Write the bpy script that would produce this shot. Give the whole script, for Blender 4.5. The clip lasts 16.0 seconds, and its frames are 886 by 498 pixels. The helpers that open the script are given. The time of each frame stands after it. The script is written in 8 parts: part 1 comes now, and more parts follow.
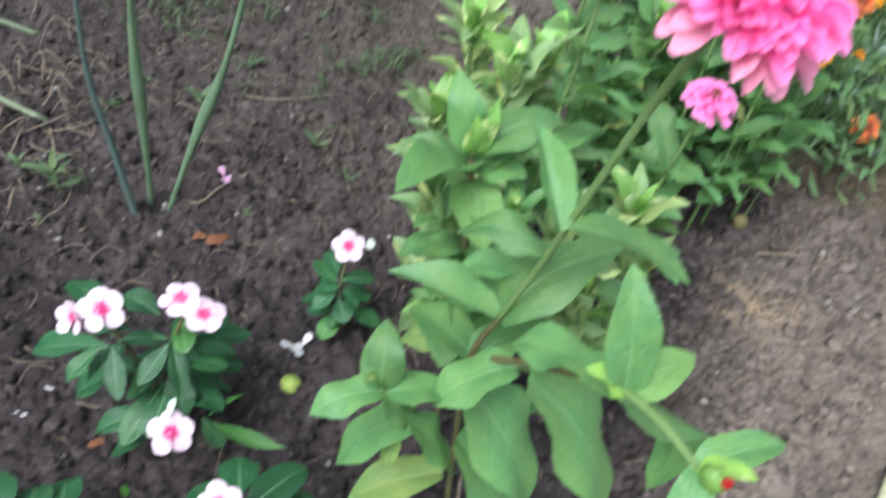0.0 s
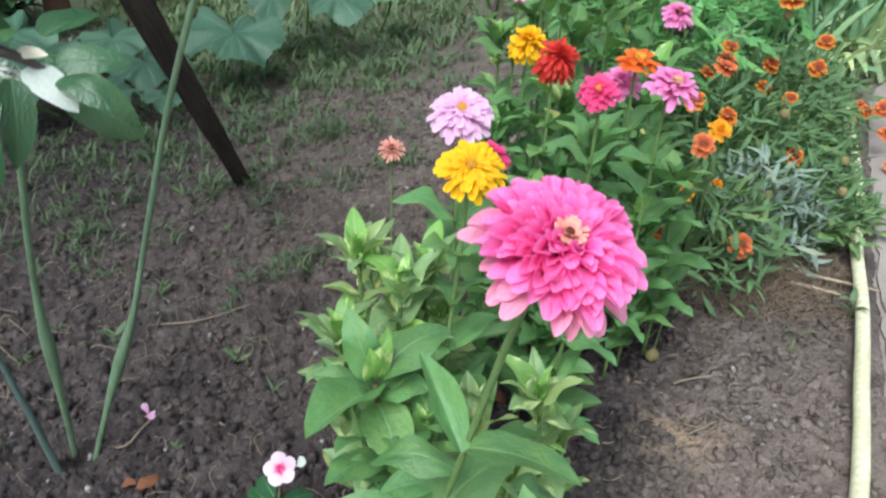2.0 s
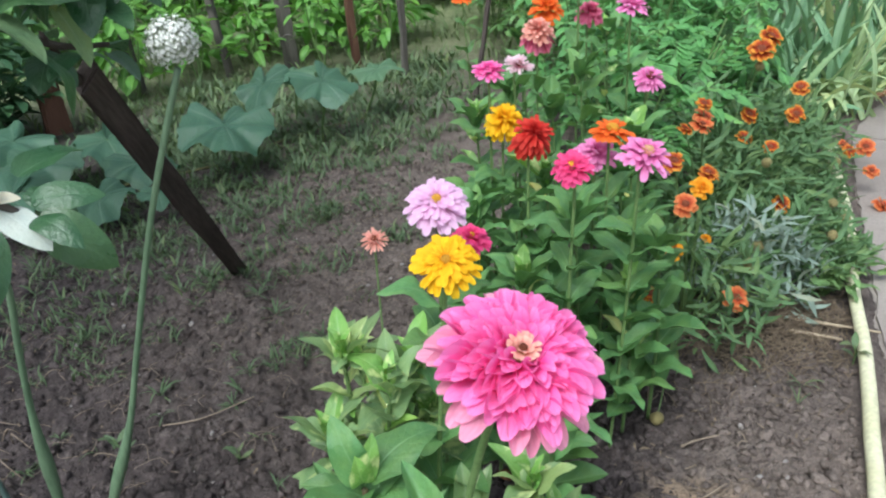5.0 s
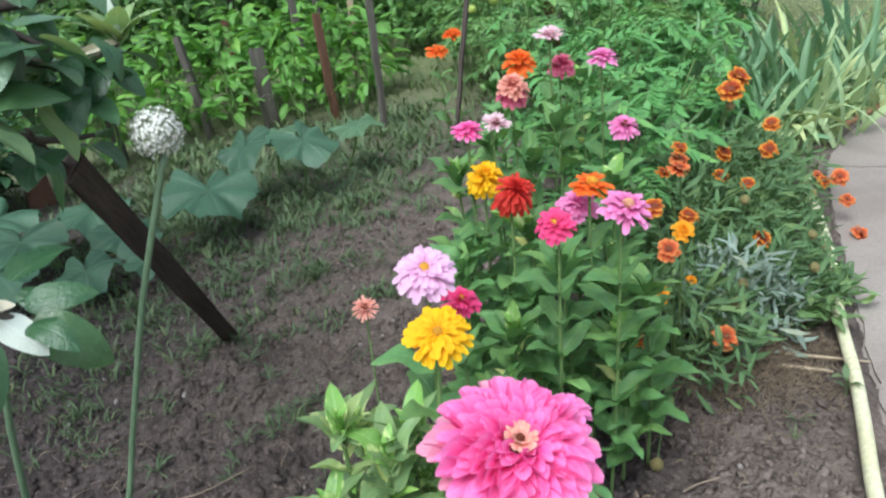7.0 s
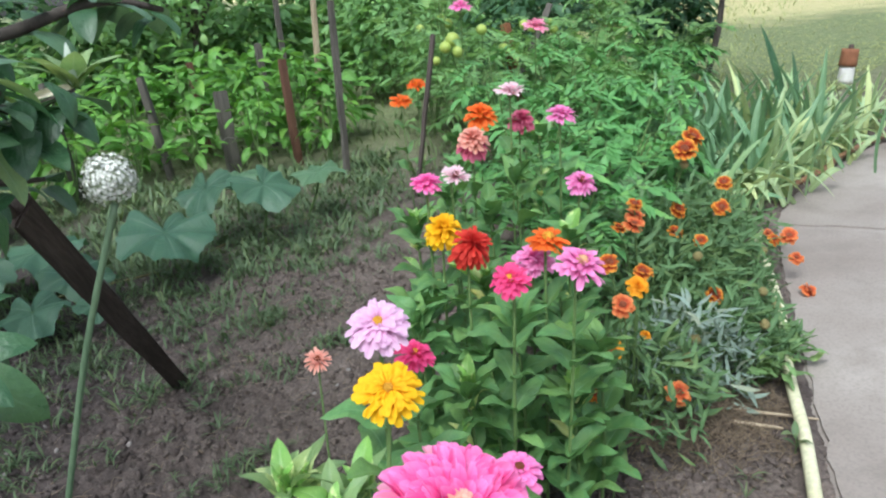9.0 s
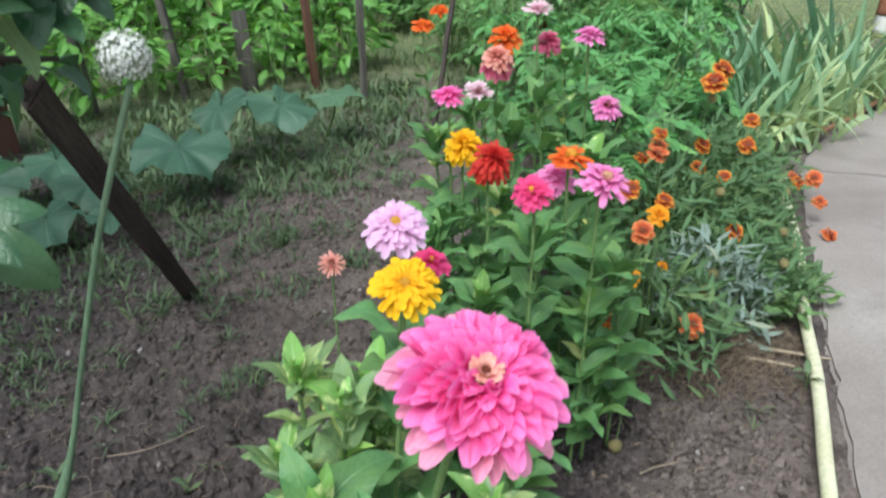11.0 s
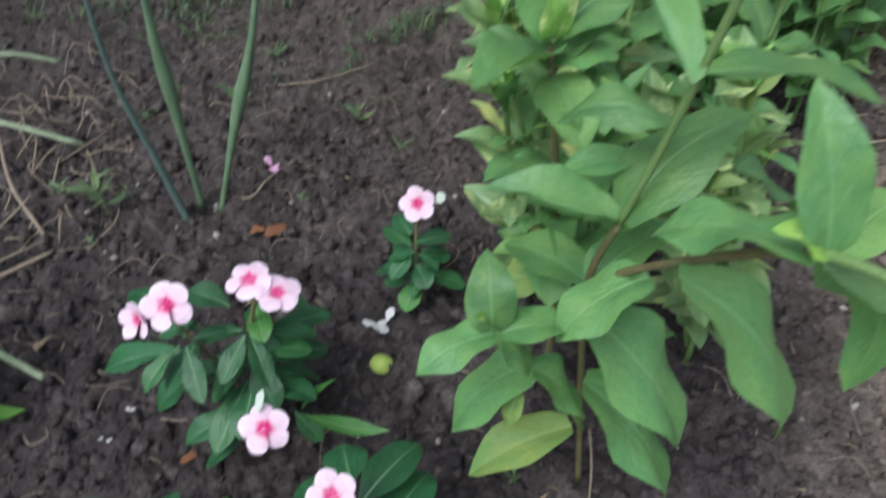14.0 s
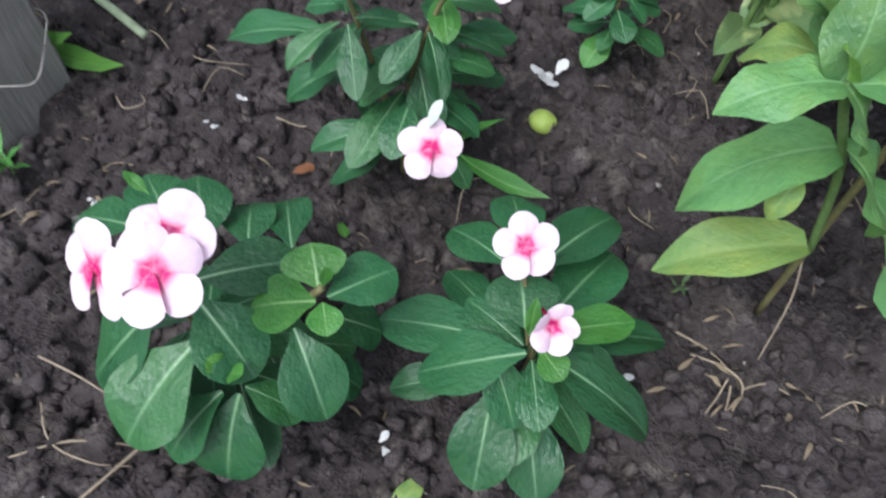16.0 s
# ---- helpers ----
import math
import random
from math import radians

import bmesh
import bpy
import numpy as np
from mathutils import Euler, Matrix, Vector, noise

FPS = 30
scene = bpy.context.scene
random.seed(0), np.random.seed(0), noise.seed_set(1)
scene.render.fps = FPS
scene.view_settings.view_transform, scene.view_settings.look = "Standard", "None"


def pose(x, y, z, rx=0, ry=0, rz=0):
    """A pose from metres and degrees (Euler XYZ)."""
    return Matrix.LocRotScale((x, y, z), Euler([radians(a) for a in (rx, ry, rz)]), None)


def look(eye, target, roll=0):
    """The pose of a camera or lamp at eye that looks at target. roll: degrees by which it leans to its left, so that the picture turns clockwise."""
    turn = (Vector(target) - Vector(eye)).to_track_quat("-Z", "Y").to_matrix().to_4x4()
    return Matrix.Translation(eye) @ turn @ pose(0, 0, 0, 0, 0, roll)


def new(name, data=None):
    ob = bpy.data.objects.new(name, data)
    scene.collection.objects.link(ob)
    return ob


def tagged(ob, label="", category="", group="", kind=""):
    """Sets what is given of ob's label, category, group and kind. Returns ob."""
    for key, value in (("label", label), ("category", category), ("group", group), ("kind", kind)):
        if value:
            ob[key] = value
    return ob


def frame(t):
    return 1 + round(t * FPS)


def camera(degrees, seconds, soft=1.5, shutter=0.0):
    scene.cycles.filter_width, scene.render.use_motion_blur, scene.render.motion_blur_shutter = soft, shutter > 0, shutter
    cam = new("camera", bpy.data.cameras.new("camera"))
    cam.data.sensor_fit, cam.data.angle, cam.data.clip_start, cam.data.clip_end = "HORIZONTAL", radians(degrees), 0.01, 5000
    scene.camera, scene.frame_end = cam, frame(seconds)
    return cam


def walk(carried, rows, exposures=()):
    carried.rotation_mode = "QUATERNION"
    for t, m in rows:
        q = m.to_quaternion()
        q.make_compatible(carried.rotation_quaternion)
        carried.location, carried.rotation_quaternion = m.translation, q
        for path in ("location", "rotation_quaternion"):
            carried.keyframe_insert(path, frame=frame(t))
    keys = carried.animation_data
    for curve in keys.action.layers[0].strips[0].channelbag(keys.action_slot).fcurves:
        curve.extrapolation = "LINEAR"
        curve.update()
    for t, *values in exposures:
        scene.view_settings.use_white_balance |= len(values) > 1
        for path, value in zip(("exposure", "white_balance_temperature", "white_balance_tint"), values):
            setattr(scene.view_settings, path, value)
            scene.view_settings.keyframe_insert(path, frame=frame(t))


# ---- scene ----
cam = camera(61.0, 16.0, soft=2.2, shutter=0.6)
METRES, EYE, TILT, LEAN, TURN = 0.69, 0.809, -42.589, -6.131, 0.0
EXPOSURE = 0.76
LIGHTER = [(0.0, 0.38), (1.5, 0.2), (3.5, 0.0), (8.0, 0.08), (11.0, 0.0), (13.5, -0.22), (14.5, 0.05), (15.5, 0.18), (16.0, 0.20)]
ROWS = [
    (0.0, 0.0, 0.0, 0.0, 0.0, 0.0, 0.0),
    (0.5, 0.0309, -0.0389, 0.0341, -2.97, 5.19, -1.4),
    (1.0, 0.0468, -0.0482, 0.0473, -2.67, 6.23, 4.98),
    (1.5, 0.0526, -0.0659, 0.0608, -3.02, 8.84, 8.25),
    (2.0, 0.0542, -0.0794, 0.0793, -3.75, 10.89, 11.45),
    (2.5, 0.053, -0.094, 0.0937, -4.51, 12.39, 12.42),
    (3.0, 0.0644, -0.1015, 0.1031, -3.66, 13.1, 15.05),
    (3.5, 0.0813, -0.1067, 0.1117, -2.67, 14.5, 16.26),
    (4.0, 0.0921, -0.1066, 0.1122, -2.07, 15.11, 15.74),
    (6.5, 0.1148, -0.1253, 0.1335, -2.39, 18.01, 17.92),
    (7.0, 0.1131, -0.1383, 0.1478, -1.9, 19.17, 19.5),
    (7.5, 0.1264, -0.1474, 0.1536, -2.4, 20.86, 19.97),
    (8.0, 0.1299, -0.1496, 0.1583, -3.83, 21.98, 19.75),
    (10.5, 0.1177, -0.1086, 0.1299, -5.56, 19.09, 17.47),
    (11.0, 0.1037, -0.085, 0.1119, -5.38, 17.11, 16.4),
    (11.5, 0.084, -0.0572, 0.0894, -4.44, 14.29, 16.72),
    (12.0, 0.0673, -0.0282, 0.0671, -3.29, 11.5, 16.62),
    (12.5, 0.038, 0.01, 0.0422, -2.31, 9.17, 14.43),
    (13.0, 0.0168, 0.0496, 0.0037, 0.07, 6.39, 13.99),
    (13.5, -0.0114, 0.0879, -0.0332, 2.71, 3.39, 13.11),
    (14.0, -0.0553, 0.1319, -0.0723, 4.05, -0.21, 10.04),
    (14.5, -0.1213, 0.1892, -0.112, 5.87, -4.37, 6.2),
    (15.0, -0.1829, 0.2506, -0.1354, 7.64, -9.01, 0.91),
    (15.5, -0.2487, 0.2996, -0.1564, 9.84, -12.26, -2.67),
    (16.0, -0.2756, 0.3221, -0.1678, 8.32, -14.68, -4.03),
]
walk(cam, [(t, pose(0, 0, EYE, TILT, LEAN, TURN) @ pose(METRES * x, METRES * y, METRES * z, 90 + pitch, roll, yaw)) for t, x, y, z, yaw, pitch, roll in ROWS],
     exposures=[(t, EXPOSURE + e, 5900.0, 5.0) for t, e in LIGHTER])

# ---- light: open shade under a bright, hazy evening sky ----
world = bpy.data.worlds.new("sky")
scene.world = world
world.use_nodes = True
wn, wl = world.node_tree.nodes, world.node_tree.links
SUN_UP, SUN_ROUND = 58.0, 215.0
sky = wn.new("ShaderNodeTexSky")
sky.sky_type = "NISHITA"
sky.sun_disc = False
sky.sun_elevation, sky.sun_rotation = radians(SUN_UP), radians(SUN_ROUND)
sky.dust_density = 4.0
pale = wn.new("ShaderNodeHueSaturation")
pale.inputs["Saturation"].default_value = 0.45
wl.new(sky.outputs["Color"], pale.inputs["Color"])
wl.new(pale.outputs["Color"], wn["Background"].inputs["Color"])
wn["Background"].inputs["Strength"].default_value = 0.13
sun_data = bpy.data.lights.new("sun", "SUN")
sun_data.energy, sun_data.angle, sun_data.color = 1.6, radians(35), (1.0, 0.98, 0.95)
sun = new("sun", sun_data)
sun_from = Vector((math.sin(radians(SUN_ROUND)) * math.cos(radians(SUN_UP)), math.cos(radians(SUN_ROUND)) * math.cos(radians(SUN_UP)), math.sin(radians(SUN_UP))))
sun.matrix_basis = look(sun_from * 20, (0, 0, 0))

# ---- materials ----


class Nodes:
    """A material with short ways to add nodes."""

    def __init__(self, name, rough=0.7, spec=0.4):
        self.m = bpy.data.materials.new(name)
        self.m.use_nodes = True
        self.t = self.m.node_tree
        self.p = self.t.nodes["Principled BSDF"]
        self.p.inputs["Roughness"].default_value = rough
        self.p.inputs["Specular IOR Level"].default_value = spec

    def n(self, kind, **inputs):
        node = self.t.nodes.new("ShaderNode" + kind)
        for k, v in inputs.items():
            self.put(node.inputs[k.replace("_", " ")], v)
        return node

    def put(self, socket, v):
        if isinstance(v, bpy.types.NodeSocket):
            self.t.links.new(v, socket)
        elif isinstance(v, tuple) and len(v) == 3 and socket.type == "RGBA":
            socket.default_value = (*v, 1)
        else:
            socket.default_value = v

    def math(self, op, a, b=0.0, c=0.0):
        node = self.n("Math")
        node.operation = op
        for i, v in enumerate((a, b, c)):
            self.put(node.inputs[i], v)
        return node.outputs[0]

    def mix(self, f, a, b, kind="MIX"):
        node = self.n("Mix")
        node.data_type, node.blend_type = "RGBA", kind
        self.put(node.inputs[0], f)
        self.put(node.inputs[6], a)
        self.put(node.inputs[7], b)
        return node.outputs[2]

    def ramp(self, f, *stops):
        node = self.n("ValToRGB")
        els = node.color_ramp.elements
        while len(els) < len(stops):
            els.new(0.5)
        for e, (at, col) in zip(els, stops):
            e.position = at
            e.color = (*col, 1) if isinstance(col, tuple) else (col, col, col, 1)
        self.put(node.inputs[0], f)
        return node.outputs[0]

    def noise(self, scale, detail=4.0, at=None, rough=0.55):
        node = self.n("TexNoise", Scale=scale, Detail=detail, Roughness=rough)
        if at is not None:
            self.put(node.inputs["Vector"], at)
        return node.outputs[0]

    def place(self, which="Object"):
        return self.n("TexCoord").outputs[which]

    def world(self):
        return self.n("NewGeometry").outputs["Position"]

    def chance(self):
        """A number of its own for each object and each loose piece of it."""
        a = self.n("ObjectInfo").outputs["Random"]
        b = self.n("NewGeometry").outputs["Random Per Island"]
        return self.math("FRACT", self.math("ADD", self.math("MULTIPLY", a, 7.31), b))

    def bump(self, height, strength=0.3, dist=0.01):
        node = self.n("Bump", Strength=strength, Distance=dist, Height=height)
        self.put(self.p.inputs["Normal"], node.outputs[0])
        return node.outputs[0]

    def colour(self, c):
        self.put(self.p.inputs["Base Color"], c)

    def rough(self, v):
        self.put(self.p.inputs["Roughness"], v)

    def thin(self, col, amount):
        """Light that comes through a leaf or petal."""
        tr = self.n("BsdfTranslucent")
        self.put(tr.inputs["Color"], col)
        mixer = self.n("MixShader")
        mixer.inputs[0].default_value = amount
        self.t.links.new(self.p.outputs[0], mixer.inputs[1])
        self.t.links.new(tr.outputs[0], mixer.inputs[2])
        self.t.links.new(mixer.outputs[0], self.t.nodes["Material Output"].inputs["Surface"])


def own_place(k, r):
    """Coordinates along and across a leaf or petal, shifted so that no two show the same marks."""
    shift = k.n("CombineXYZ", X=k.math("MULTIPLY", r, 37.0), Y=k.math("MULTIPLY", r, 91.0), Z=r)
    add = k.n("VectorMath", Vector=k.place("UV"))
    add.operation = "ADD"
    k.put(add.inputs[1], shift.outputs[0])
    return add.outputs[0]


def leaf_material(name, base, vein, tip=None, rough=0.5, vein_width=0.06, ribs=7.0, rib_strength=0.25, vary=0.5, through_light=0.25, spec=0.4, blemish=0.3, quilt=0.28, cream=0.0):
    k = Nodes(name, rough, spec)
    uv = k.n("SeparateXYZ", Vector=k.place("UV"))
    u, v = uv.outputs[0], uv.outputs[1]
    side = k.math("ABSOLUTE", k.math("SUBTRACT", u, 0.5))
    r = k.chance()
    own = own_place(k, r)
    grain = k.noise(26.0, 5.0, own)
    patches = k.noise(3.2, 3.0, own)
    pucker = k.noise(11.0, 2.0, own)
    dark = tuple(c * (1 - 0.45 * vary) for c in base)
    light = tuple(min(1, c * (1 + 0.5 * vary)) for c in base)
    col = k.mix(r, dark, light)
    col = k.mix(k.math("MULTIPLY", k.math("GREATER_THAN", r, 0.86), 0.35), col, tip or (base[0] * 2.2, base[1] * 1.35, base[2] * 0.8))
    col = k.mix(k.ramp(patches, (0.35, 0.0), (0.75, blemish)), col, (base[0] * 2.0, base[1] * 1.35, base[2] * 0.9))
    col = k.mix(k.ramp(patches, (0.25, 0.35), (0.5, 0.0)), col, tuple(c * 0.6 for c in base))
    col = k.mix(k.ramp(grain, (0.3, 0.0), (0.8, 0.4)), col, tuple(c * 0.55 for c in base))
    # pale yellow, torn-edged blotches on some leaves
    if cream:
        blotch = k.math("ADD", k.noise(2.1, 4.0, own), k.math("MULTIPLY", side, 0.22))
        col = k.mix(k.ramp(blotch, (0.60, 0.0), (0.68, cream)), col, (0.62, 0.70, 0.30))
    # side veins sweep forward from the midrib
    sweep = k.math("ADD", v, k.math("MULTIPLY", side, -0.9))
    wave = k.math("ABSOLUTE", k.math("SINE", k.math("MULTIPLY", sweep, ribs * math.pi)))
    rib = k.ramp(wave, (0.0, 1.0), (0.16, 0.0))
    mid = k.ramp(side, (0.0, 1.0), (vein_width, 0.0))
    fade = k.ramp(v, (0.0, 1.0), (0.97, 0.15))
    lines = k.math("MAXIMUM", k.math("MULTIPLY", rib, rib_strength), k.math("MULTIPLY", mid, fade))
    col = k.mix(k.math("MULTIPLY", lines, 0.8), col, vein)
    k.colour(col)
    k.bump(k.math("ADD", k.math("MULTIPLY", lines, -0.7), k.math("ADD", k.math("MULTIPLY", grain, 0.25), k.math("MULTIPLY", pucker, 1.4))), quilt, 0.004)
    k.rough(k.ramp(patches, (0.3, rough - 0.10), (0.8, min(1, rough + 0.12))))
    k.thin(k.mix(0.5, col, (base[0] * 1.8, base[1] * 1.5, base[2] * 0.6)), through_light)
    return k.m


def petal_material(name, root, mid, tip, rough=0.6, veins=14.0, vary=0.2, through_light=0.38, mid_at=0.35, eye=0.0):
    k = Nodes(name, rough, 0.25)
    uv = k.n("SeparateXYZ", Vector=k.place("UV"))
    u, v = uv.outputs[0], uv.outputs[1]
    col = k.ramp(v, (0.0, root), (mid_at, mid), (1.0, tip)) if not eye else k.ramp(v, (0.0, root), (eye, root), (mid_at, mid), (1.0, tip))
    r = k.chance()
    own = own_place(k, r)
    col = k.mix(k.math("MULTIPLY", r, vary), col, tuple(c * 0.6 for c in mid))
    streak = k.math("ABSOLUTE", k.math("SINE", k.math("MULTIPLY", u, veins)))
    col = k.mix(k.ramp(streak, (0.0, 0.22), (0.4, 0.0)), col, tuple(c * 0.75 for c in mid))
    blot = k.noise(4.0, 4.0, own)
    col = k.mix(k.ramp(blot, (0.45, 0.0), (0.8, 0.4)), col, tuple(min(1, c * 1.2) for c in tip))
    k.colour(col)
    k.bump(k.math("ADD", streak, k.math("MULTIPLY", blot, 1.5)), 0.3, 0.0012)
    k.thin(col, through_light)
    return k.m


def plain_material(name, a, b, scale=20.0, rough=0.8, bump=0.3, dist=0.003, stretch=(1, 1, 1), spec=0.3, vary=0.3):
    """Two tones, coarse and fine."""
    k = Nodes(name, rough, spec)
    at = k.n("Mapping", Vector=k.place("Object"), Scale=stretch).outputs[0]
    big, fine = k.noise(scale, 5.0, at), k.noise(scale * 7, 5.0, at)
    col = k.mix(k.ramp(big, (0.3, 0.0), (0.7, 1.0)), a, b)
    col = k.mix(k.ramp(fine, (0.35, 0.45), (0.65, 0.0)), col, tuple(c * 0.5 for c in a))
    col = k.mix(k.math("MULTIPLY", k.chance(), vary), col, tuple(c * 0.55 for c in b))
    k.colour(col)
    k.bump(k.math("ADD", big, k.math("MULTIPLY", fine, 0.6)), bump, dist)
    return k.m


ZINNIA_LEAF = leaf_material("zinnia_leaf", (0.108, 0.250, 0.090), (0.23, 0.40, 0.19), ribs=4.0, rib_strength=0.25, vein_width=0.026, rough=0.42, vary=0.85, blemish=0.5, spec=0.34, quilt=0.34)
ZINNIA_YOUNG = leaf_material("zinnia_young_leaf", (0.18, 0.38, 0.085), (0.40, 0.58, 0.22), ribs=4.0, rib_strength=0.18, vein_width=0.04, rough=0.42, spec=0.55, vary=0.8, cream=0.85)
# zinnia_leaf made paler: light caught by the shoots, put into the colour
ZINNIA_PALE_LIT = leaf_material("zinnia_pale_lit_leaf", (0.205, 0.345, 0.150), (0.36, 0.50, 0.25), ribs=4.0, rib_strength=0.22, vein_width=0.03, rough=0.40, spec=0.55, vary=0.8, through_light=0.32, cream=0.7)
ZINNIA_CREAM = leaf_material("zinnia_cream_leaf", (0.52, 0.66, 0.26), (0.70, 0.76, 0.42), ribs=4.0, rib_strength=0.15, rough=0.40, spec=0.5, vary=0.3, blemish=0.6)
ZINNIA_YELLOW = leaf_material("zinnia_yellowing_leaf", (0.155, 0.275, 0.085), (0.28, 0.40, 0.15), ribs=4.0, rib_strength=0.3, blemish=0.8)
VINCA_LEAF = leaf_material("vinca_leaf", (0.023, 0.094, 0.036), (0.30, 0.48, 0.27), ribs=9.0, rib_strength=0.08, vein_width=0.032, rough=0.40, spec=0.42, through_light=0.12, vary=0.7, quilt=0.3)
VINCA_YOUNG = leaf_material("vinca_young_leaf", (0.055, 0.185, 0.036), (0.34, 0.52, 0.22), ribs=9.0, rib_strength=0.10, vein_width=0.035, rough=0.4)
APPLE_LEAF = leaf_material("apple_leaf", (0.042, 0.118, 0.050), (0.13, 0.24, 0.13), ribs=8.0, rib_strength=0.35, vein_width=0.02, rough=0.36, spec=0.6)
APPLE_MID = leaf_material("apple_leaf_grey_green", (0.10, 0.20, 0.115), (0.20, 0.32, 0.20), ribs=8.0, rib_strength=0.35, vein_width=0.02, rough=0.38, spec=0.6)
APPLE_PALE = leaf_material("apple_leaf_underside", (0.60, 0.68, 0.63), (0.72, 0.78, 0.72), ribs=8.0, rib_strength=0.3, vein_width=0.02, rough=0.7, vary=0.15, blemish=0.1)
FALLEN_WHITE = petal_material("withered_white_petal", (0.66, 0.60, 0.64), (0.82, 0.80, 0.82), (0.86, 0.85, 0.86))
APPLE_YOUNG = leaf_material("apple_young_leaf", (0.25, 0.40, 0.18), (0.45, 0.58, 0.38), ribs=8.0, rib_strength=0.3, vein_width=0.03)
PUMPKIN_LEAF = leaf_material("pumpkin_leaf", (0.066, 0.158, 0.096), (0.27, 0.38, 0.27), ribs=0.0, rib_strength=0.0, vein_width=0.08, rough=0.5, vary=0.6, quilt=0.7, spec=0.5)
BEAN_LEAF = leaf_material("bean_leaf", (0.125, 0.31, 0.062), (0.24, 0.45, 0.13), ribs=6.0, rough=0.45, through_light=0.35, vary=1.0)
FEATHER_LEAF = leaf_material("feathery_leaf", (0.122, 0.325, 0.105), (0.2, 0.37, 0.17), ribs=5.0)
GREY_LEAF = leaf_material("grey_green_leaf", (0.105, 0.208, 0.090), (0.22, 0.31, 0.19), ribs=5.0, rough=0.75)
SILVER_LEAF = leaf_material("silver_leaf", (0.22, 0.31, 0.27), (0.34, 0.42, 0.38), ribs=3.0, rough=0.85)
IRIS_LEAF = leaf_material("iris_leaf", (0.175, 0.33, 0.185), (0.28, 0.43, 0.26), ribs=0.0, rib_strength=0.0, vein_width=0.1, rough=0.5)
LILY_LEAF = leaf_material("pale_strap_leaf", (0.32, 0.46, 0.245), (0.48, 0.58, 0.37), ribs=0.0, rib_strength=0.0, vein_width=0.1, rough=0.5)
WEED_BROAD = leaf_material("broad_weed_leaf", (0.15, 0.275, 0.105), (0.30, 0.43, 0.21), ribs=5.0, vary=0.9, rough=0.45)
WEED_LEAF = leaf_material("weed_leaf", (0.100, 0.165, 0.082), (0.18, 0.26, 0.14), ribs=4.0, vary=0.8)
FAR_LEAF = leaf_material("far_foliage", (0.17, 0.345, 0.13), (0.2, 0.35, 0.15), ribs=3.0, vary=0.8, through_light=0.35)
DARK_LEAF = leaf_material("dark_foliage", (0.05, 0.13, 0.06), (0.09, 0.19, 0.09), ribs=3.0, vary=0.8)
ROUGH_GRASS = leaf_material("rough_grass_blade", (0.125, 0.195, 0.080), (0.20, 0.28, 0.13), ribs=0.0, vary=0.8)
LAWN_LEAF = leaf_material("lawn_blade", (0.29, 0.36, 0.145), (0.38, 0.43, 0.19), ribs=0.0, vary=0.3, blemish=0.1)

STEM = plain_material("green_stem", (0.115, 0.195, 0.06), (0.165, 0.255, 0.09), 60, 0.6, 0.3, 0.001, vary=0.15)
STEM_BROWN = plain_material("brownish_stem", (0.13, 0.10, 0.05), (0.165, 0.175, 0.07), 30, 0.6, 0.3, 0.001, vary=0.15)
ONION_STALK = plain_material("onion_stalk", (0.115, 0.185, 0.105), (0.175, 0.265, 0.15), 25, 0.5, 0.15, 0.001, (1, 1, 0.15), 0.5, 0.1)
CUT_STALK = plain_material("cut_stalk", (0.20, 0.26, 0.155), (0.34, 0.38, 0.26), 14, 0.6, 0.2, 0.002, vary=0.1)
ONION_BLUE = plain_material("onion_leaf", (0.085, 0.135, 0.12), (0.13, 0.19, 0.165), 25, 0.45, 0.15, 0.001, (1, 1, 0.15), 0.5, 0.1)
BARK = plain_material("bark", (0.05, 0.042, 0.036), (0.11, 0.095, 0.08), 30, 0.9, 0.6, 0.006, (1, 1, 0.3))
DARK_WOOD = plain_material("dark_weathered_wood", (0.050, 0.039, 0.034), (0.130, 0.104, 0.090), 40, 0.85, 0.6, 0.005, (1, 1, 0.08), vary=0.0)
GREY_WOOD = plain_material("grey_weathered_wood", (0.074, 0.066, 0.056), (0.155, 0.143, 0.122), 40, 0.9, 0.5, 0.004, (1, 1, 0.08))
BROWN_WOOD = plain_material("red_brown_wood", (0.10, 0.048, 0.030), (0.18, 0.092, 0.060), 40, 0.85, 0.4, 0.004, (1, 1, 0.08))
PALE_WOOD = plain_material("pale_wood", (0.35, 0.27, 0.18), (0.48, 0.40, 0.28), 40, 0.85, 0.4, 0.004, (1, 1, 0.08))
STRAW = plain_material("dry_straw", (0.135, 0.098, 0.068), (0.29, 0.225, 0.155), 50, 0.9, 0.3, 0.001, vary=0.6)
TWIG = plain_material("dry_twig", (0.20, 0.15, 0.11), (0.36, 0.29, 0.22), 50, 0.9, 0.3, 0.001, vary=0.5)
DEAD_LEAF = plain_material("dead_leaf", (0.13, 0.05, 0.025), (0.26, 0.11, 0.05), 60, 0.7, 0.4, 0.002)
POST_WOOD = plain_material("pale_grey_post_wood", (0.25, 0.228, 0.21), (0.38, 0.345, 0.32), 40, 0.9, 0.5, 0.004, (1, 1, 0.08), vary=0.0)
STONE = plain_material("small_stone", (0.28, 0.25, 0.23), (0.42, 0.39, 0.37), 40, 0.85, 0.4, 0.002, vary=0.6)
FRUIT = plain_material("unripe_fruit", (0.28, 0.40, 0.07), (0.42, 0.50, 0.13), 40, 0.4, 0.1, 0.001)
RUST = plain_material("rusty_metal", (0.20, 0.08, 0.04), (0.34, 0.15, 0.08), 30, 0.8, 0.4, 0.002)
WHITE_PAINT = plain_material("white_paint", (0.70, 0.68, 0.62), (0.80, 0.79, 0.75), 30, 0.6, 0.2, 0.001)
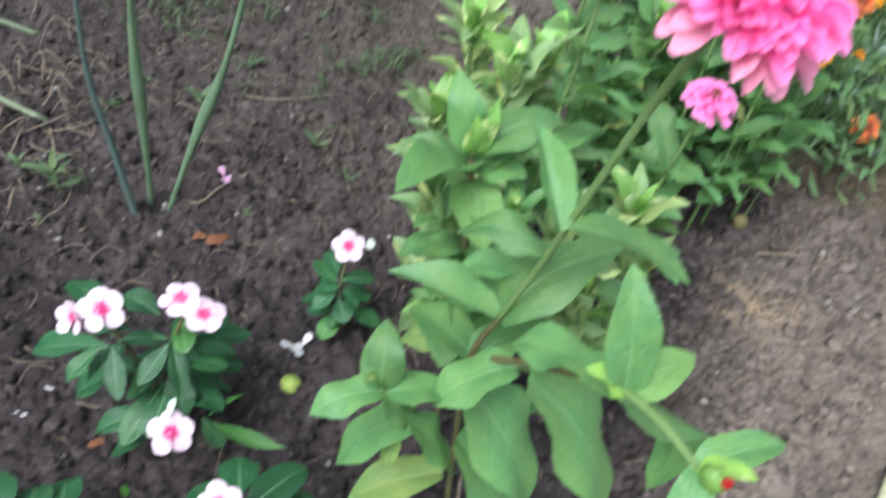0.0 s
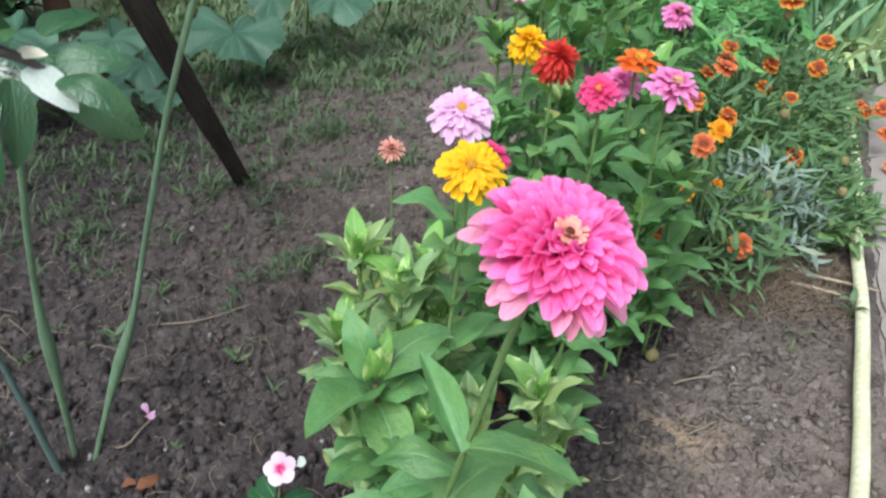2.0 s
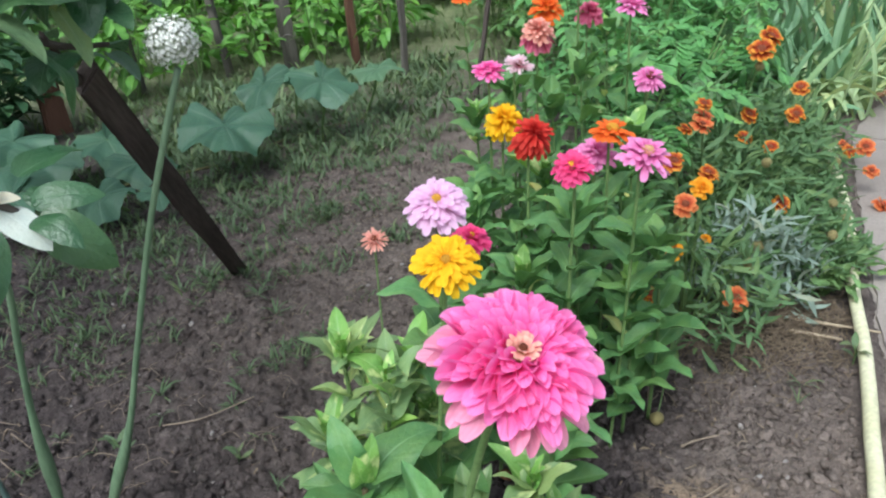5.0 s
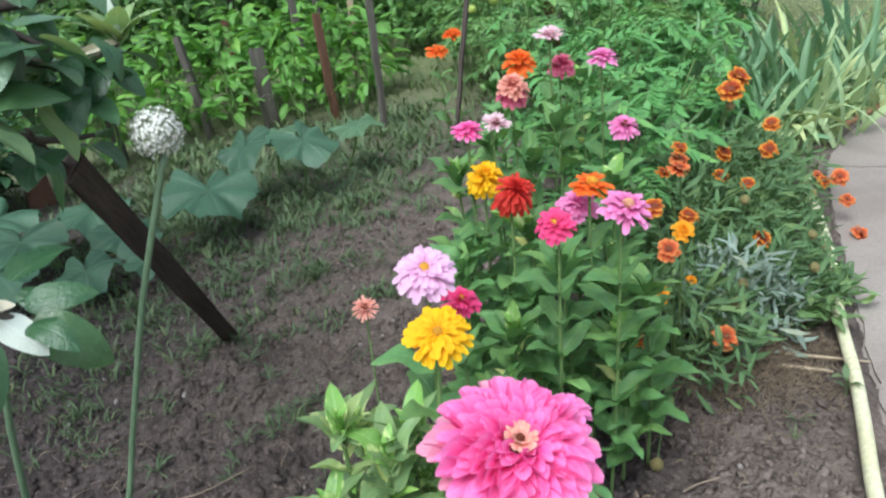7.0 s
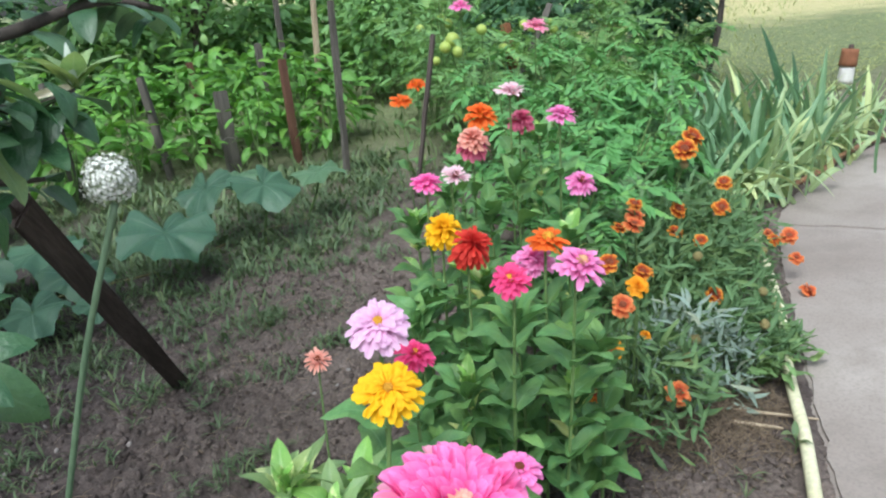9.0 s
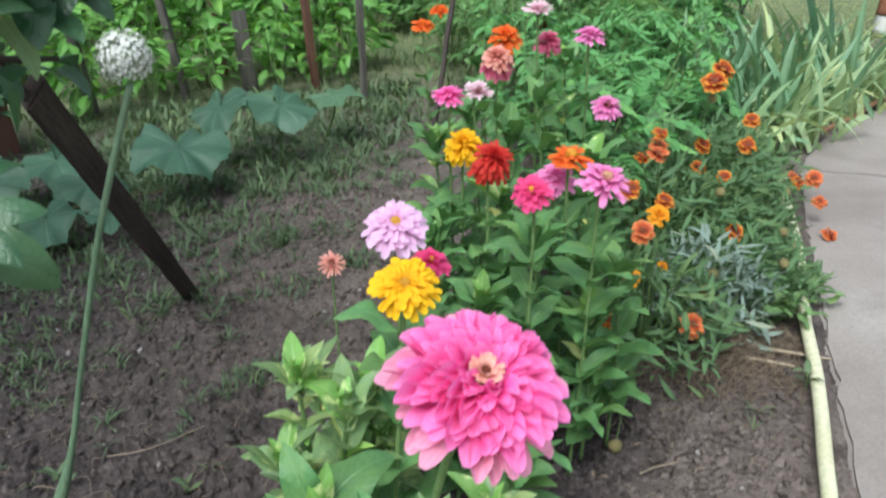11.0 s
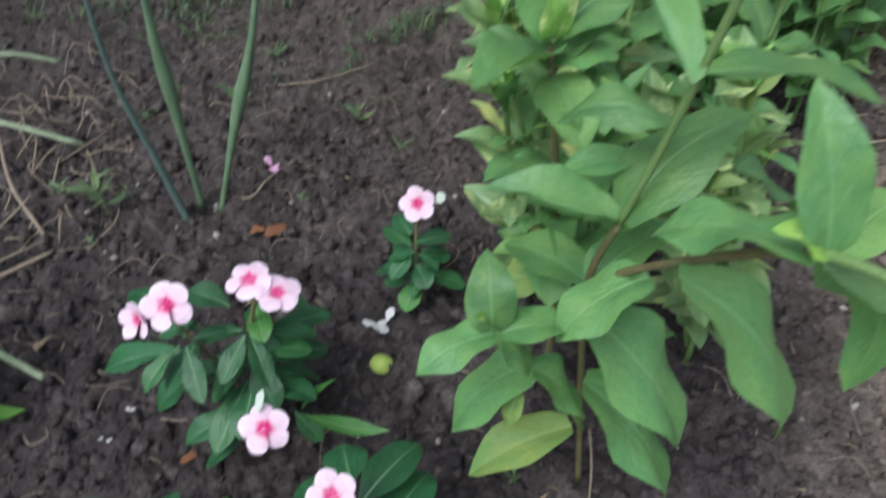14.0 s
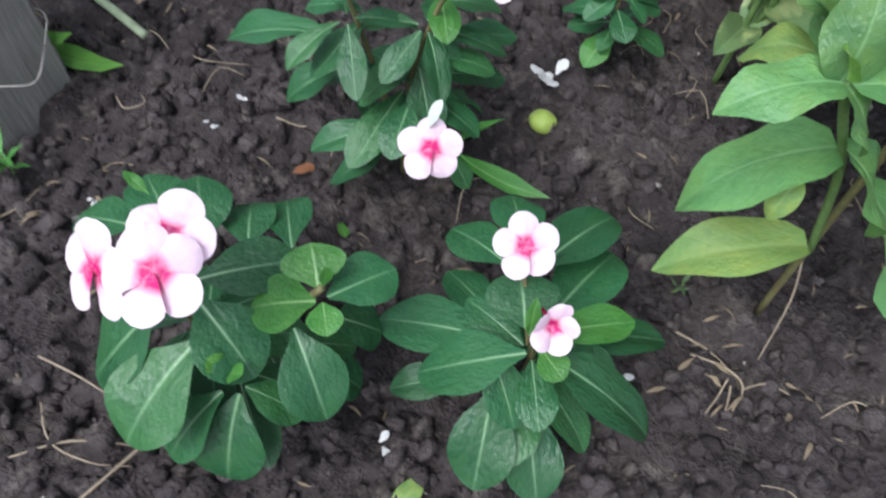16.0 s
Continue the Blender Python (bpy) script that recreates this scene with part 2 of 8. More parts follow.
HOSE = plain_material("pale_yellow_hose", (0.62, 0.60, 0.38), (0.72, 0.71, 0.50), 12, 0.45, 0.1, 0.001, vary=0.0)
HOSE_RED = plain_material("red_brown_hose", (0.26, 0.13, 0.07), (0.36, 0.19, 0.11), 12, 0.5, 0.1, 0.001)
CONE_BROWN = plain_material("flower_disc_brown", (0.16, 0.035, 0.02), (0.30, 0.09, 0.035), 200, 0.9, 0.8, 0.002)
CONE_YELLOW = plain_material("flower_disc_yellow", (0.66, 0.30, 0.02), (0.82, 0.46, 0.05), 200, 0.8, 0.8, 0.002)
CONE_PEACH = plain_material("flower_disc_peach", (0.80, 0.40, 0.20), (0.85, 0.55, 0.28), 200, 0.8, 0.8, 0.002)
SEEDHEAD = plain_material("seed_head", (0.22, 0.22, 0.08), (0.34, 0.26, 0.12), 200, 0.9, 0.8, 0.002)
ALLIUM_CORE = plain_material("allium_core", (0.42, 0.48, 0.34), (0.55, 0.60, 0.46), 80, 0.8, 0.2, 0.001, vary=0.0)
ALLIUM = plain_material("allium_floret", (0.72, 0.74, 0.66), (0.83, 0.84, 0.79), 80, 0.7, 0.2, 0.001, vary=0.25)

# deep pink root: shade between the petals put into the colour
PINK = petal_material("bright_pink_petal", (0.58, 0.025, 0.17), (0.94, 0.098, 0.43), (0.98, 0.33, 0.66), mid_at=0.60, vary=0.10, through_light=0.46)
PINK_OLD = petal_material("faded_pink_petal", (0.60, 0.22, 0.28), (0.82, 0.22, 0.38), (0.90, 0.40, 0.56))
PINK_MID = petal_material("mid_pink_petal", (0.74, 0.10, 0.32), (0.90, 0.14, 0.46), (0.94, 0.32, 0.64))
HOT_PINK = petal_material("hot_pink_petal", (0.75, 0.16, 0.05), (0.82, 0.05, 0.20), (0.84, 0.10, 0.30))
LILAC = petal_material("lilac_petal", (0.70, 0.30, 0.50), (0.82, 0.44, 0.68), (0.88, 0.60, 0.82))
ORCHID = petal_material("orchid_pink_petal", (0.66, 0.07, 0.28), (0.78, 0.16, 0.44), (0.84, 0.34, 0.62))
YELLOW = petal_material("golden_yellow_petal", (0.80, 0.32, 0.01), (0.90, 0.47, 0.006), (0.94, 0.59, 0.010))
RED = petal_material("scarlet_petal", (0.35, 0.01, 0.01), (0.55, 0.015, 0.015), (0.66, 0.06, 0.04))
ORANGE = petal_material("orange_petal", (0.80, 0.30, 0.02), (0.80, 0.12, 0.015), (0.84, 0.20, 0.03))
SALMON = petal_material("salmon_petal", (0.62, 0.16, 0.12), (0.76, 0.28, 0.22), (0.82, 0.44, 0.36))
ROSE = petal_material("rose_petal", (0.55, 0.04, 0.12), (0.66, 0.08, 0.20), (0.76, 0.22, 0.34))
FLORET = petal_material("peach_floret", (0.82, 0.32, 0.20), (0.90, 0.42, 0.34), (0.94, 0.58, 0.46))
BLUSH = petal_material("blush_petal", (0.78, 0.30, 0.40), (0.84, 0.52, 0.60), (0.88, 0.68, 0.74))
GAIL = petal_material("rust_petal_yellow_tip", (0.10, 0.010, 0.008), (0.40, 0.035, 0.012), (0.90, 0.42, 0.05), mid_at=0.66)
GAIL_ORANGE = petal_material("burnt_orange_petal", (0.20, 0.02, 0.012), (0.52, 0.075, 0.025), (0.80, 0.30, 0.10), mid_at=0.55)
MARIGOLD = petal_material("marigold_petal", (0.80, 0.25, 0.01), (0.84, 0.32, 0.01), (0.88, 0.42, 0.02))
VINCA_PETAL = petal_material("white_pink_petal", (0.60, 0.006, 0.16), (0.80, 0.55, 0.68), (0.83, 0.66, 0.80), mid_at=0.40, vary=0.05, veins=5.0, through_light=0.3, eye=0.21)
VINCA_EYE = petal_material("crimson_eye", (0.50, 0.0, 0.08), (0.60, 0.01, 0.12), (0.66, 0.04, 0.2))


def soil_tone(k, at, big, mid):
    """Dark dug soil, and paler trodden soil beside the path and further back."""
    xyz = k.n("SeparateXYZ", Vector=at)
    x, y = xyz.outputs[0], xyz.outputs[1]
    f = k.ramp(mid, (0.3, 0.0), (0.7, 1.0))
    dug = k.mix(f, (0.042, 0.0342, 0.0362), (0.084, 0.0690, 0.0715))
    trodden = k.mix(f, (0.172, 0.138, 0.117), (0.300, 0.243, 0.206))
    # set right, and dimmed further back, to paint in shade between border plants
    edge = k.math("SUBTRACT", x, k.math("MULTIPLY_ADD", y, 0.42, 0.12))
    right = k.ramp(k.math("MULTIPLY_ADD", k.math("ADD", edge, k.math("MULTIPLY", big, 0.25)), 3.0, 0.0), (0.25, 0.0), (0.85, 1.0))
    back = k.ramp(k.math("ADD", k.math("MULTIPLY", y, 0.5), k.math("MULTIPLY", big, 0.5)), (0.62, 0.0), (1.02, 0.66))
    back = k.math("MULTIPLY", back, k.ramp(k.math("ADD", x, 0.6), (0.05, 0.22), (0.62, 1.0)))
    right = k.math("MULTIPLY", right, k.ramp(k.math("MULTIPLY", y, 0.5), (0.36, 1.0), (0.60, 0.36)))
    col = k.mix(k.math("MAXIMUM", right, back), dug, trodden)
    # paler crumbs and darker blotches, a few centimetres across
    crumb, dark_blotch = k.noise(34.0, 5.0, at, 0.65), k.noise(58.0, 3.0, at)
    col = k.mix(k.ramp(crumb, (0.54, 0.0), (0.66, 0.55)), col, k.mix(0.5, col, (0.34, 0.29, 0.26)))
    col = k.mix(k.ramp(dark_blotch, (0.32, 0.60), (0.46, 0.0)), col, k.mix(0.35, (0.012, 0.010, 0.010), col))
    # drier crust in patches
    patch = k.noise(6.5, 4.0, at)
    col = k.mix(k.ramp(patch, (0.50, 0.0), (0.68, 0.26)), col, (0.140, 0.116, 0.104))
    col = k.mix(k.ramp(patch, (0.30, 0.35), (0.46, 0.0)), col, (0.030, 0.025, 0.023))
    return col, y


def soil_material():
    k = Nodes("garden_soil", 0.95, 0.15)
    at = k.world()
    big, mid, fine = k.noise(1.6, 5.0, at), k.noise(11.0, 7.0, at), k.noise(150.0, 6.0, at)
    col, y = soil_tone(k, at, big, mid)
    # a scattered pale yellow patch on the trodden strip
    spot = k.n("VectorMath", Vector=at)
    spot.operation = "DISTANCE"
    spot.inputs[1].default_value = (0.572, 0.812, 0.0)
    pale_patch = k.ramp(k.math("ADD", spot.outputs["Value"], k.math("MULTIPLY", mid, 0.22)), (0.10, 1.0), (0.21, 0.0))
    col = k.mix(k.math("MULTIPLY", pale_patch, k.ramp(fine, (0.26, 0.30), (0.54, 0.92))), col, (0.47, 0.35, 0.235))
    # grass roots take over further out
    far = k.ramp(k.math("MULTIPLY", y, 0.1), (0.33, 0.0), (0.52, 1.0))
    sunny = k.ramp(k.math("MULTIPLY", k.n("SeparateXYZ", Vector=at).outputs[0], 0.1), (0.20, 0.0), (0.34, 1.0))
    # lawn's sun and shade as colour: green is the shaded band, dry the lit
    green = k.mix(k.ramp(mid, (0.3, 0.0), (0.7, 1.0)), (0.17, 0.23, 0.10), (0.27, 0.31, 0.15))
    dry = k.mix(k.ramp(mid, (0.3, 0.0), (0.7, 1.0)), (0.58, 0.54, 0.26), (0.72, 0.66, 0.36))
    turf_sun_shade = k.mix(k.ramp(k.math("ADD", k.math("MULTIPLY", y, 0.05), k.math("MULTIPLY", big, 0.16)), (0.50, 0.0), (0.60, 1.0)), green, dry)
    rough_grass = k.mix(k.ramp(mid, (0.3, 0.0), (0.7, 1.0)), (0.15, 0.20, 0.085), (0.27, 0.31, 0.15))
    col = k.mix(k.math("MULTIPLY", far, 0.85), col, k.mix(sunny, rough_grass, turf_sun_shade))
    # crevice shade put into the colour, where the fine bump is low
    col = k.mix(k.ramp(fine, (0.38, 0.32), (0.60, 0.0)), col, (0.022, 0.019, 0.0175))
    col = k.mix(k.ramp(fine, (0.64, 0.0), (0.78, 0.4)), col, (0.20, 0.165, 0.14))
    k.colour(col)
    crumb = k.noise(420.0, 4.0, at)
    k.bump(k.math("ADD", k.math("MULTIPLY", mid, 1.6), k.math("ADD", k.math("MULTIPLY", fine, 0.7), k.math("MULTIPLY", crumb, 0.35))), 1.0, 0.012)
    return k.m


def clod_material():
    k = Nodes("soil_clod", 0.95, 0.15)
    at = k.world()
    fine = k.noise(170.0, 5.0, at)
    col, y = soil_tone(k, at, k.noise(1.6, 5.0, at), k.chance())
    # clods too: their shaded pits are painted dark
    col = k.mix(k.ramp(fine, (0.35, 0.3), (0.6, 0.0)), col, (0.024, 0.020, 0.018))
    k.colour(col)
    k.bump(k.math("ADD", fine, k.math("MULTIPLY", k.noise(420.0, 4.0, at), 0.6)), 1.0, 0.006)
    return k.m


def concrete_material():
    k = Nodes("worn_concrete", 0.85, 0.3)
    at = k.world()
    big, mid, fine = k.noise(1.3, 6.0, at), k.noise(8.0, 6.0, at), k.noise(150.0, 5.0, at)
    col = k.mix(k.ramp(big, (0.35, 0.0), (0.65, 1.0)), (0.215, 0.182, 0.160), (0.335, 0.300, 0.270))
    col = k.mix(k.ramp(mid, (0.5, 0.0), (0.75, 0.5)), col, (0.19, 0.165, 0.145))
    col = k.mix(k.ramp(fine, (0.3, 0.35), (0.55, 0.0)), col, (0.13, 0.115, 0.105))
    k.colour(col)
    k.bump(k.math("ADD", mid, k.math("MULTIPLY", fine, 0.4)), 0.35, 0.004)
    return k.m


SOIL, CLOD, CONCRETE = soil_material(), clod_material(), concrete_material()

# ---- tools for building ----
WHERE = {}
rng = random.Random(7)


def mesh(name, v, f, material, uv=None, smooth=True):
    me = bpy.data.meshes.new(name)
    v = np.asarray(v, dtype=np.float32)
    if isinstance(f, np.ndarray):
        me.vertices.add(len(v))
        me.vertices.foreach_set("co", v.ravel())
        me.loops.add(f.size)
        me.loops.foreach_set("vertex_index", f.ravel().astype(np.int32))
        me.polygons.add(len(f))
        me.polygons.foreach_set("loop_start", np.arange(0, f.size, f.shape[1], dtype=np.int32))
        me.update(calc_edges=True)
    else:
        me.from_pydata([tuple(p) for p in v.tolist()], [], [tuple(q) for q in f])
    if uv is not None:
        layer = me.uv_layers.new(name="UVMap")
        loops = np.empty(len(me.loops), dtype=np.int32)
        me.loops.foreach_get("vertex_index", loops)
        layer.data.foreach_set("uv", np.asarray(uv, dtype=np.float32)[loops].ravel())
    if smooth:
        me.polygons.foreach_set("use_smooth", [True] * len(me.polygons))
    me.materials.append(material)
    me.update()
    return me


def thing(name, at, label, category, group="", kind=""):
    """An Empty at a thing's foot, for its parts."""
    ob = new(name)
    ob.empty_display_size = 0.02
    ob.matrix_basis = Matrix.Translation(at)
    WHERE[ob] = ob.matrix_basis.copy()
    return tagged(ob, label, category, group, kind)


def part(name, me, parent, m=None, label=""):
    ob = new(name, me)
    m = Matrix.Identity(4) if m is None else m
    WHERE[ob] = m
    ob.parent = parent
    ob.matrix_basis = WHERE[parent].inverted() @ m
    if label:
        ob["label"] = label
    return ob


def single(name, me, m, label, category, group="", kind=""):
    ob = new(name, me)
    ob.matrix_basis = m
    WHERE[ob] = m.copy()
    return tagged(ob, label, category, group, kind)


def vec(p):
    return p if isinstance(p, Vector) else Vector(p)


def frame_m(base, tip, width, up=(0, 0, 1), roll=0.0):
    """Leaf or petal: y runs from base to tip, z is its upper face."""
    b, t = vec(base), vec(tip)
    y = t - b
    length = y.length
    y = y / length
    u = vec(up)
    if abs(y.dot(u.normalized())) > 0.97:
        u = Vector((0.3, -0.8, 0.2))
    x = y.cross(u).normalized()
    z = x.cross(y)
    r = Matrix((x, y, z)).transposed().to_4x4() @ Matrix.Rotation(roll, 4, "Y")
    return Matrix.Translation(b) @ r @ Matrix.Diagonal((width, length, length, 1))


def blade(outline, nu=4, nv=8, fold=0.12, arch=0.10, droop=0.0, wave=0.0, twist=0.0, cup=0.0, seed=0, crowd=1.0, ratio=0.5):
    """A leaf or petal of length 1 along y and full width 1 along x."""
    r = random.Random(seed)
    ph = r.random() * 6
    v, uv, f = [], [], []
    for j in range(nv + 1):
        t = 1 - (1 - j / nv) ** crowd
        w = outline(t)
        for i in range(nu + 1):
            s = i / nu * 2 - 1
            x = s * w * 0.5
            z = ratio * (fold * abs(x) + wave * math.sin(t * 9 + ph + (1.5 if s > 0 else 0)) * abs(s) * w + cup * (s * s) * w) + arch * 4 * t * (1 - t) * 0.5 - droop * t * t
            a = twist * t
            v.append((x * math.cos(a), t, z + ratio * x * math.sin(a)))
            uv.append((0.5 + s * 0.5 * max(w, 0.02), t))
    for j in range(nv):
        for i in range(nu):
            a = j * (nu + 1) + i
            f.append((a, a + 1, a + nu + 2, a + nu + 1))
    return np.array(v), f, np.array(uv)


def ovate(t):
    w = ((t + 0.035) ** 0.5) * (max(0, 1 - t) ** 0.74)
    return max(0.012, w / 0.57)


def lance(t):
    return max(0.02, math.sin(math.pi * t ** 0.85) ** 0.9 if 0 < t < 1 else 0.02)


def oblong(t):
    if t < 0.07:
        return 0.10
    s = (t - 0.07) / 0.93
    return max(0.04, (math.sin(math.pi * s ** 1.12) ** 0.58) if s < 1 else 0.04) if s > 0 else 0.10


def strap(t):
    return max(0.03, 0.75 + 0.25 * math.sin(math.pi * t) if t < 0.7 else (1 - ((t - 0.7) / 0.3) ** 1.6) * 0.95)


def spoon(t):
    w = 0.26 + 0.74 * min(1, t / 0.72) ** 0.9
    if t > 0.80:
        w *= math.sqrt(max(0.30, 1 - ((t - 0.80) / 0.22) ** 2.4))
    return w


def tongue(t):
    w = 0.34 + 0.66 * min(1, t / 0.70) ** 0.8
    if t > 0.74:
        w *= math.sqrt(max(0.10, 1 - ((t - 0.74) / 0.27) ** 2.2))
    return w


def fan(t):
    w = 0.15 + 0.85 * min(1, t / 0.62) ** 0.95
    if t > 0.52:
        w *= math.sqrt(max(0.05, 1 - ((t - 0.52) / 0.485) ** 2.1))
    return w


SHAPES = {
    "zinnia": [blade(ovate, 6, 10, 0.40, 0.20, 0.0, 0.10, 0.2, -0.05, 1), blade(ovate, 6, 10, 0.20, 0.32, 0.0, 0.16, -0.4, -0.10, 2), blade(ovate, 6, 10, 0.70, 0.08, 0.0, 0.12, 0.0, 0.05, 3), blade(ovate, 6, 10, 0.15, 0.42, 0.0, 0.20, 0.5, -0.12, 4), blade(ovate, 6, 10, 0.50, 0.26, 0.0, 0.22, 0.3, -0.20, 22)],
    "oblong": [blade(oblong, 6, 10, 0.30, 0.10, 0.0, 0.05, 0.0, -0.10, 1, 1.4, 0.45), blade(oblong, 6, 10, 0.45, 0.18, 0.0, 0.08, 0.2, -0.12, 2, 1.4, 0.45), blade(oblong, 6, 10, 0.18, 0.05, 0.0, 0.08, -0.2, -0.05, 3, 1.4, 0.45)],
    "apple": [blade(ovate, 6, 9, 0.4, 0.20, 0.0, 0.12, 0.2, -0.05, 5), blade(ovate, 6, 9, 0.2, 0.36, 0.0, 0.2, -0.5, -0.2, 6), blade(ovate, 6, 9, 0.6, 0.12, 0.0, 0.2, 0.5, -0.1, 7)],
    "small": [blade(ovate, 2, 4, 0.4, 0.15, seed=8), blade(lance, 2, 4, 0.4, 0.3, seed=9)],
    "lance": [blade(lance, 2, 5, 0.4, 0.2, 0.0, 0.1, 0.5, seed=10, ratio=0.2), blade(lance, 2, 5, 0.3, -0.2, 0.0, 0.1, -0.8, seed=11, ratio=0.2)],
    "strap": [blade(strap, 2, 12, 0.6, 0.10, seed=12, ratio=0.06), blade(strap, 2, 12, 0.7, 0.22, seed=13, ratio=0.06), blade(strap, 2, 12, 0.4, 0.8, 0.0, 0.0, 0.8, seed=14, ratio=0.06)],
    "grass": [blade(lance, 1, 4, 0.0, 0.5, seed=15, ratio=0.12), blade(lance, 1, 4, 0.0, 0.15, seed=16, ratio=0.12)],
    "spoon": [blade(spoon, 4, 8, 0.0, 0.20, 0.0, 0.06, 0.0, 0.16, 17, 1.7, 0.4), blade(spoon, 4, 8, 0.0, 0.10, 0.0, 0.10, 0.2, 0.28, 18, 1.7, 0.4), blade(spoon, 4, 8, 0.0, 0.32, 0.0, 0.10, -0.2, 0.06, 19, 1.7, 0.4), blade(spoon, 4, 8, 0.0, 0.24, 0.0, 0.14, 0.3, -0.1, 23, 1.7, 0.4)],
    "tongue": [blade(tongue, 5, 9, 0.0, 0.22, 0.0, 0.06, 0.0, 0.22, 51, 1.6, 0.5), blade(tongue, 5, 9, 0.0, 0.12, -0.05, 0.12, 0.2, 0.34, 52, 1.6, 0.5), blade(tongue, 5, 9, 0.0, 0.34, 0.10, 0.10, -0.2, 0.04, 53, 1.6, 0.5)],
    "broad": [blade(ovate, 8, 12, 0.10, 0.22, 0.05, 0.03, 0.0, -0.10, 31), blade(ovate, 8, 12, 0.25, 0.12, 0.10, 0.05, 0.2, 0.06, 32), blade(ovate, 8, 12, 0.15, 0.30, 0.12, 0.08, -0.3, -0.15, 33)],
    "fan": [blade(fan, 6, 10, 0.0, 0.06, 0.0, 0.03, 0.0, -0.05, 20, 1.7, 1.0), blade(fan, 6, 10, 0.0, 0.14, 0.0, 0.05, 0.05, -0.10, 21, 1.7, 1.0), blade(fan, 6, 10, 0.0, 0.18, 0.0, 0.06, -0.05, -0.02, 24, 1.7, 1.0)],
}
MADE = {}


def shape_mesh(kind, which, material):
    key = (kind, which, material.name)
    if key not in MADE:
        v, f, uv = SHAPES[kind][which]
        MADE[key] = mesh(kind, v, f, material, uv)
    return MADE[key]


def any_shape(kind, material):
    return shape_mesh(kind, rng.randrange(len(SHAPES[kind])), material)


def joined(name, kind, matrices, material):
    """Many blades of a kind as one mesh."""
    vs, fs, us, at = [], [], [], 0
    kinds = [(v, np.array(f), uv) for v, f, uv in SHAPES[kind]]
    for i, m in enumerate(matrices):
        v, f, uv = kinds[i % len(kinds)]
        a = np.array(m)
        vs.append(v @ a[:3, :3].T + a[:3, 3])
        fs.append(f + at)
        us.append(uv)
        at += len(v)
    return mesh(name, np.concatenate(vs), np.concatenate(fs), material, np.concatenate(us))


def stuff(ob):
    ob["kind"] = "stuff"
    return ob


def smooth_line(points, steps=6):
    """Points along a curve through the given ones."""
    p = [vec(q) for q in points]
    if len(p) == 2:
        return [p[0].lerp(p[1], i / steps) for i in range(steps + 1)]
    out = []
    for i in range(len(p) - 1):
        a, b, c, d = p[max(i - 1, 0)], p[i], p[i + 1], p[min(i + 2, len(p) - 1)]
        for s in range(steps):
            t = s / steps
            out.append(0.5 * (2 * b + (c - a) * t + (2 * a - 5 * b + 4 * c - d) * t * t + (3 * b - a - 3 * c + d) * t ** 3))
    out.append(p[-1])
    return out


def tube_data(line, radii, sides=7, rough=0.0):
    """A closed tube along a line; radii: a number at each end, or a function of 0..1."""
    fn = radii if callable(radii) else (lambda t: radii[0] + (radii[1] - radii[0]) * t)
    v, f, uv = [], [], []
    n = len(line)
    x = None
    for i, p in enumerate(line):
        d = (line[min(i + 1, n - 1)] - line[max(i - 1, 0)]).normalized()
        if x is None:
            x = d.orthogonal().normalized()
        x = (x - d * x.dot(d)).normalized()
        y = d.cross(x)
        r = fn(i / (n - 1))
        for s in range(sides):
            a = 2 * math.pi * s / sides
            rr = r * (1 + rough * (noise.noise(Vector((p.x * 40 + math.cos(a), p.y * 40 + math.sin(a), p.z * 15)))))
            v.append(tuple(p + (x * math.cos(a) + y * math.sin(a)) * rr))
            uv.append((s / sides, i / (n - 1)))
    for i in range(n - 1):
        for s in range(sides):
            a, b = i * sides + s, i * sides + (s + 1) % sides
            f.append((a, b, b + sides, a + sides))
    f.append(tuple(range(sides - 1, -1, -1)))
    f.append(tuple(range((n - 1) * sides, n * sides)))
    return np.array(v), f, np.array(uv)


def tube(name, points, radii, material, sides=7, steps=6, rough=0.0):
    """A tube mesh whose origin is its first point. Returns the mesh and its pose."""
    o = vec(points[0])
    line = [q - o for q in smooth_line(points, steps)]
    v, f, uv = tube_data(line, radii, sides, rough)
    return mesh(name, v, f, material, uv), Matrix.Translation(o)


def tubes(name, list_of_points, radii, material, sides=5, steps=4):
    vs, fs, us, at = [], [], [], 0
    for points in list_of_points:
        v, f, uv = tube_data(smooth_line(points, steps), radii, sides)
        vs.append(v)
        us.append(uv)
        fs.extend([tuple(k + at for k in q) for q in f])
        at += len(v)
    return mesh(name, np.concatenate(vs), fs, material, np.concatenate(us))


def lump_data(subdivisions=1, rough=0.3, seed=0):
    bm = bmesh.new()
    bmesh.ops.create_icosphere(bm, subdivisions=subdivisions, radius=1)
    for q in bm.verts:
        q.co *= 1 + rough * noise.noise(q.co * 1.4 + Vector((seed * 3.1, seed, 0)))
    v = np.array([q.co[:] for q in bm.verts])
    f = [tuple(q.index for q in face.verts) for face in bm.faces]
    bm.free()
    return v, f


def lump(name, material, subdivisions=2, rough=0.3, seed=0, smooth=True):
    v, f = lump_data(subdivisions, rough, seed)
    return mesh(name, v, f, material, None, smooth)


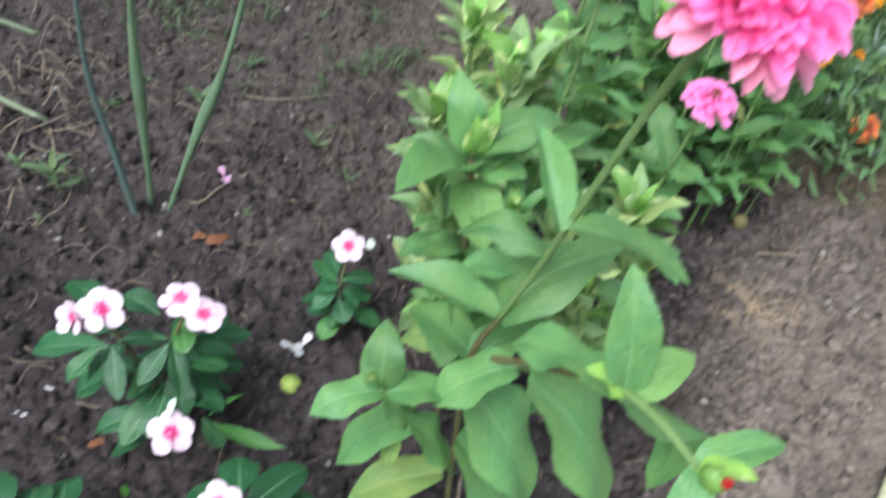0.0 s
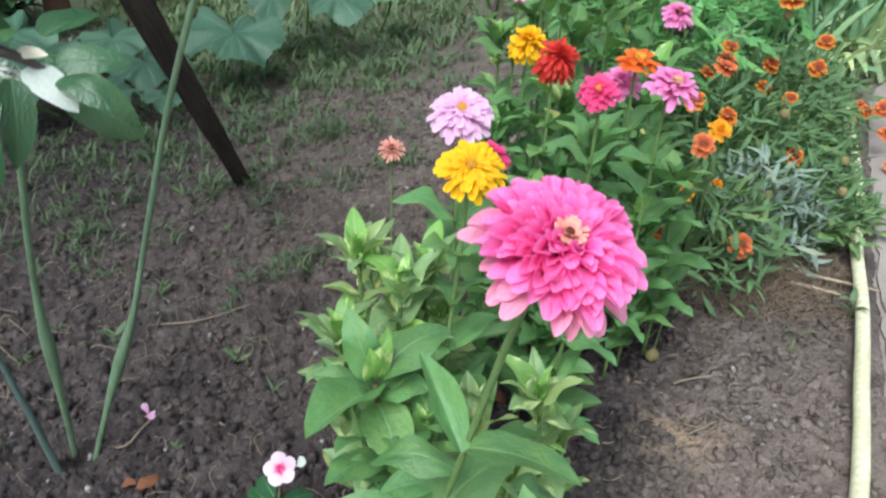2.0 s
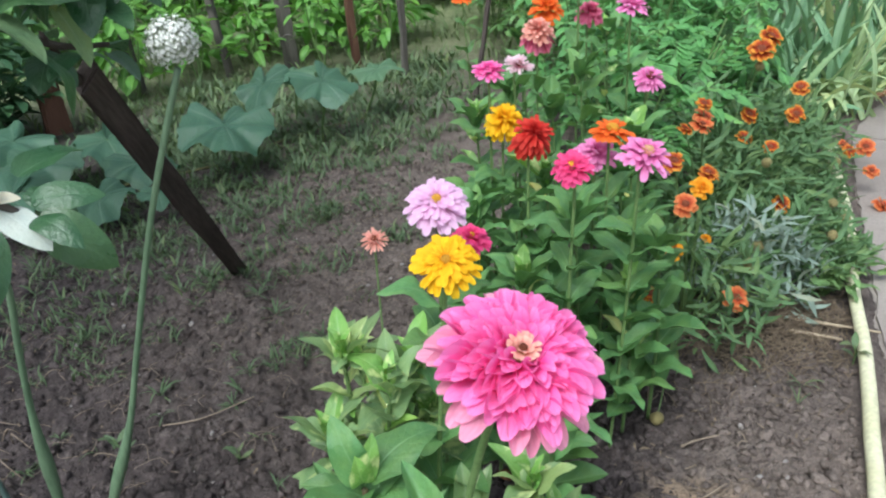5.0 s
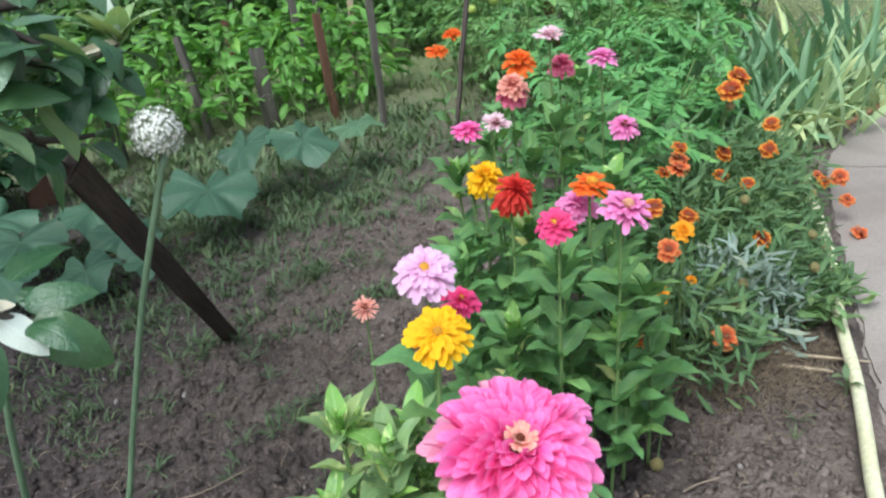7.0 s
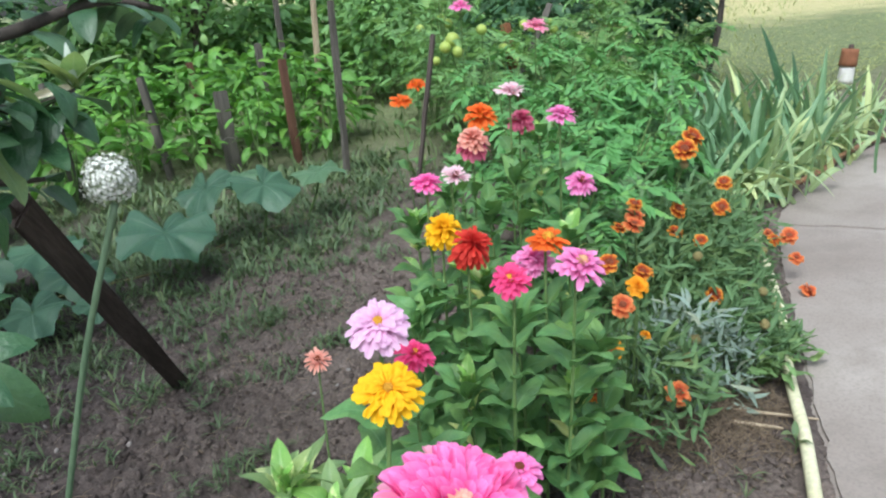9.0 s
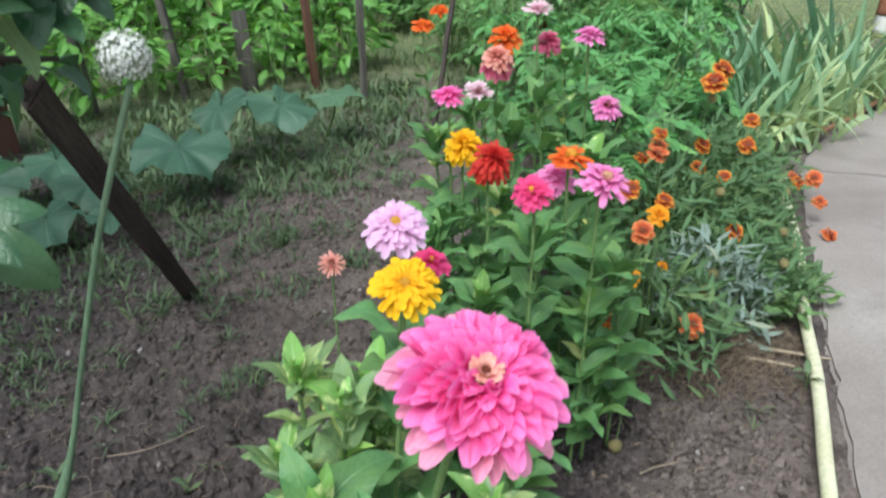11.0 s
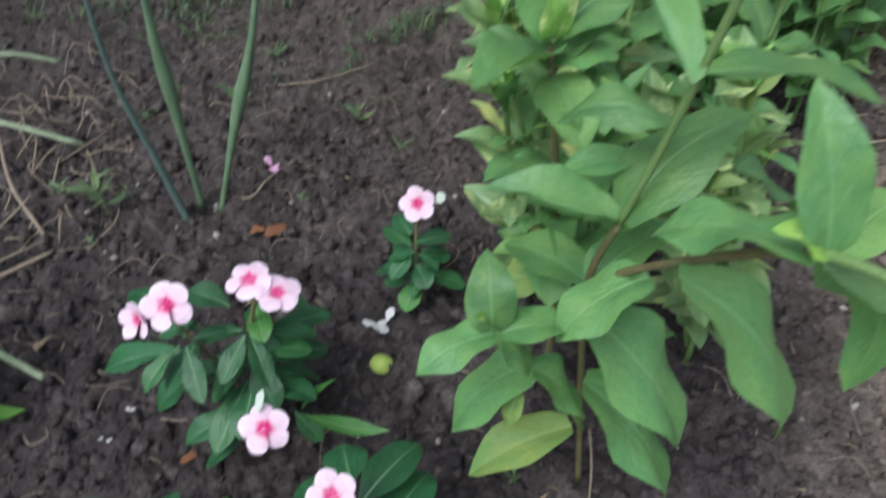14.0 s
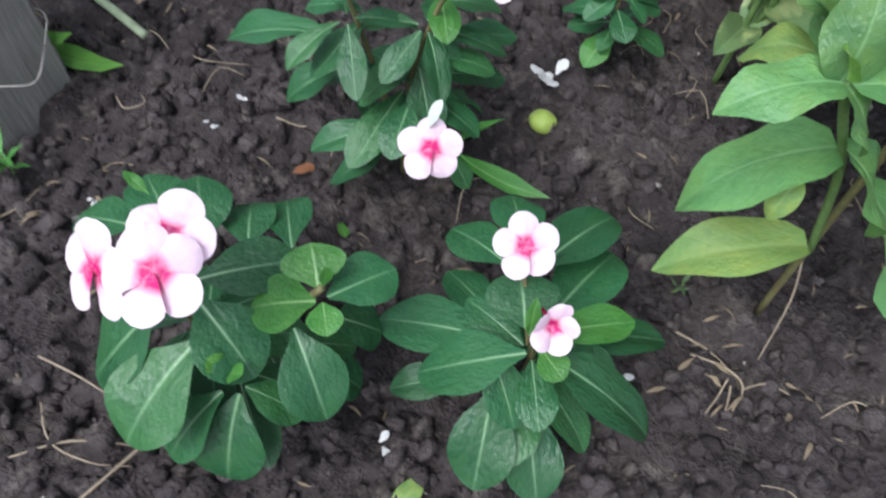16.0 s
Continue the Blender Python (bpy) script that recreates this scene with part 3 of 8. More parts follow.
def box_mesh(name, sx, sy, sz, material, bevel=0.004, cuts=0, wobble=0.0):
    """A box standing on z = 0 with worn, rounded edges."""
    bm = bmesh.new()
    bmesh.ops.create_cube(bm, size=1)
    for q in bm.verts:
        q.co = Vector((q.co.x * sx, q.co.y * sy, (q.co.z + 0.5) * sz))
    bmesh.ops.bevel(bm, geom=bm.edges[:], offset=bevel, segments=2, affect="EDGES")
    if cuts:
        bmesh.ops.subdivide_edges(bm, edges=[e for e in bm.edges if abs(e.verts[0].co.z - e.verts[1].co.z) > sz * 0.5], cuts=cuts)
    for q in bm.verts:
        q.co.x += wobble * noise.noise(q.co * 6)
        q.co.y += wobble * noise.noise(q.co * 6 + Vector((9, 0, 0)))
    me = bpy.data.meshes.new(name)
    bm.to_mesh(me)
    bm.free()
    me.materials.append(material)
    return me


def around(normal):
    return vec(normal).to_track_quat("Z", "Y").to_matrix().to_4x4()


# ---- flowers ----
def flower_disc(parent, centre, normal, r, material, height=0.6, name="disc"):
    key = ("disc", material.name)
    if key not in MADE:
        v, f = lump_data(3, 0.0)
        v = np.array([p * (1 + 0.10 * math.sin(p[0] * 17) * math.sin(p[1] * 17)) for p in v])
        MADE[key] = mesh("disc", v, f, material)
    m = Matrix.Translation(centre) @ around(normal) @ Matrix.Diagonal((r, r, r * height, 1))
    return part(name, MADE[key], parent, m)


def petal_poses(centre, normal, radius, rings, first, last, low, high, height, width, seed, inner=0.3, jitter=0.11, spiral=False):
    """Rings, or a spiral, of petals from the outer, lower ones to the inner, upper ones."""
    r = random.Random(seed)
    turn = Matrix.Translation(centre) @ around(normal)
    out = []
    for i in range(rings):
        t = i / max(1, rings - 1)
        count = round(first + (last - first) * t)
        length = radius * (1 + (inner - 1) * t)
        up = radians(low + (high - low) * t ** 0.9)
        for k in range(count):
            a = 2.39996 * len(out) + r.uniform(-0.10, 0.10) if spiral else 2 * math.pi * (k + 0.5 * (i % 2) + r.uniform(-0.18, 0.18)) / count
            e = up + r.uniform(-1, 1) * jitter * 1.6
            l = length * (1 + r.uniform(-1, 1) * jitter)
            m = turn @ Matrix.Translation((0, 0, height * (t - 1))) @ Matrix.Rotation(a, 4, "Z") @ Matrix.Translation((0, radius * (0.04 + 0.07 * t), 0)) @ Matrix.Rotation(e, 4, "X") @ Matrix.Rotation(r.uniform(-0.22, 0.22), 4, "Y")
            out.append((t, m @ Matrix.Diagonal((l * width * r.uniform(0.85, 1.15) * (1 + 0.35 * t), l, l, 1))))
    return out


def zinnia_head(plant, centre, normal, radius, material, rings=6, first=18, last=10, low=-12, high=58, height=None, width=0.29, seed=0, separate=True, disc=None, disc_r=0.16, outer=None, inner=0.3, jitter=0.11):
    """A flower head: calyx, petals, disc."""
    centre, normal = vec(centre), vec(normal).normalized()
    h = radius * 0.42 if height is None else height
    key = ("calyx",)
    if key not in MADE:
        MADE[key] = mesh("calyx", *tube_data([Vector((0, 0, z)) for z in (-1, -0.7, -0.3, 0.05)], lambda t: 0.25 + 0.75 * math.sin(min(1, t * 1.3) * math.pi / 2), 10)[:2], STEM)
    head = part("flower_head", MADE[key], plant, Matrix.Translation(centre - normal * h) @ around(normal) @ Matrix.Diagonal((radius * 0.24, radius * 0.24, radius * 0.28, 1)))
    poses = petal_poses(centre, normal, radius, rings, first, last, low + 5, high, h, width, seed, inner, jitter, rings > 3)
    if separate:
        for t, m in poses:
            part("petal", any_shape("spoon", outer if outer and t < 0.2 else material), head, m)
    else:
        stuff_part = part("petals", joined("petals", "spoon", [WHERE[head].inverted() @ m for t, m in poses], material), head, WHERE[head])
    if disc:
        flower_disc(head, centre - normal * radius * 0.02, normal, radius * disc_r, disc)
    return head


def dome_head(plant, top, n, radius, material, outer, count, seed):
    """A full double head: petals in a spiral, overlapping like shingles from the hanging rim to the raised middle."""
    r = random.Random(seed)
    calyx = mesh("calyx", *tube_data([Vector((0, 0, z)) for z in (-1, -0.7, -0.3, 0.05)], lambda t: 0.25 + 0.75 * math.sin(min(1, t * 1.3) * math.pi / 2), 12)[:2], STEM)
    head = part("flower_head", calyx, plant, Matrix.Translation(top - n * 0.026) @ around(n) @ Matrix.Diagonal((radius * 0.24, radius * 0.24, radius * 0.28, 1)))
    turn = Matrix.Translation(top) @ around(n)
    for k in range(count):
        t = 1 - math.sqrt(1 - (k + 0.5) / count)
        a = k * 2.39996 + r.uniform(-0.12, 0.12)
        out = Vector((math.cos(a), math.sin(a), 0))
        reach = radius * (1 - 0.86 * t ** 1.1) * r.uniform(0.92, 1.06)
        rise = -0.024 + 0.029 * t ** 0.5 - 0.012 * max(0, 1 - t / 0.10) + r.uniform(-0.0034, 0.0034)
        base = turn @ (out * 0.006 + Vector((0, 0, -0.030 + 0.020 * t)))
        tip = turn @ (out * reach + Vector((0, 0, rise)))
        part("petal", shape_mesh("tongue", r.randrange(3), outer if t < 0.07 else material), head, frame_m(base, tip, 0.0128 * (1 - 0.42 * t) * r.uniform(0.85, 1.15), n + (turn.to_3x3() @ out) * 0.3, r.uniform(-0.15, 0.15)))
    flower_disc(head, top - n * 0.007, n, radius * 0.11, CONE_PEACH)
    return head


class Plant:
    """A leafy plant: an Empty at its foot with stems, leaves and flower heads."""

    def __init__(self, name, at, label, category, group="", leaf=None, shape="zinnia", stem=None):
        self.root = thing(name, at, label, category, group)
        self.at, self.mat, self.shape, self.stem_mat = Vector(at), leaf, shape, stem or STEM

    def stem(self, points, r0, r1, sides=7, material=None, name="stem"):
        me, m = tube(name, points, (r0, r1), material or self.stem_mat, sides)
        return part(name, me, self.root, m)

    def leaf(self, base, tip, width, material=None, up=(0, 0, 1), roll=0.0, shape=None):
        return part("leaf", any_shape(shape or self.shape, material or self.mat), self.root, frame_m(base, tip, width, up, roll))

    def pairs(self, points, first, last, count, length, width, spread=0.35, material=None, turn=0.0, top_material=None, scale=None):
        """Opposite pairs of leaves up a stem, each pair at right angles to the one below."""
        line = smooth_line(points, 10)
        run = [0.0]
        for i in range(1, len(line)):
            run.append(run[-1] + (line[i] - line[i - 1]).length)
        for i in range(count):
            t = first + (last - first) * i / max(1, count - 1)
            j = min(len(line) - 2, max(1, int(np.searchsorted(run, t * run[-1]))))
            p, d = line[j], (line[j + 1] - line[j - 1]).normalized()
            side = d.orthogonal().normalized()
            for s in (0, 1):
                a = turn + i * 1.57 + s * math.pi + rng.uniform(-0.3, 0.3)
                out = (Matrix.Rotation(a, 3, d) @ side).normalized()
                g = length * (scale(t) if scale else 1 - 0.35 * abs(t - 0.45)) * rng.uniform(0.8, 1.15)
                q = p + out * g * 0.93 + d * g * (spread + rng.uniform(-0.2, 0.2))
                mat = top_material if top_material and t > 0.75 else material
                self.leaf(p, q, g * width, mat, up=d, roll=rng.uniform(-0.25, 0.25))


def zinnia(at, head, normal, radius, petal, label, leaf=None, bend=(0, 0, 0), count=5, length=0.088, group="zinnias in the border", stem_r=0.0025, first=0.14, last=0.74, **flower):
    p = Plant("zinnia", at, label, "zinnia", group, leaf or ZINNIA_LEAF)
    head, n = Vector(head), Vector(normal).normalized()
    h = radius * 0.42 + radius * 0.2
    top = head - n * h
    mid = Vector(at).lerp(top, 0.55) + Vector(bend)
    points = [at, mid, top - n * 0.02, top]
    p.stem(points, stem_r * 1.25, stem_r * 0.85)
    p.pairs(points, first, last, count + 1, length, 0.52, turn=rng.uniform(0, 3), top_material=ZINNIA_YOUNG if leaf is None and rng.random() < 0.4 else None)
    flower["first"] = flower.pop("outer_count", 21)
    zinnia_head(p.root, head, n, radius, petal, **flower)
    return p


def vinca_flower(plant, centre, normal, r, turn=0.0, seed=0, closed=0.0):
    centre, normal = vec(centre), vec(normal).normalized()
    t = Matrix.Translation(centre) @ around(normal) @ Matrix.Rotation(turn, 4, "Z")
    if ("throat",) not in MADE:
        v, f, uv = tube_data([Vector((0, 0, z)) for z in (-1, -0.6, -0.1, 0.0)], lambda q: 0.06 + 0.09 * q, 8)
        MADE[("throat",)] = mesh("throat", v, f, VINCA_EYE, uv)
    head = part("flower", MADE[("throat",)], plant.root, t @ Matrix.Scale(r, 4))
    rr = random.Random(seed)
    for k in range(5):
        m = t @ Matrix.Rotation(k * 2 * math.pi / 5 + rr.uniform(-0.03, 0.03), 4, "Z") @ Matrix.Translation((0, 0, 0.0012 * (k % 3))) @ Matrix.Rotation(closed + rr.uniform(-0.20, 0.16), 4, "X") @ Matrix.Rotation(rr.uniform(-0.06, 0.06) + 0.13, 4, "Y")
        part("petal", any_shape("fan", VINCA_PETAL), head, m @ Matrix.Diagonal((r * 1.02 * rr.uniform(0.92, 1.06), r * 1.08 * rr.uniform(0.94, 1.05), r, 1)))
    flower_disc(head, centre + normal * r * 0.02, normal, r * 0.07, CONE_PEACH, 0.4, "eye")
    return head


def gaillardia_flower(plant, centre, normal, r, material=None, seed=0, low=8):
    centre, normal = vec(centre), vec(normal).normalized()
    key = ("cone",)
    if key not in MADE:
        v, f = lump_data(3, 0.0)
        v = np.array([p * (1 + 0.14 * math.sin(p[0] * 13) * math.sin(p[1] * 13) * math.cos(p[2] * 9)) for p in v])
        MADE[key] = mesh("cone", v, f, CONE_BROWN)
    head = part("flower_head", MADE[key], plant.root, Matrix.Translation(centre) @ around(normal) @ Matrix.Diagonal((r * 0.40, r * 0.40, r * 0.30, 1)))
    poses = petal_poses(centre, normal, r, 2, 11, 8, low - 20, low + 18, r * 0.1, 0.54, seed, 0.80, 0.15)
    for t, m in poses:
        part("petal", any_shape("spoon", material or GAIL), head, m)
    return head

# ---- ground and path ----
EDGE = [(-2.6, -4.3), (0.0, -0.52), (0.62, 0.34), (1.03, 0.92), (1.29, 1.30), (1.74, 1.94), (1.99, 2.26), (2.27, 2.49), (2.62, 2.70), (3.10, 2.93), (5.0, 3.5), (14.0, 5.2)]
EDGE_X, EDGE_Y = np.array([p[0] for p in EDGE]), np.array([p[1] for p in EDGE])


def past_edge(x, y):
    """How far a place lies on the path's side of the border, roughly in metres."""
    return (x - np.interp(y, EDGE_Y, EDGE_X)) * 0.8


GRIDS = {}


def grid(seed):
    if seed not in GRIDS:
        GRIDS[seed] = np.random.default_rng(seed).random((256, 256))
    return GRIDS[seed]


def value_noise(x, y, scale, seed):
    g = grid(seed)
    u, v = x * scale, y * scale
    i, j = np.floor(u).astype(int), np.floor(v).astype(int)
    a, b = u - i, v - j
    a, b = a * a * (3 - 2 * a), b * b * (3 - 2 * b)
    q = lambda m, n: g[m % 256, n % 256]
    return q(i, j) * (1 - a) * (1 - b) + q(i + 1, j) * a * (1 - b) + q(i, j + 1) * (1 - a) * b + q(i + 1, j + 1) * a * b - 0.5


def lumps(x, y, scale, seed):
    """Rounded lumps of uneven size with creases between them, 0 to 1."""
    gx, gy, gh = grid(seed), grid(seed + 1), grid(seed + 2)
    u, v = x * scale + 0.6 * value_noise(x, y, scale * 0.7, seed + 3), y * scale + 0.6 * value_noise(x, y, scale * 0.7, seed + 4)
    i, j = np.floor(u).astype(int), np.floor(v).astype(int)
    best = np.zeros_like(u)
    for di in (-1, 0, 1):
        for dj in (-1, 0, 1):
            m, n = (i + di) % 256, (j + dj) % 256
            px, py, a = u - i - di - gx[m, n], v - j - dj - gy[m, n], gh[n, m] * 6.3
            c, s = np.cos(a), np.sin(a)
            rx, ry = px * c + py * s, (py * c - px * s) * (0.7 + 0.8 * gx[n, m])
            d2 = 0.45 * (rx * rx + ry * ry) + 0.9 * np.maximum(np.abs(rx), np.abs(ry)) ** 2
            slant = 1 + 0.7 * (rx * (gy[n, m] - 0.5) + ry * (gx[n, m] - 0.5))
            best = np.maximum(best, (0.20 + 0.80 * gh[m, n] ** 2.2) * slant * np.clip(1.15 - d2 / 0.55, 0, 1) ** 0.6)
    return best


def soil_height(x, y):
    """The lie of the soil: coarse lumps where it was dug, flatter where it is trodden."""
    x, y = np.asarray(x, dtype=float), np.asarray(y, dtype=float)
    dug = np.clip(1.9 - y * 0.6 - np.clip((x - 0.25 - 0.3 * y) * 3, 0, 1), 0.66, 1)
    near = np.clip((2.3 - np.hypot((x - 0.25) * 1.15, y - 1.4)) / 0.7, 0, 1)
    h = 0.014 * value_noise(x, y, 5, 1) + near * dug * (0.014 * value_noise(x, y, 14, 2) + 0.018 * lumps(x, y, 30, 20) + 0.010 * lumps(x, y, 62, 30) + 0.005 * lumps(x, y, 120, 40) + 0.003 * value_noise(x, y, 210, 4) - 0.014)
    h += 0.012 * np.exp(-(((past_edge(x, y) + 0.018) / 0.014) ** 2)) * (y < 2.6)
    h += 0.03 * value_noise(x, y, 0.8, 5) * np.clip((np.hypot(x, y) - 3) / 4, 0, 1)
    return h - 0.05 * np.clip((past_edge(x, y) - 0.002) / 0.04, 0, 1) * (np.hypot(x, y) < 20) * (y < 3.4)


def grown(start, step, until, factor):
    out = [start]
    while abs(out[-1]) < until:
        step *= factor
        out.append(out[-1] + step)
    return out[1:]


def build_ground():
    xs = np.concatenate([sorted(grown(-1.2, -0.009, 400, 1.16)), np.arange(-1.2, -0.65, 0.009), np.arange(-0.65, 0.45, 0.0045), np.arange(0.45, 1.75, 0.009), grown(1.75, 0.009, 400, 1.16)])
    ys = np.concatenate([sorted(grown(0.12, -0.009, 400, 1.16)), np.arange(0.12, 1.25, 0.0045), np.arange(1.25, 2.9, 0.009), grown(2.9, 0.009, 400, 1.10)])
    x, y = np.meshgrid(xs, ys)
    z = soil_height(x, y)
    v = np.stack([x.ravel(), y.ravel(), z.ravel()], 1)
    nx, ny = len(xs), len(ys)
    a = (np.arange(ny - 1)[:, None] * nx + np.arange(nx - 1)[None, :]).ravel()
    f = np.stack([a, a + 1, a + nx + 1, a + nx], 1)
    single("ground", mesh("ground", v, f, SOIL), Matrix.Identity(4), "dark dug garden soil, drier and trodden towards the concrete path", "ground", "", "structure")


build_ground()


def on_soil(x, y, lift=0.0):
    """A place on the soil; further off the soil is as good as flat."""
    if y > 3.8:
        far = min(1.0, max(0.0, (math.hypot(x, y) - 3) / 4))
        return Vector((x, y, 0.014 * float(value_noise(np.float64(x), np.float64(y), 5, 1)) + 0.03 * far * float(value_noise(np.float64(x), np.float64(y), 0.8, 5)) + lift))
    return Vector((x, y, float(soil_height(x, y)) + lift))


def scatter(name, templates, spots, material, label, category, smooth=True):
    """Many small loose pieces as one object."""
    vs, fs, at = [], [], 0
    for i, m in enumerate(spots):
        v, f = templates[i % len(templates)]
        a = np.array(m)
        vs.append(v @ a[:3, :3].T + a[:3, 3])
        fs.append(np.array(f) + at)
        at += len(v)
    return single(name, mesh(name, np.concatenate(vs), np.concatenate(fs), material, None, smooth), Matrix.Identity(4), label, category, "", "stuff")


def build_clods():
    r = random.Random(3)
    places = []
    while len(places) < 16000:
        x, y = r.uniform(-1.1, 0.9), 0.12 + 2.5 * r.random() ** 1.3
        if (x > 0.28 + 0.32 * y and r.random() < 0.6) or (y > 1.1 and r.random() < 0.5):
            continue
        places.append((x, y))
    heights = soil_height([p[0] for p in places], [p[1] for p in places])
    spots = []
    for (x, y), z in zip(places, heights.tolist()):
        s = 0.0020 + 0.0075 * r.random() ** 3.0 if r.random() > 0.085 else r.uniform(0.006, 0.0125)
        spots.append(Matrix.Translation((x, y, z + s * 0.25)) @ Euler((r.uniform(0, 6), r.uniform(0, 6), r.uniform(0, 6))).to_matrix().to_4x4() @ Matrix.Diagonal((s * r.uniform(0.8, 1.5), s, s * r.uniform(0.6, 1), 1)))
    scatter("soil_clods", [lump_data(1, 1.1, i) for i in range(9)], spots, CLOD, "loose dark crumbly soil clods lying on the bed", "soil", False)
    # flat crumbs and chips of crust on the trodden strip and further back
    chips = []
    while len(chips) < 5200:
        x, y = (r.uniform(0.25, 1.15), r.uniform(0.45, 1.35)) if len(chips) % 2 else (r.uniform(-0.75, 0.65), r.uniform(1.0, 2.7))
        if float(past_edge(np.array(x), np.array(y))) > -0.06:
            continue
        s = 0.0025 + 0.0085 * r.random() ** 2.2
        chips.append(Matrix.Translation((x, y, float(soil_height(x, y)) + s * 0.15)) @ Euler((r.uniform(-0.5, 0.5), r.uniform(-0.5, 0.5), r.uniform(0, 6))).to_matrix().to_4x4() @ Matrix.Diagonal((s * r.uniform(0.8, 1.6), s, s * r.uniform(0.4, 0.8), 1)))
    scatter("soil_crumbs", [lump_data(1, 1.1, i + 40) for i in range(7)], chips, CLOD, "dry crumbs of soil lying on the trodden ground", "soil", False)
    pebbles = []
    for i in range(260):
        x, y = r.uniform(-0.7, 1.1), r.uniform(0.15, 2.2)
        if float(past_edge(np.array(x), np.array(y))) > -0.03:
            continue
        s = 0.0015 + 0.0055 * r.random() ** 3
        pebbles.append(Matrix.Translation((x, y, float(soil_height(x, y)) + s * 0.5)) @ Euler((r.uniform(0, 6), r.uniform(0, 6), 0)).to_matrix().to_4x4() @ Matrix.Diagonal((s * 1.3, s, s * 0.7, 1)))
    scatter("pebbles", [lump_data(1, 0.4, i + 20) for i in range(4)], pebbles, STONE, "small pale grey pebbles scattered over the soil", "pebbles")


build_clods()


def build_path():
    """Two concrete slabs with a ragged joint between them."""
    joint = [(1.93, 2.20), (2.06, 2.10), (2.2, 1.98), (2.6, 1.76), (3.4, 1.25), (5.0, 0.3), (9.0, -2.0)]
    low = [(-2.6, -4.3), (0.0, -0.52), (0.62, 0.34), (1.03, 0.92), (1.29, 1.30), (1.74, 1.94)]
    r = random.Random(5)

    def slab(name, outline, drop):
        bm = bmesh.new()
        pts = []
        n = len(outline)
        for i in range(n):
            a, b = Vector(outline[i]), Vector(outline[(i + 1) % n])
            k = max(1, min(60, int((b - a).length / 0.035))) if (b - a).length < 2.2 else 1
            for s in range(k):
                q = a.lerp(b, s / k)
                w = 0.006 if k > 1 else 0
                pts.append(bm.verts.new((q.x + r.uniform(-w, w), q.y + r.uniform(-w, w), drop)))
        top = bm.faces.new(pts)
        if top.normal.z < 0:
            top.normal_flip()
        bottom = bmesh.ops.extrude_face_region(bm, geom=[top])
        bmesh.ops.translate(bm, vec=(0, 0, -0.08), verts=[e for e in bottom["geom"] if isinstance(e, bmesh.types.BMVert)])
        edge = [e for e in bm.edges if abs(e.verts[0].co.z - drop) < 1e-4 and abs(e.verts[1].co.z - drop) < 1e-4 and e.is_manifold]
        bmesh.ops.bevel(bm, geom=edge, offset=0.008, segments=2, affect="EDGES")
        bmesh.ops.recalc_face_normals(bm, faces=bm.faces[:])
        bmesh.ops.triangulate(bm, faces=[f for f in bm.faces if len(f.verts) > 4])
        me = bpy.data.meshes.new(name)
        bm.to_mesh(me)
        bm.free()
        me.materials.append(CONCRETE)
        return me

    root = thing("path", (1.5, 1.5, -0.05), "worn grey concrete garden path with a cracked joint", "path", "", "structure")
    part("slab", slab("slab", low + joint + [(9.0, -4.3)], 0.004), root)
    far = [(1.99, 2.26), (2.27, 2.49), (2.62, 2.70), (3.10, 2.93), (5.0, 3.5), (9.0, 4.2), (9.0, -1.98)] + [(x + 0.012, y + 0.014) for x, y in joint[::-1]]
    part("slab", slab("slab", far, -0.002), root)


build_path()


def hose(points, r, material, label):
    me, m = tube("garden_hose", points, (r, r), material, 12, 8)
    single("garden_hose", me, m, label, "hose")


hose([(-0.75, -1.10, 0.018), (-0.10, -0.32, 0.018), (0.48, 0.29, 0.018), (0.74, 0.60, 0.018), (0.845, 0.735, 0.018), (0.925, 0.845, 0.018), (1.00, 0.945, 0.018), (1.10, 1.085, 0.019), (1.235, 1.29, 0.02), (1.42, 1.54, 0.024), (1.56, 1.76, 0.03), (1.665, 1.93, 0.035), (1.72, 2.02, 0.03), (1.80, 2.10, 0.018)], 0.0135, HOSE, "pale yellow garden hose lying along the concrete path's edge")
hose([(2.30, 2.545, 0.012), (2.45, 2.60, 0.02), (2.62, 2.69, 0.02), (2.80, 2.80, 0.022), (3.06, 2.92, 0.022), (3.6, 3.15, 0.02), (4.4, 3.5, 0.02)], 0.0125, HOSE_RED, "red-brown hose curving round the edge of the iris bed")

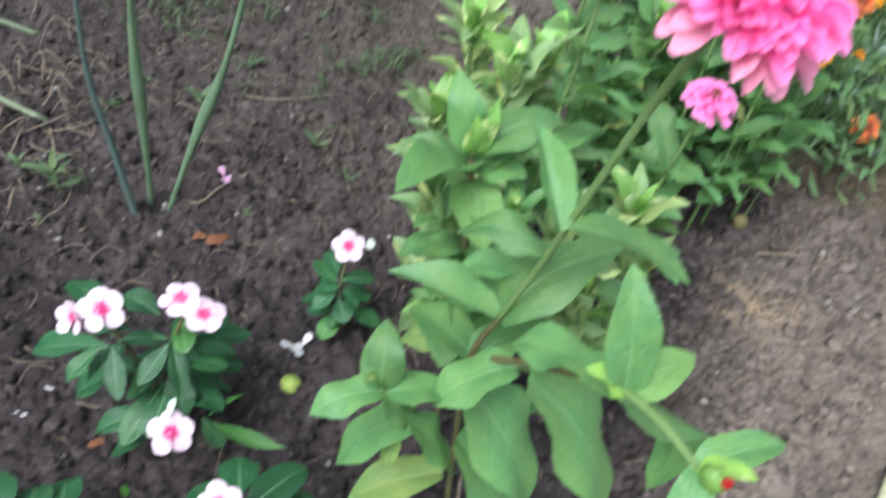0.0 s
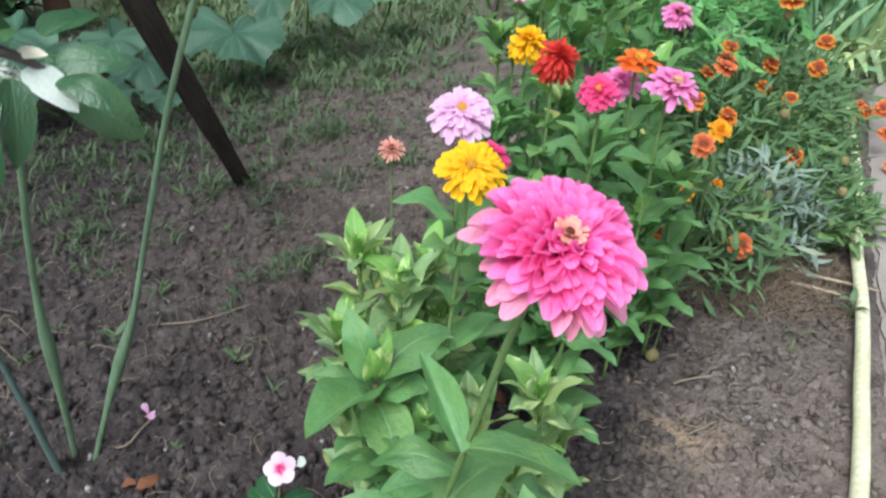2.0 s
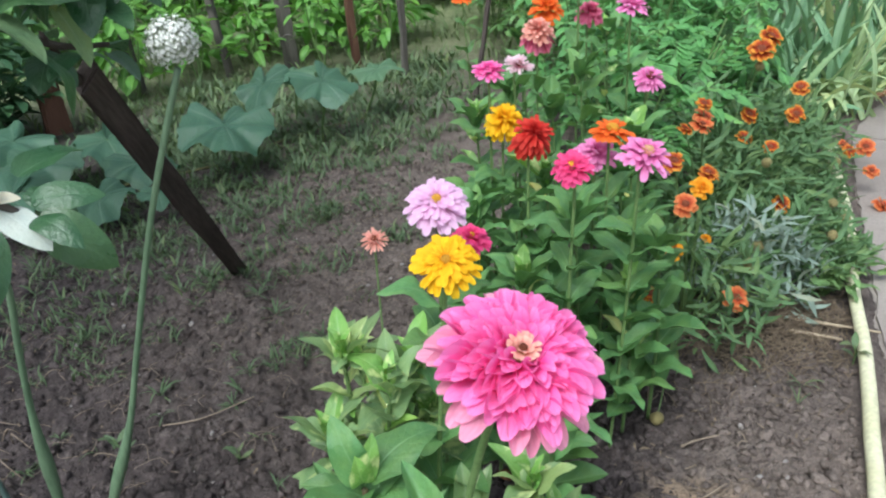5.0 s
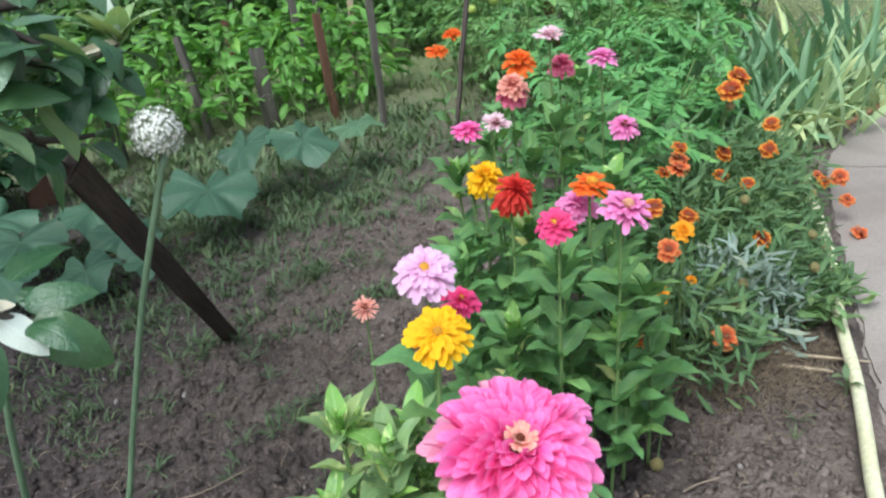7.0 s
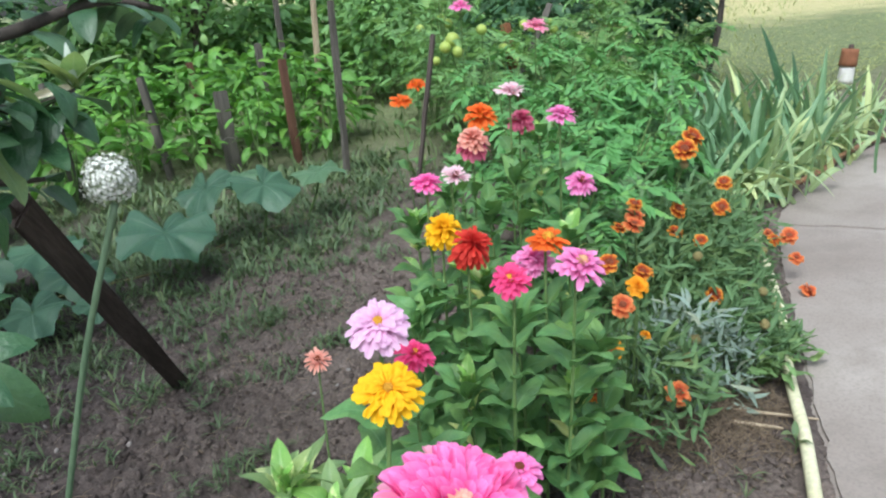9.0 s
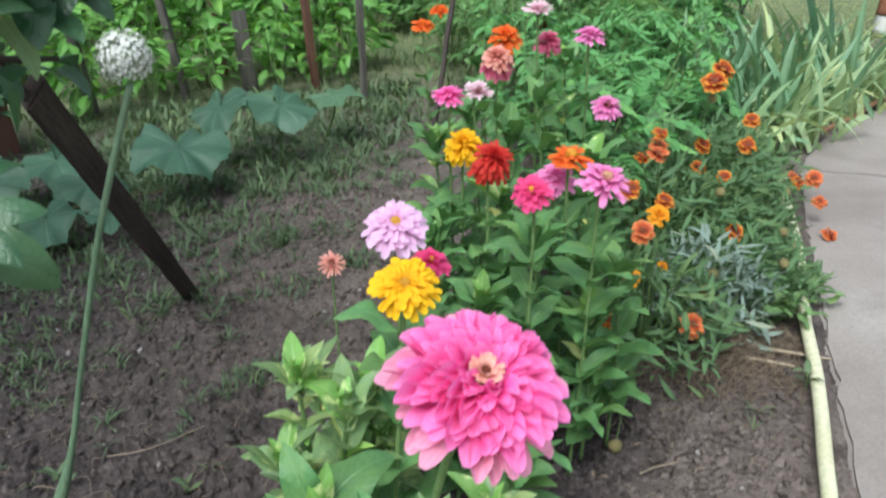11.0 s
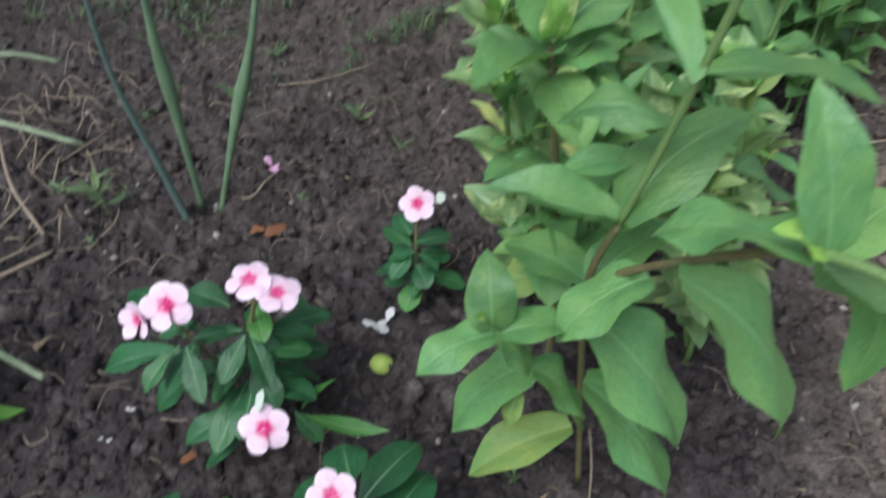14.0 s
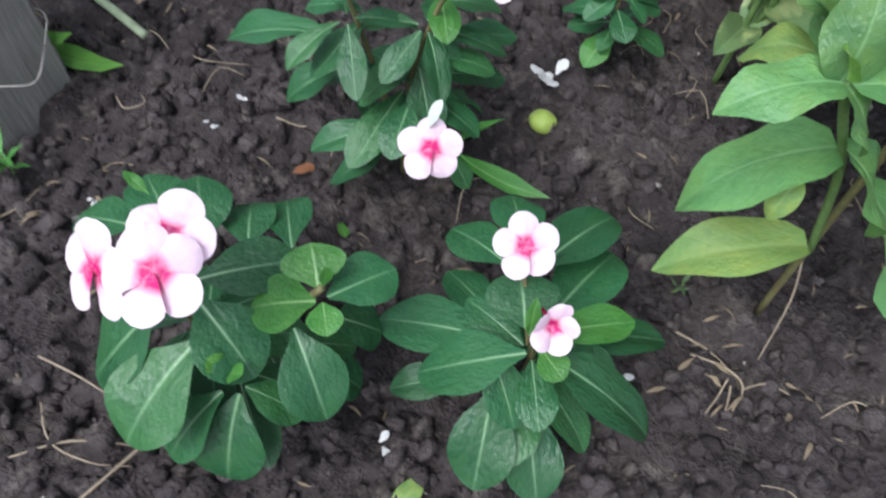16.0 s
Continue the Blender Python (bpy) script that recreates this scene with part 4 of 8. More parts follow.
# ---- the tall pink zinnia and its shoots ----
def front_zinnia():
    p = Plant("zinnia", (0.088, 0.425, 0.0), "tall zinnia with one large bright pink double flower", "zinnia", "zinnias in the border", ZINNIA_LEAF)
    node, top = (0.090, 0.399, 0.373), Vector((0.1576, 0.3215, 0.698))
    n = Vector((0.17, -0.41, 0.90)).normalized()
    foot = top - n * 0.034
    p.stem([(0.088, 0.425, 0.0), (0.080, 0.424, 0.20), (0.078, 0.419, 0.30), node], 0.0030, 0.0027, 8, STEM_BROWN)
    p.stem([node, (0.110, 0.388, 0.45), (0.137, 0.362, 0.59), foot - n * 0.03, foot], 0.0025, 0.0032, 8)
    zl = p.leaf
    # pairs at the nodes of the main stem
    zl((0.089, 0.399, 0.375), (0.001, 0.423, 0.395), 0.047)
    zl((0.092, 0.400, 0.375), (0.179, 0.430, 0.430), 0.068)
    zl((0.117, 0.392, 0.450), (0.050, 0.424, 0.440), 0.035)
    zl((0.110, 0.430, 0.400), (0.055, 0.435, 0.390), 0.039)
    zl((0.084, 0.438, 0.280), (0.026, 0.502, 0.270), 0.058)
    zl((0.110, 0.381, 0.340), (0.047, 0.374, 0.290), 0.058)
    zl((0.117, 0.369, 0.500), (0.182, 0.318, 0.505), 0.043)
    zl((0.113, 0.375, 0.490), (0.094, 0.442, 0.532), 0.030)
    zl((0.166, 0.412, 0.400), (0.212, 0.410, 0.360), 0.049)
    zl((0.080, 0.419, 0.300), (0.150, 0.440, 0.330), 0.056)
    # side branch towards the path, with its bud
    p.stem([(0.078, 0.419, 0.300), (0.100, 0.370, 0.360), (0.125, 0.310, 0.425), (0.142, 0.269, 0.464)], 0.0029, 0.0028, 8, STEM_BROWN)
    p.stem([(0.142, 0.269, 0.464), (0.158, 0.240, 0.472), (0.172, 0.215, 0.470)], 0.0030, 0.0026, 8)
    zl((0.143, 0.269, 0.460), (0.088, 0.335, 0.420), 0.047)
    zl((0.103, 0.322, 0.400), (0.174, 0.291, 0.270), 0.074)
    zl((0.143, 0.266, 0.465), (0.135, 0.301, 0.535), 0.039, None, (0, -1, 0.4))
    zl((0.145, 0.264, 0.465), (0.185, 0.285, 0.480), 0.039)
    zl((0.141, 0.262, 0.460), (0.205, 0.290, 0.320), 0.056)
    zl((0.143, 0.266, 0.462), (0.117, 0.270, 0.480), 0.024, ZINNIA_YOUNG)
    zl((0.172, 0.215, 0.470), (0.222, 0.228, 0.478), 0.031)
    zl((0.172, 0.215, 0.470), (0.160, 0.178, 0.430), 0.029)
    zl((0.172, 0.215, 0.470), (0.195, 0.200, 0.485), 0.021, ZINNIA_YOUNG)
    bud = part("bud", lump("bud", ZINNIA_YOUNG, 2, 0.25, 3), p.root, Matrix.Translation((0.178, 0.207, 0.474)) @ Matrix.Scale(0.008, 4), "green bud just showing red")
    part("bud_tip", lump("bud_tip", RED, 2, 0.3, 4), bud, Matrix.Translation((0.181, 0.203, 0.478)) @ Matrix.Scale(0.0042, 4))
    # low shoot at the foot
    p.stem([(0.086, 0.425, 0.10), (0.055, 0.410, 0.20), (0.020, 0.390, 0.27), (0.004, 0.379, 0.300)], 0.0034, 0.0026, 7)
    zl((0.004, 0.379, 0.300), (-0.054, 0.364, 0.280), 0.045)
    zl((0.002, 0.379, 0.300), (0.004, 0.418, 0.345), 0.047, None, (0, -1, 0.6))
    zl((0.008, 0.378, 0.300), (0.065, 0.386, 0.290), 0.046)
    zl((0.005, 0.376, 0.300), (0.027, 0.366, 0.265), 0.039)
    zl((0.004, 0.379, 0.302), (-0.010, 0.372, 0.325), 0.021, ZINNIA_YOUNG)
    zl((0.039, 0.405, 0.230), (-0.034, 0.394, 0.160), 0.076)
    zl((0.031, 0.384, 0.250), (0.071, 0.375, 0.190), 0.056)
    zl((0.074, 0.414, 0.120), (-0.023, 0.404, 0.070), 0.060, ZINNIA_YELLOW)
    zl((0.080, 0.410, 0.270), (0.146, 0.355, 0.170), 0.104)
    zl((0.079, 0.411, 0.190), (0.150, 0.364, 0.070), 0.090)
    zl((0.090, 0.415, 0.230), (0.165, 0.440, 0.200), 0.062)
    zl((0.090, 0.400, 0.365), (0.110, 0.455, 0.330), 0.052)
    zl((0.022, 0.388, 0.215), (0.012, 0.375, 0.190), 0.024, ZINNIA_YELLOW)
    head = dome_head(p.root, top, n, 0.0525, PINK, PINK_OLD, 200, 11)
    # a ring of small peach florets round the brown middle
    for k in range(16):
        a = k * 0.3927 + rng.uniform(-0.1, 0.1)
        turn = Matrix.Translation(top - n * 0.0035) @ around(n)
        q = Vector((math.cos(a), math.sin(a), 0))
        part("floret", any_shape("spoon", FLORET), head, frame_m(turn @ (q * 0.0032), turn @ (q * 0.0100 + Vector((0, 0, 0.0036 + rng.uniform(-0.0010, 0.0012)))), 0.0036, n))
        q = Vector((math.cos(a + 0.2), math.sin(a + 0.2), 0))
        part("floret", any_shape("spoon", FLORET), head, frame_m(turn @ (q * 0.0022), turn @ (q * 0.0062 + Vector((0, 0, 0.0042 + rng.uniform(-0.0008, 0.0010)))), 0.0028, n))
    flower_disc(head, top - n * 0.0014, n, 0.0024, CONE_BROWN, 0.7, "disc_centre")


def leafy_shoot(p, foot, top, count, length, turn=0.0, young=True, width=0.60, r=0.0028):
    """An upright flowerless shoot that ends in an open tuft of young leaves."""
    foot, top = Vector(foot), Vector(top)
    mid = foot.lerp(top, 0.5) + Vector((0.006, -0.004, 0))
    p.stem([foot, mid, top], r * 1.3, r * 0.8)
    if young:
        for k in range(4):
            a = turn + 2.1 * k
            q = foot.lerp(top, 0.58 + 0.1 * k)
            p.leaf(q, q + Vector((math.cos(a), math.sin(a), 0.55)) * length * 0.5, length * 0.22, ZINNIA_CREAM if k % 2 else ZINNIA_YOUNG)
    p.pairs([foot, mid, top], 0.2, 0.95, count + 1, length, width, 0.35, None, turn, None, lambda t: 1.08 - 0.40 * t)
    for k in range(8):
        a = turn + k * 2.4 + rng.uniform(-0.3, 0.3)
        out = Vector((math.cos(a), math.sin(a), 0))
        g = length * (0.75 if k < 4 else 0.42) * rng.uniform(0.8, 1.15)
        flat = 0.85 if k < 4 else 0.45
        p.leaf(top - Vector((0, 0, 0.004 * (8 - k))), top + out * g * flat + Vector((0, 0, g * (1 - flat * 0.6))), g * 0.56, ZINNIA_YOUNG if young and k > 2 else None, up=out * -0.6 + Vector((0, 0, 0.8)))


def left_shoots():
    p = Plant("zinnia", (0.075, 0.545, 0.0), "leafy green zinnia shoots without flowers, standing on dark soil", "zinnia", "zinnias in the border", ZINNIA_LEAF)
    zl = p.leaf
    p.stem([(0.075, 0.545, 0.0), (0.078, 0.535, 0.22), (0.064, 0.518, 0.44)], 0.0042, 0.003, 7, STEM_BROWN)
    zl((0.062, 0.522, 0.430), (0.002, 0.440, 0.460), 0.060)
    zl((0.063, 0.514, 0.450), (0.045, 0.542, 0.510), 0.043, None, (0, -1, 0.4))
    zl((0.069, 0.517, 0.450), (0.139, 0.545, 0.470), 0.060)
    zl((0.066, 0.521, 0.430), (0.113, 0.513, 0.430), 0.053)
    zl((0.065, 0.515, 0.420), (0.078, 0.460, 0.390), 0.060)
    zl((0.064, 0.516, 0.450), (0.060, 0.500, 0.495), 0.027, ZINNIA_YOUNG, (0, -1, 0.4))
    zl((0.064, 0.516, 0.450), (0.078, 0.520, 0.500), 0.027, ZINNIA_YOUNG, (0, -1, 0.4))
    zl((0.070, 0.530, 0.330), (0.010, 0.500, 0.340), 0.058)
    zl((0.072, 0.530, 0.330), (0.135, 0.500, 0.320), 0.060)
    zl((0.074, 0.535, 0.250), (0.060, 0.470, 0.220), 0.064)
    zl((0.076, 0.538, 0.180), (0.020, 0.560, 0.150), 0.053, ZINNIA_YELLOW)
    p.pairs([(0.075, 0.545, 0.0), (0.078, 0.535, 0.22), (0.064, 0.518, 0.44)], 0.35, 0.97, 6, 0.066, 0.55, 0.35, None, 0.8)
    leafy_shoot(p, (0.078, 0.535, 0.20), (0.105, 0.500, 0.400), 4, 0.055, 0.5)
    leafy_shoot(p, (0.077, 0.538, 0.15), (0.040, 0.575, 0.380), 4, 0.058, 1.9)
    p = Plant("zinnia", (0.060, 0.690, 0.0), "leafy light green zinnia shoots without flowers, standing on dark soil", "zinnia", "zinnias in the border", ZINNIA_PALE_LIT)
    leafy_shoot(p, (0.060, 0.690, 0.0), (0.038, 0.655, 0.400), 7, 0.082, 0.3)
    leafy_shoot(p, (0.062, 0.690, 0.05), (0.085, 0.640, 0.350), 6, 0.080, 1.1, False)
    leafy_shoot(p, (0.060, 0.690, 0.10), (0.064, 0.680, 0.485), 6, 0.070, 0.6, True, 0.42)
    leafy_shoot(p, (0.062, 0.690, 0.12), (0.108, 0.655, 0.455), 6, 0.078, 1.7)
    p = Plant("zinnia", (0.110, 0.770, 0.0), "pale green zinnia shoots with narrow upright young leaves", "zinnia", "zinnias in the border", ZINNIA_PALE_LIT)
    leafy_shoot(p, (0.110, 0.770, 0.0), (0.082, 0.790, 0.405), 7, 0.085, 0.9)
    leafy_shoot(p, (0.112, 0.768, 0.06), (0.150, 0.700, 0.370), 7, 0.08, 0.2)
    leafy_shoot(p, (0.113, 0.770, 0.04), (0.125, 0.740, 0.370), 6, 0.075, 2.2)
    leafy_shoot(p, (0.112, 0.768, 0.10), (0.140, 0.690, 0.450), 6, 0.080, 0.4)
    p = Plant("zinnia", (0.240, 0.560, 0.0), "pale green zinnia shoots with narrow upright young leaves", "zinnia", "zinnias in the border", ZINNIA_PALE_LIT)
    leafy_shoot(p, (0.240, 0.560, 0.0), (0.228, 0.540, 0.385), 7, 0.075, 1.2)
    leafy_shoot(p, (0.238, 0.562, 0.03), (0.165, 0.560, 0.330), 6, 0.075, 0.7, False)
    leafy_shoot(p, (0.242, 0.562, 0.05), (0.268, 0.575, 0.290), 5, 0.06, 0.4)
    leafy_shoot(p, (0.238, 0.558, 0.05), (0.190, 0.520, 0.290), 4, 0.065, 2.0)


front_zinnia()
left_shoots()

zinnia((0.285, 0.700, 0.0), (0.319, 0.669, 0.440), (0.05, -0.30, 0.93), 0.030, PINK_MID, "small bright pink zinnia with an orange-brown centre", bend=(-0.01, 0, 0), count=4, rings=4, outer_count=15, first=0.2, low=-8, high=20, width=0.42, jitter=0.07, disc=CONE_BROWN, disc_r=0.24, seed=21)
zinnia((0.130, 0.640, 0.0), (0.180, 0.657, 0.584), (-0.05, -0.52, 0.85), 0.0345, YELLOW, "golden yellow zinnia on a slender stem", bend=(-0.01, -0.015, 0), count=7, length=0.088, rings=5, outer_count=24, low=-9, high=20, width=0.26, height=0.011, inner=0.34, jitter=0.08, disc=CONE_YELLOW, disc_r=0.15, seed=22, last=0.80)
zinnia((0.185, 0.850, 0.0), (0.203, 0.813, 0.585), (-0.08, -0.50, 0.86), 0.0385, LILAC, "pale lilac-pink zinnia with a yellow centre", count=6, rings=6, outer_count=23, low=-14, high=32, width=0.275, height=0.014, jitter=0.10, disc=CONE_YELLOW, disc_r=0.19, seed=23, last=0.7)
zinnia((0.250, 0.900, 0.0), (0.264, 0.905, 0.487), (0.1, -0.35, 0.93), 0.027, HOT_PINK, "small hot pink zinnia half hidden behind a lilac one", count=5, rings=4, seed=24, disc=CONE_YELLOW)
zinnia((0.120, 0.965, 0.0), (0.135, 0.951, 0.483), (0.0, -0.55, 0.83), 0.019, SALMON, "small faded salmon zinnia with narrow spiky petals", count=3, length=0.05, rings=3, first=0.1, last=0.45, low=-4, high=60, width=0.20, stem_r=0.0015, disc=CONE_BROWN, disc_r=0.3, seed=25)


# ---- vincas ----


def vinca(at, label):
    return Plant("vinca", at, label, "vinca", "vincas in the bed", VINCA_LEAF, "oblong", STEM_BROWN)


def whorl(p, at, n, length, turn=0.0, drop=0.25, seed=0, material=None, wide=0.54):
    """A ring of leaves round a stem, leaning outwards."""
    r = random.Random(seed)
    c = Vector(at)
    for k in range(n):
        a = turn + 6.283 * k / n + r.uniform(-0.25, 0.25)
        g = length * r.uniform(0.8, 1.15)
        d = Vector((math.cos(a), math.sin(a), 0))
        p.leaf(c + d * 0.006, c + d * g + Vector((0, 0, -g * (drop + r.uniform(-0.2, 0.2)))), g * r.uniform(wide - 0.06, wide + 0.06), material, roll=r.uniform(-0.3, 0.3))


def vinca_right():
    p = vinca((-0.112, 0.315, 0.0), "low glossy-leaved vinca, one white-pink flower open, one folded")
    vl = p.leaf
    p.stem([(-0.112, 0.315, 0.0), (-0.110, 0.305, 0.08), (-0.116, 0.292, 0.152)], 0.003, 0.0024)
    p.stem([(-0.116, 0.300, 0.12), (-0.124, 0.318, 0.150), (-0.130, 0.332, 0.172)], 0.0018, 0.0014)
    vl((-0.113, 0.287, 0.140), (-0.031, 0.265, 0.090), 0.041)
    vl((-0.119, 0.284, 0.140), (-0.183, 0.277, 0.100), 0.046)
    vl((-0.135, 0.305, 0.110), (-0.218, 0.320, 0.080), 0.044)
    vl((-0.111, 0.294, 0.150), (-0.053, 0.318, 0.140), 0.026, VINCA_YOUNG)
    vl((-0.104, 0.314, 0.100), (-0.016, 0.340, 0.080), 0.034)
    vl((-0.103, 0.326, 0.110), (-0.059, 0.393, 0.100), 0.047)
    vl((-0.118, 0.349, 0.130), (-0.065, 0.411, 0.120), 0.042)
    vl((-0.125, 0.377, 0.120), (-0.138, 0.431, 0.100), 0.041)
    vl((-0.134, 0.363, 0.110), (-0.178, 0.399, 0.090), 0.039)
    vl((-0.122, 0.296, 0.150), (-0.130, 0.330, 0.158), 0.047)
    vl((-0.135, 0.333, 0.080), (-0.176, 0.380, 0.060), 0.032)
    vl((-0.133, 0.278, 0.090), (-0.134, 0.225, 0.040), 0.046)
    vl((-0.108, 0.280, 0.070), (-0.089, 0.226, 0.030), 0.042)
    vl((-0.139, 0.292, 0.120), (-0.116, 0.254, 0.090), 0.031)
    vl((-0.144, 0.297, 0.060), (-0.203, 0.286, 0.040), 0.027)
    vl((-0.091, 0.315, 0.090), (-0.047, 0.304, 0.070), 0.028)
    vl((-0.112, 0.283, 0.152), (-0.097, 0.266, 0.150), 0.021, VINCA_YOUNG)
    vl((-0.120, 0.290, 0.152), (-0.120, 0.302, 0.178), 0.009, VINCA_YOUNG)
    whorl(p, (-0.112, 0.308, 0.075), 6, 0.066, 0.4, 0.3, 9)
    whorl(p, (-0.113, 0.300, 0.110), 5, 0.055, 1.1, 0.2, 10)
    vinca_flower(p, (-0.130, 0.334, 0.180), (0.0, -0.50, 0.86), 0.0198, 0.3, 1, 0.05)
    vinca_flower(p, (-0.110, 0.290, 0.172), (0.25, -0.75, 0.5), 0.0168, 0.9, 2, 0.55)


def vinca_left():
    p = vinca((-0.305, 0.285, 0.0), "bushy vinca with glossy dark leaves and three large white-pink flowers")
    vl = p.leaf
    p.stem([(-0.305, 0.285, 0.0), (-0.280, 0.290, 0.10), (-0.242, 0.284, 0.180)], 0.003, 0.0024)
    p.stem([(-0.300, 0.287, 0.03), (-0.300, 0.262, 0.10), (-0.287, 0.237, 0.150)], 0.003, 0.0024)
    p.stem([(-0.303, 0.286, 0.03), (-0.325, 0.275, 0.13), (-0.318, 0.262, 0.220)], 0.003, 0.002)
    vl((-0.244, 0.284, 0.180), (-0.253, 0.306, 0.190), 0.038, VINCA_YOUNG)
    vl((-0.239, 0.284, 0.170), (-0.205, 0.316, 0.160), 0.038)
    vl((-0.245, 0.280, 0.170), (-0.283, 0.274, 0.160), 0.039, VINCA_YOUNG)
    vl((-0.239, 0.275, 0.180), (-0.232, 0.256, 0.178), 0.021, VINCA_YOUNG)
    vl((-0.260, 0.275, 0.140), (-0.233, 0.236, 0.100), 0.044)
    vl((-0.242, 0.297, 0.120), (-0.212, 0.306, 0.090), 0.038)
    vl((-0.318, 0.287, 0.160), (-0.263, 0.310, 0.160), 0.042)
    vl((-0.284, 0.348, 0.110), (-0.304, 0.400, 0.090), 0.037)
    vl((-0.313, 0.342, 0.110), (-0.325, 0.386, 0.100), 0.039)
    vl((-0.340, 0.335, 0.120), (-0.362, 0.388, 0.120), 0.046)
    vl((-0.366, 0.345, 0.120), (-0.403, 0.389, 0.110), 0.042)
    vl((-0.396, 0.350, 0.100), (-0.453, 0.362, 0.080), 0.040)
    vl((-0.312, 0.269, 0.170), (-0.273, 0.240, 0.140), 0.046)
    vl((-0.306, 0.248, 0.160), (-0.339, 0.196, 0.120), 0.053)
    vl((-0.331, 0.262, 0.170), (-0.372, 0.232, 0.120), 0.055)
    vl((-0.292, 0.232, 0.130), (-0.322, 0.200, 0.090), 0.034)
    vl((-0.285, 0.236, 0.120), (-0.289, 0.198, 0.070), 0.047)
    vl((-0.283, 0.241, 0.120), (-0.248, 0.240, 0.090), 0.028)
    vl((-0.288, 0.236, 0.150), (-0.297, 0.238, 0.162), 0.015, VINCA_YOUNG)
    vl((-0.286, 0.236, 0.150), (-0.276, 0.234, 0.158), 0.014, VINCA_YOUNG)
    vl((-0.252, 0.281, 0.080), (-0.222, 0.278, 0.050), 0.033)
    vl((-0.301, 0.284, 0.100), (-0.338, 0.260, 0.090), 0.031)
    vl((-0.240, 0.284, 0.183), (-0.238, 0.286, 0.200), 0.008, VINCA_YOUNG)
    whorl(p, (-0.292, 0.288, 0.080), 6, 0.064, 0.4, 0.35, 11)
    whorl(p, (-0.322, 0.285, 0.110), 6, 0.064, 0.9, 0.35, 12)
    whorl(p, (-0.300, 0.262, 0.090), 5, 0.056, 0.1, 0.35, 13)
    vinca_flower(p, (-0.306, 0.242, 0.245), (0.15, -0.45, 0.86), 0.0232, 0.2, 3, 0.0)
    vinca_flower(p, (-0.3075, 0.263, 0.243), (0.12, -0.30, 0.93), 0.0228, 0.7, 4, 0.05)
    vinca_flower(p, (-0.342, 0.248, 0.228), (-0.45, -0.60, 0.60), 0.0240, 0.4, 5, 0.1)
    vl((-0.330, 0.292, 0.235), (-0.345, 0.300, 0.240), 0.007, VINCA_YOUNG)


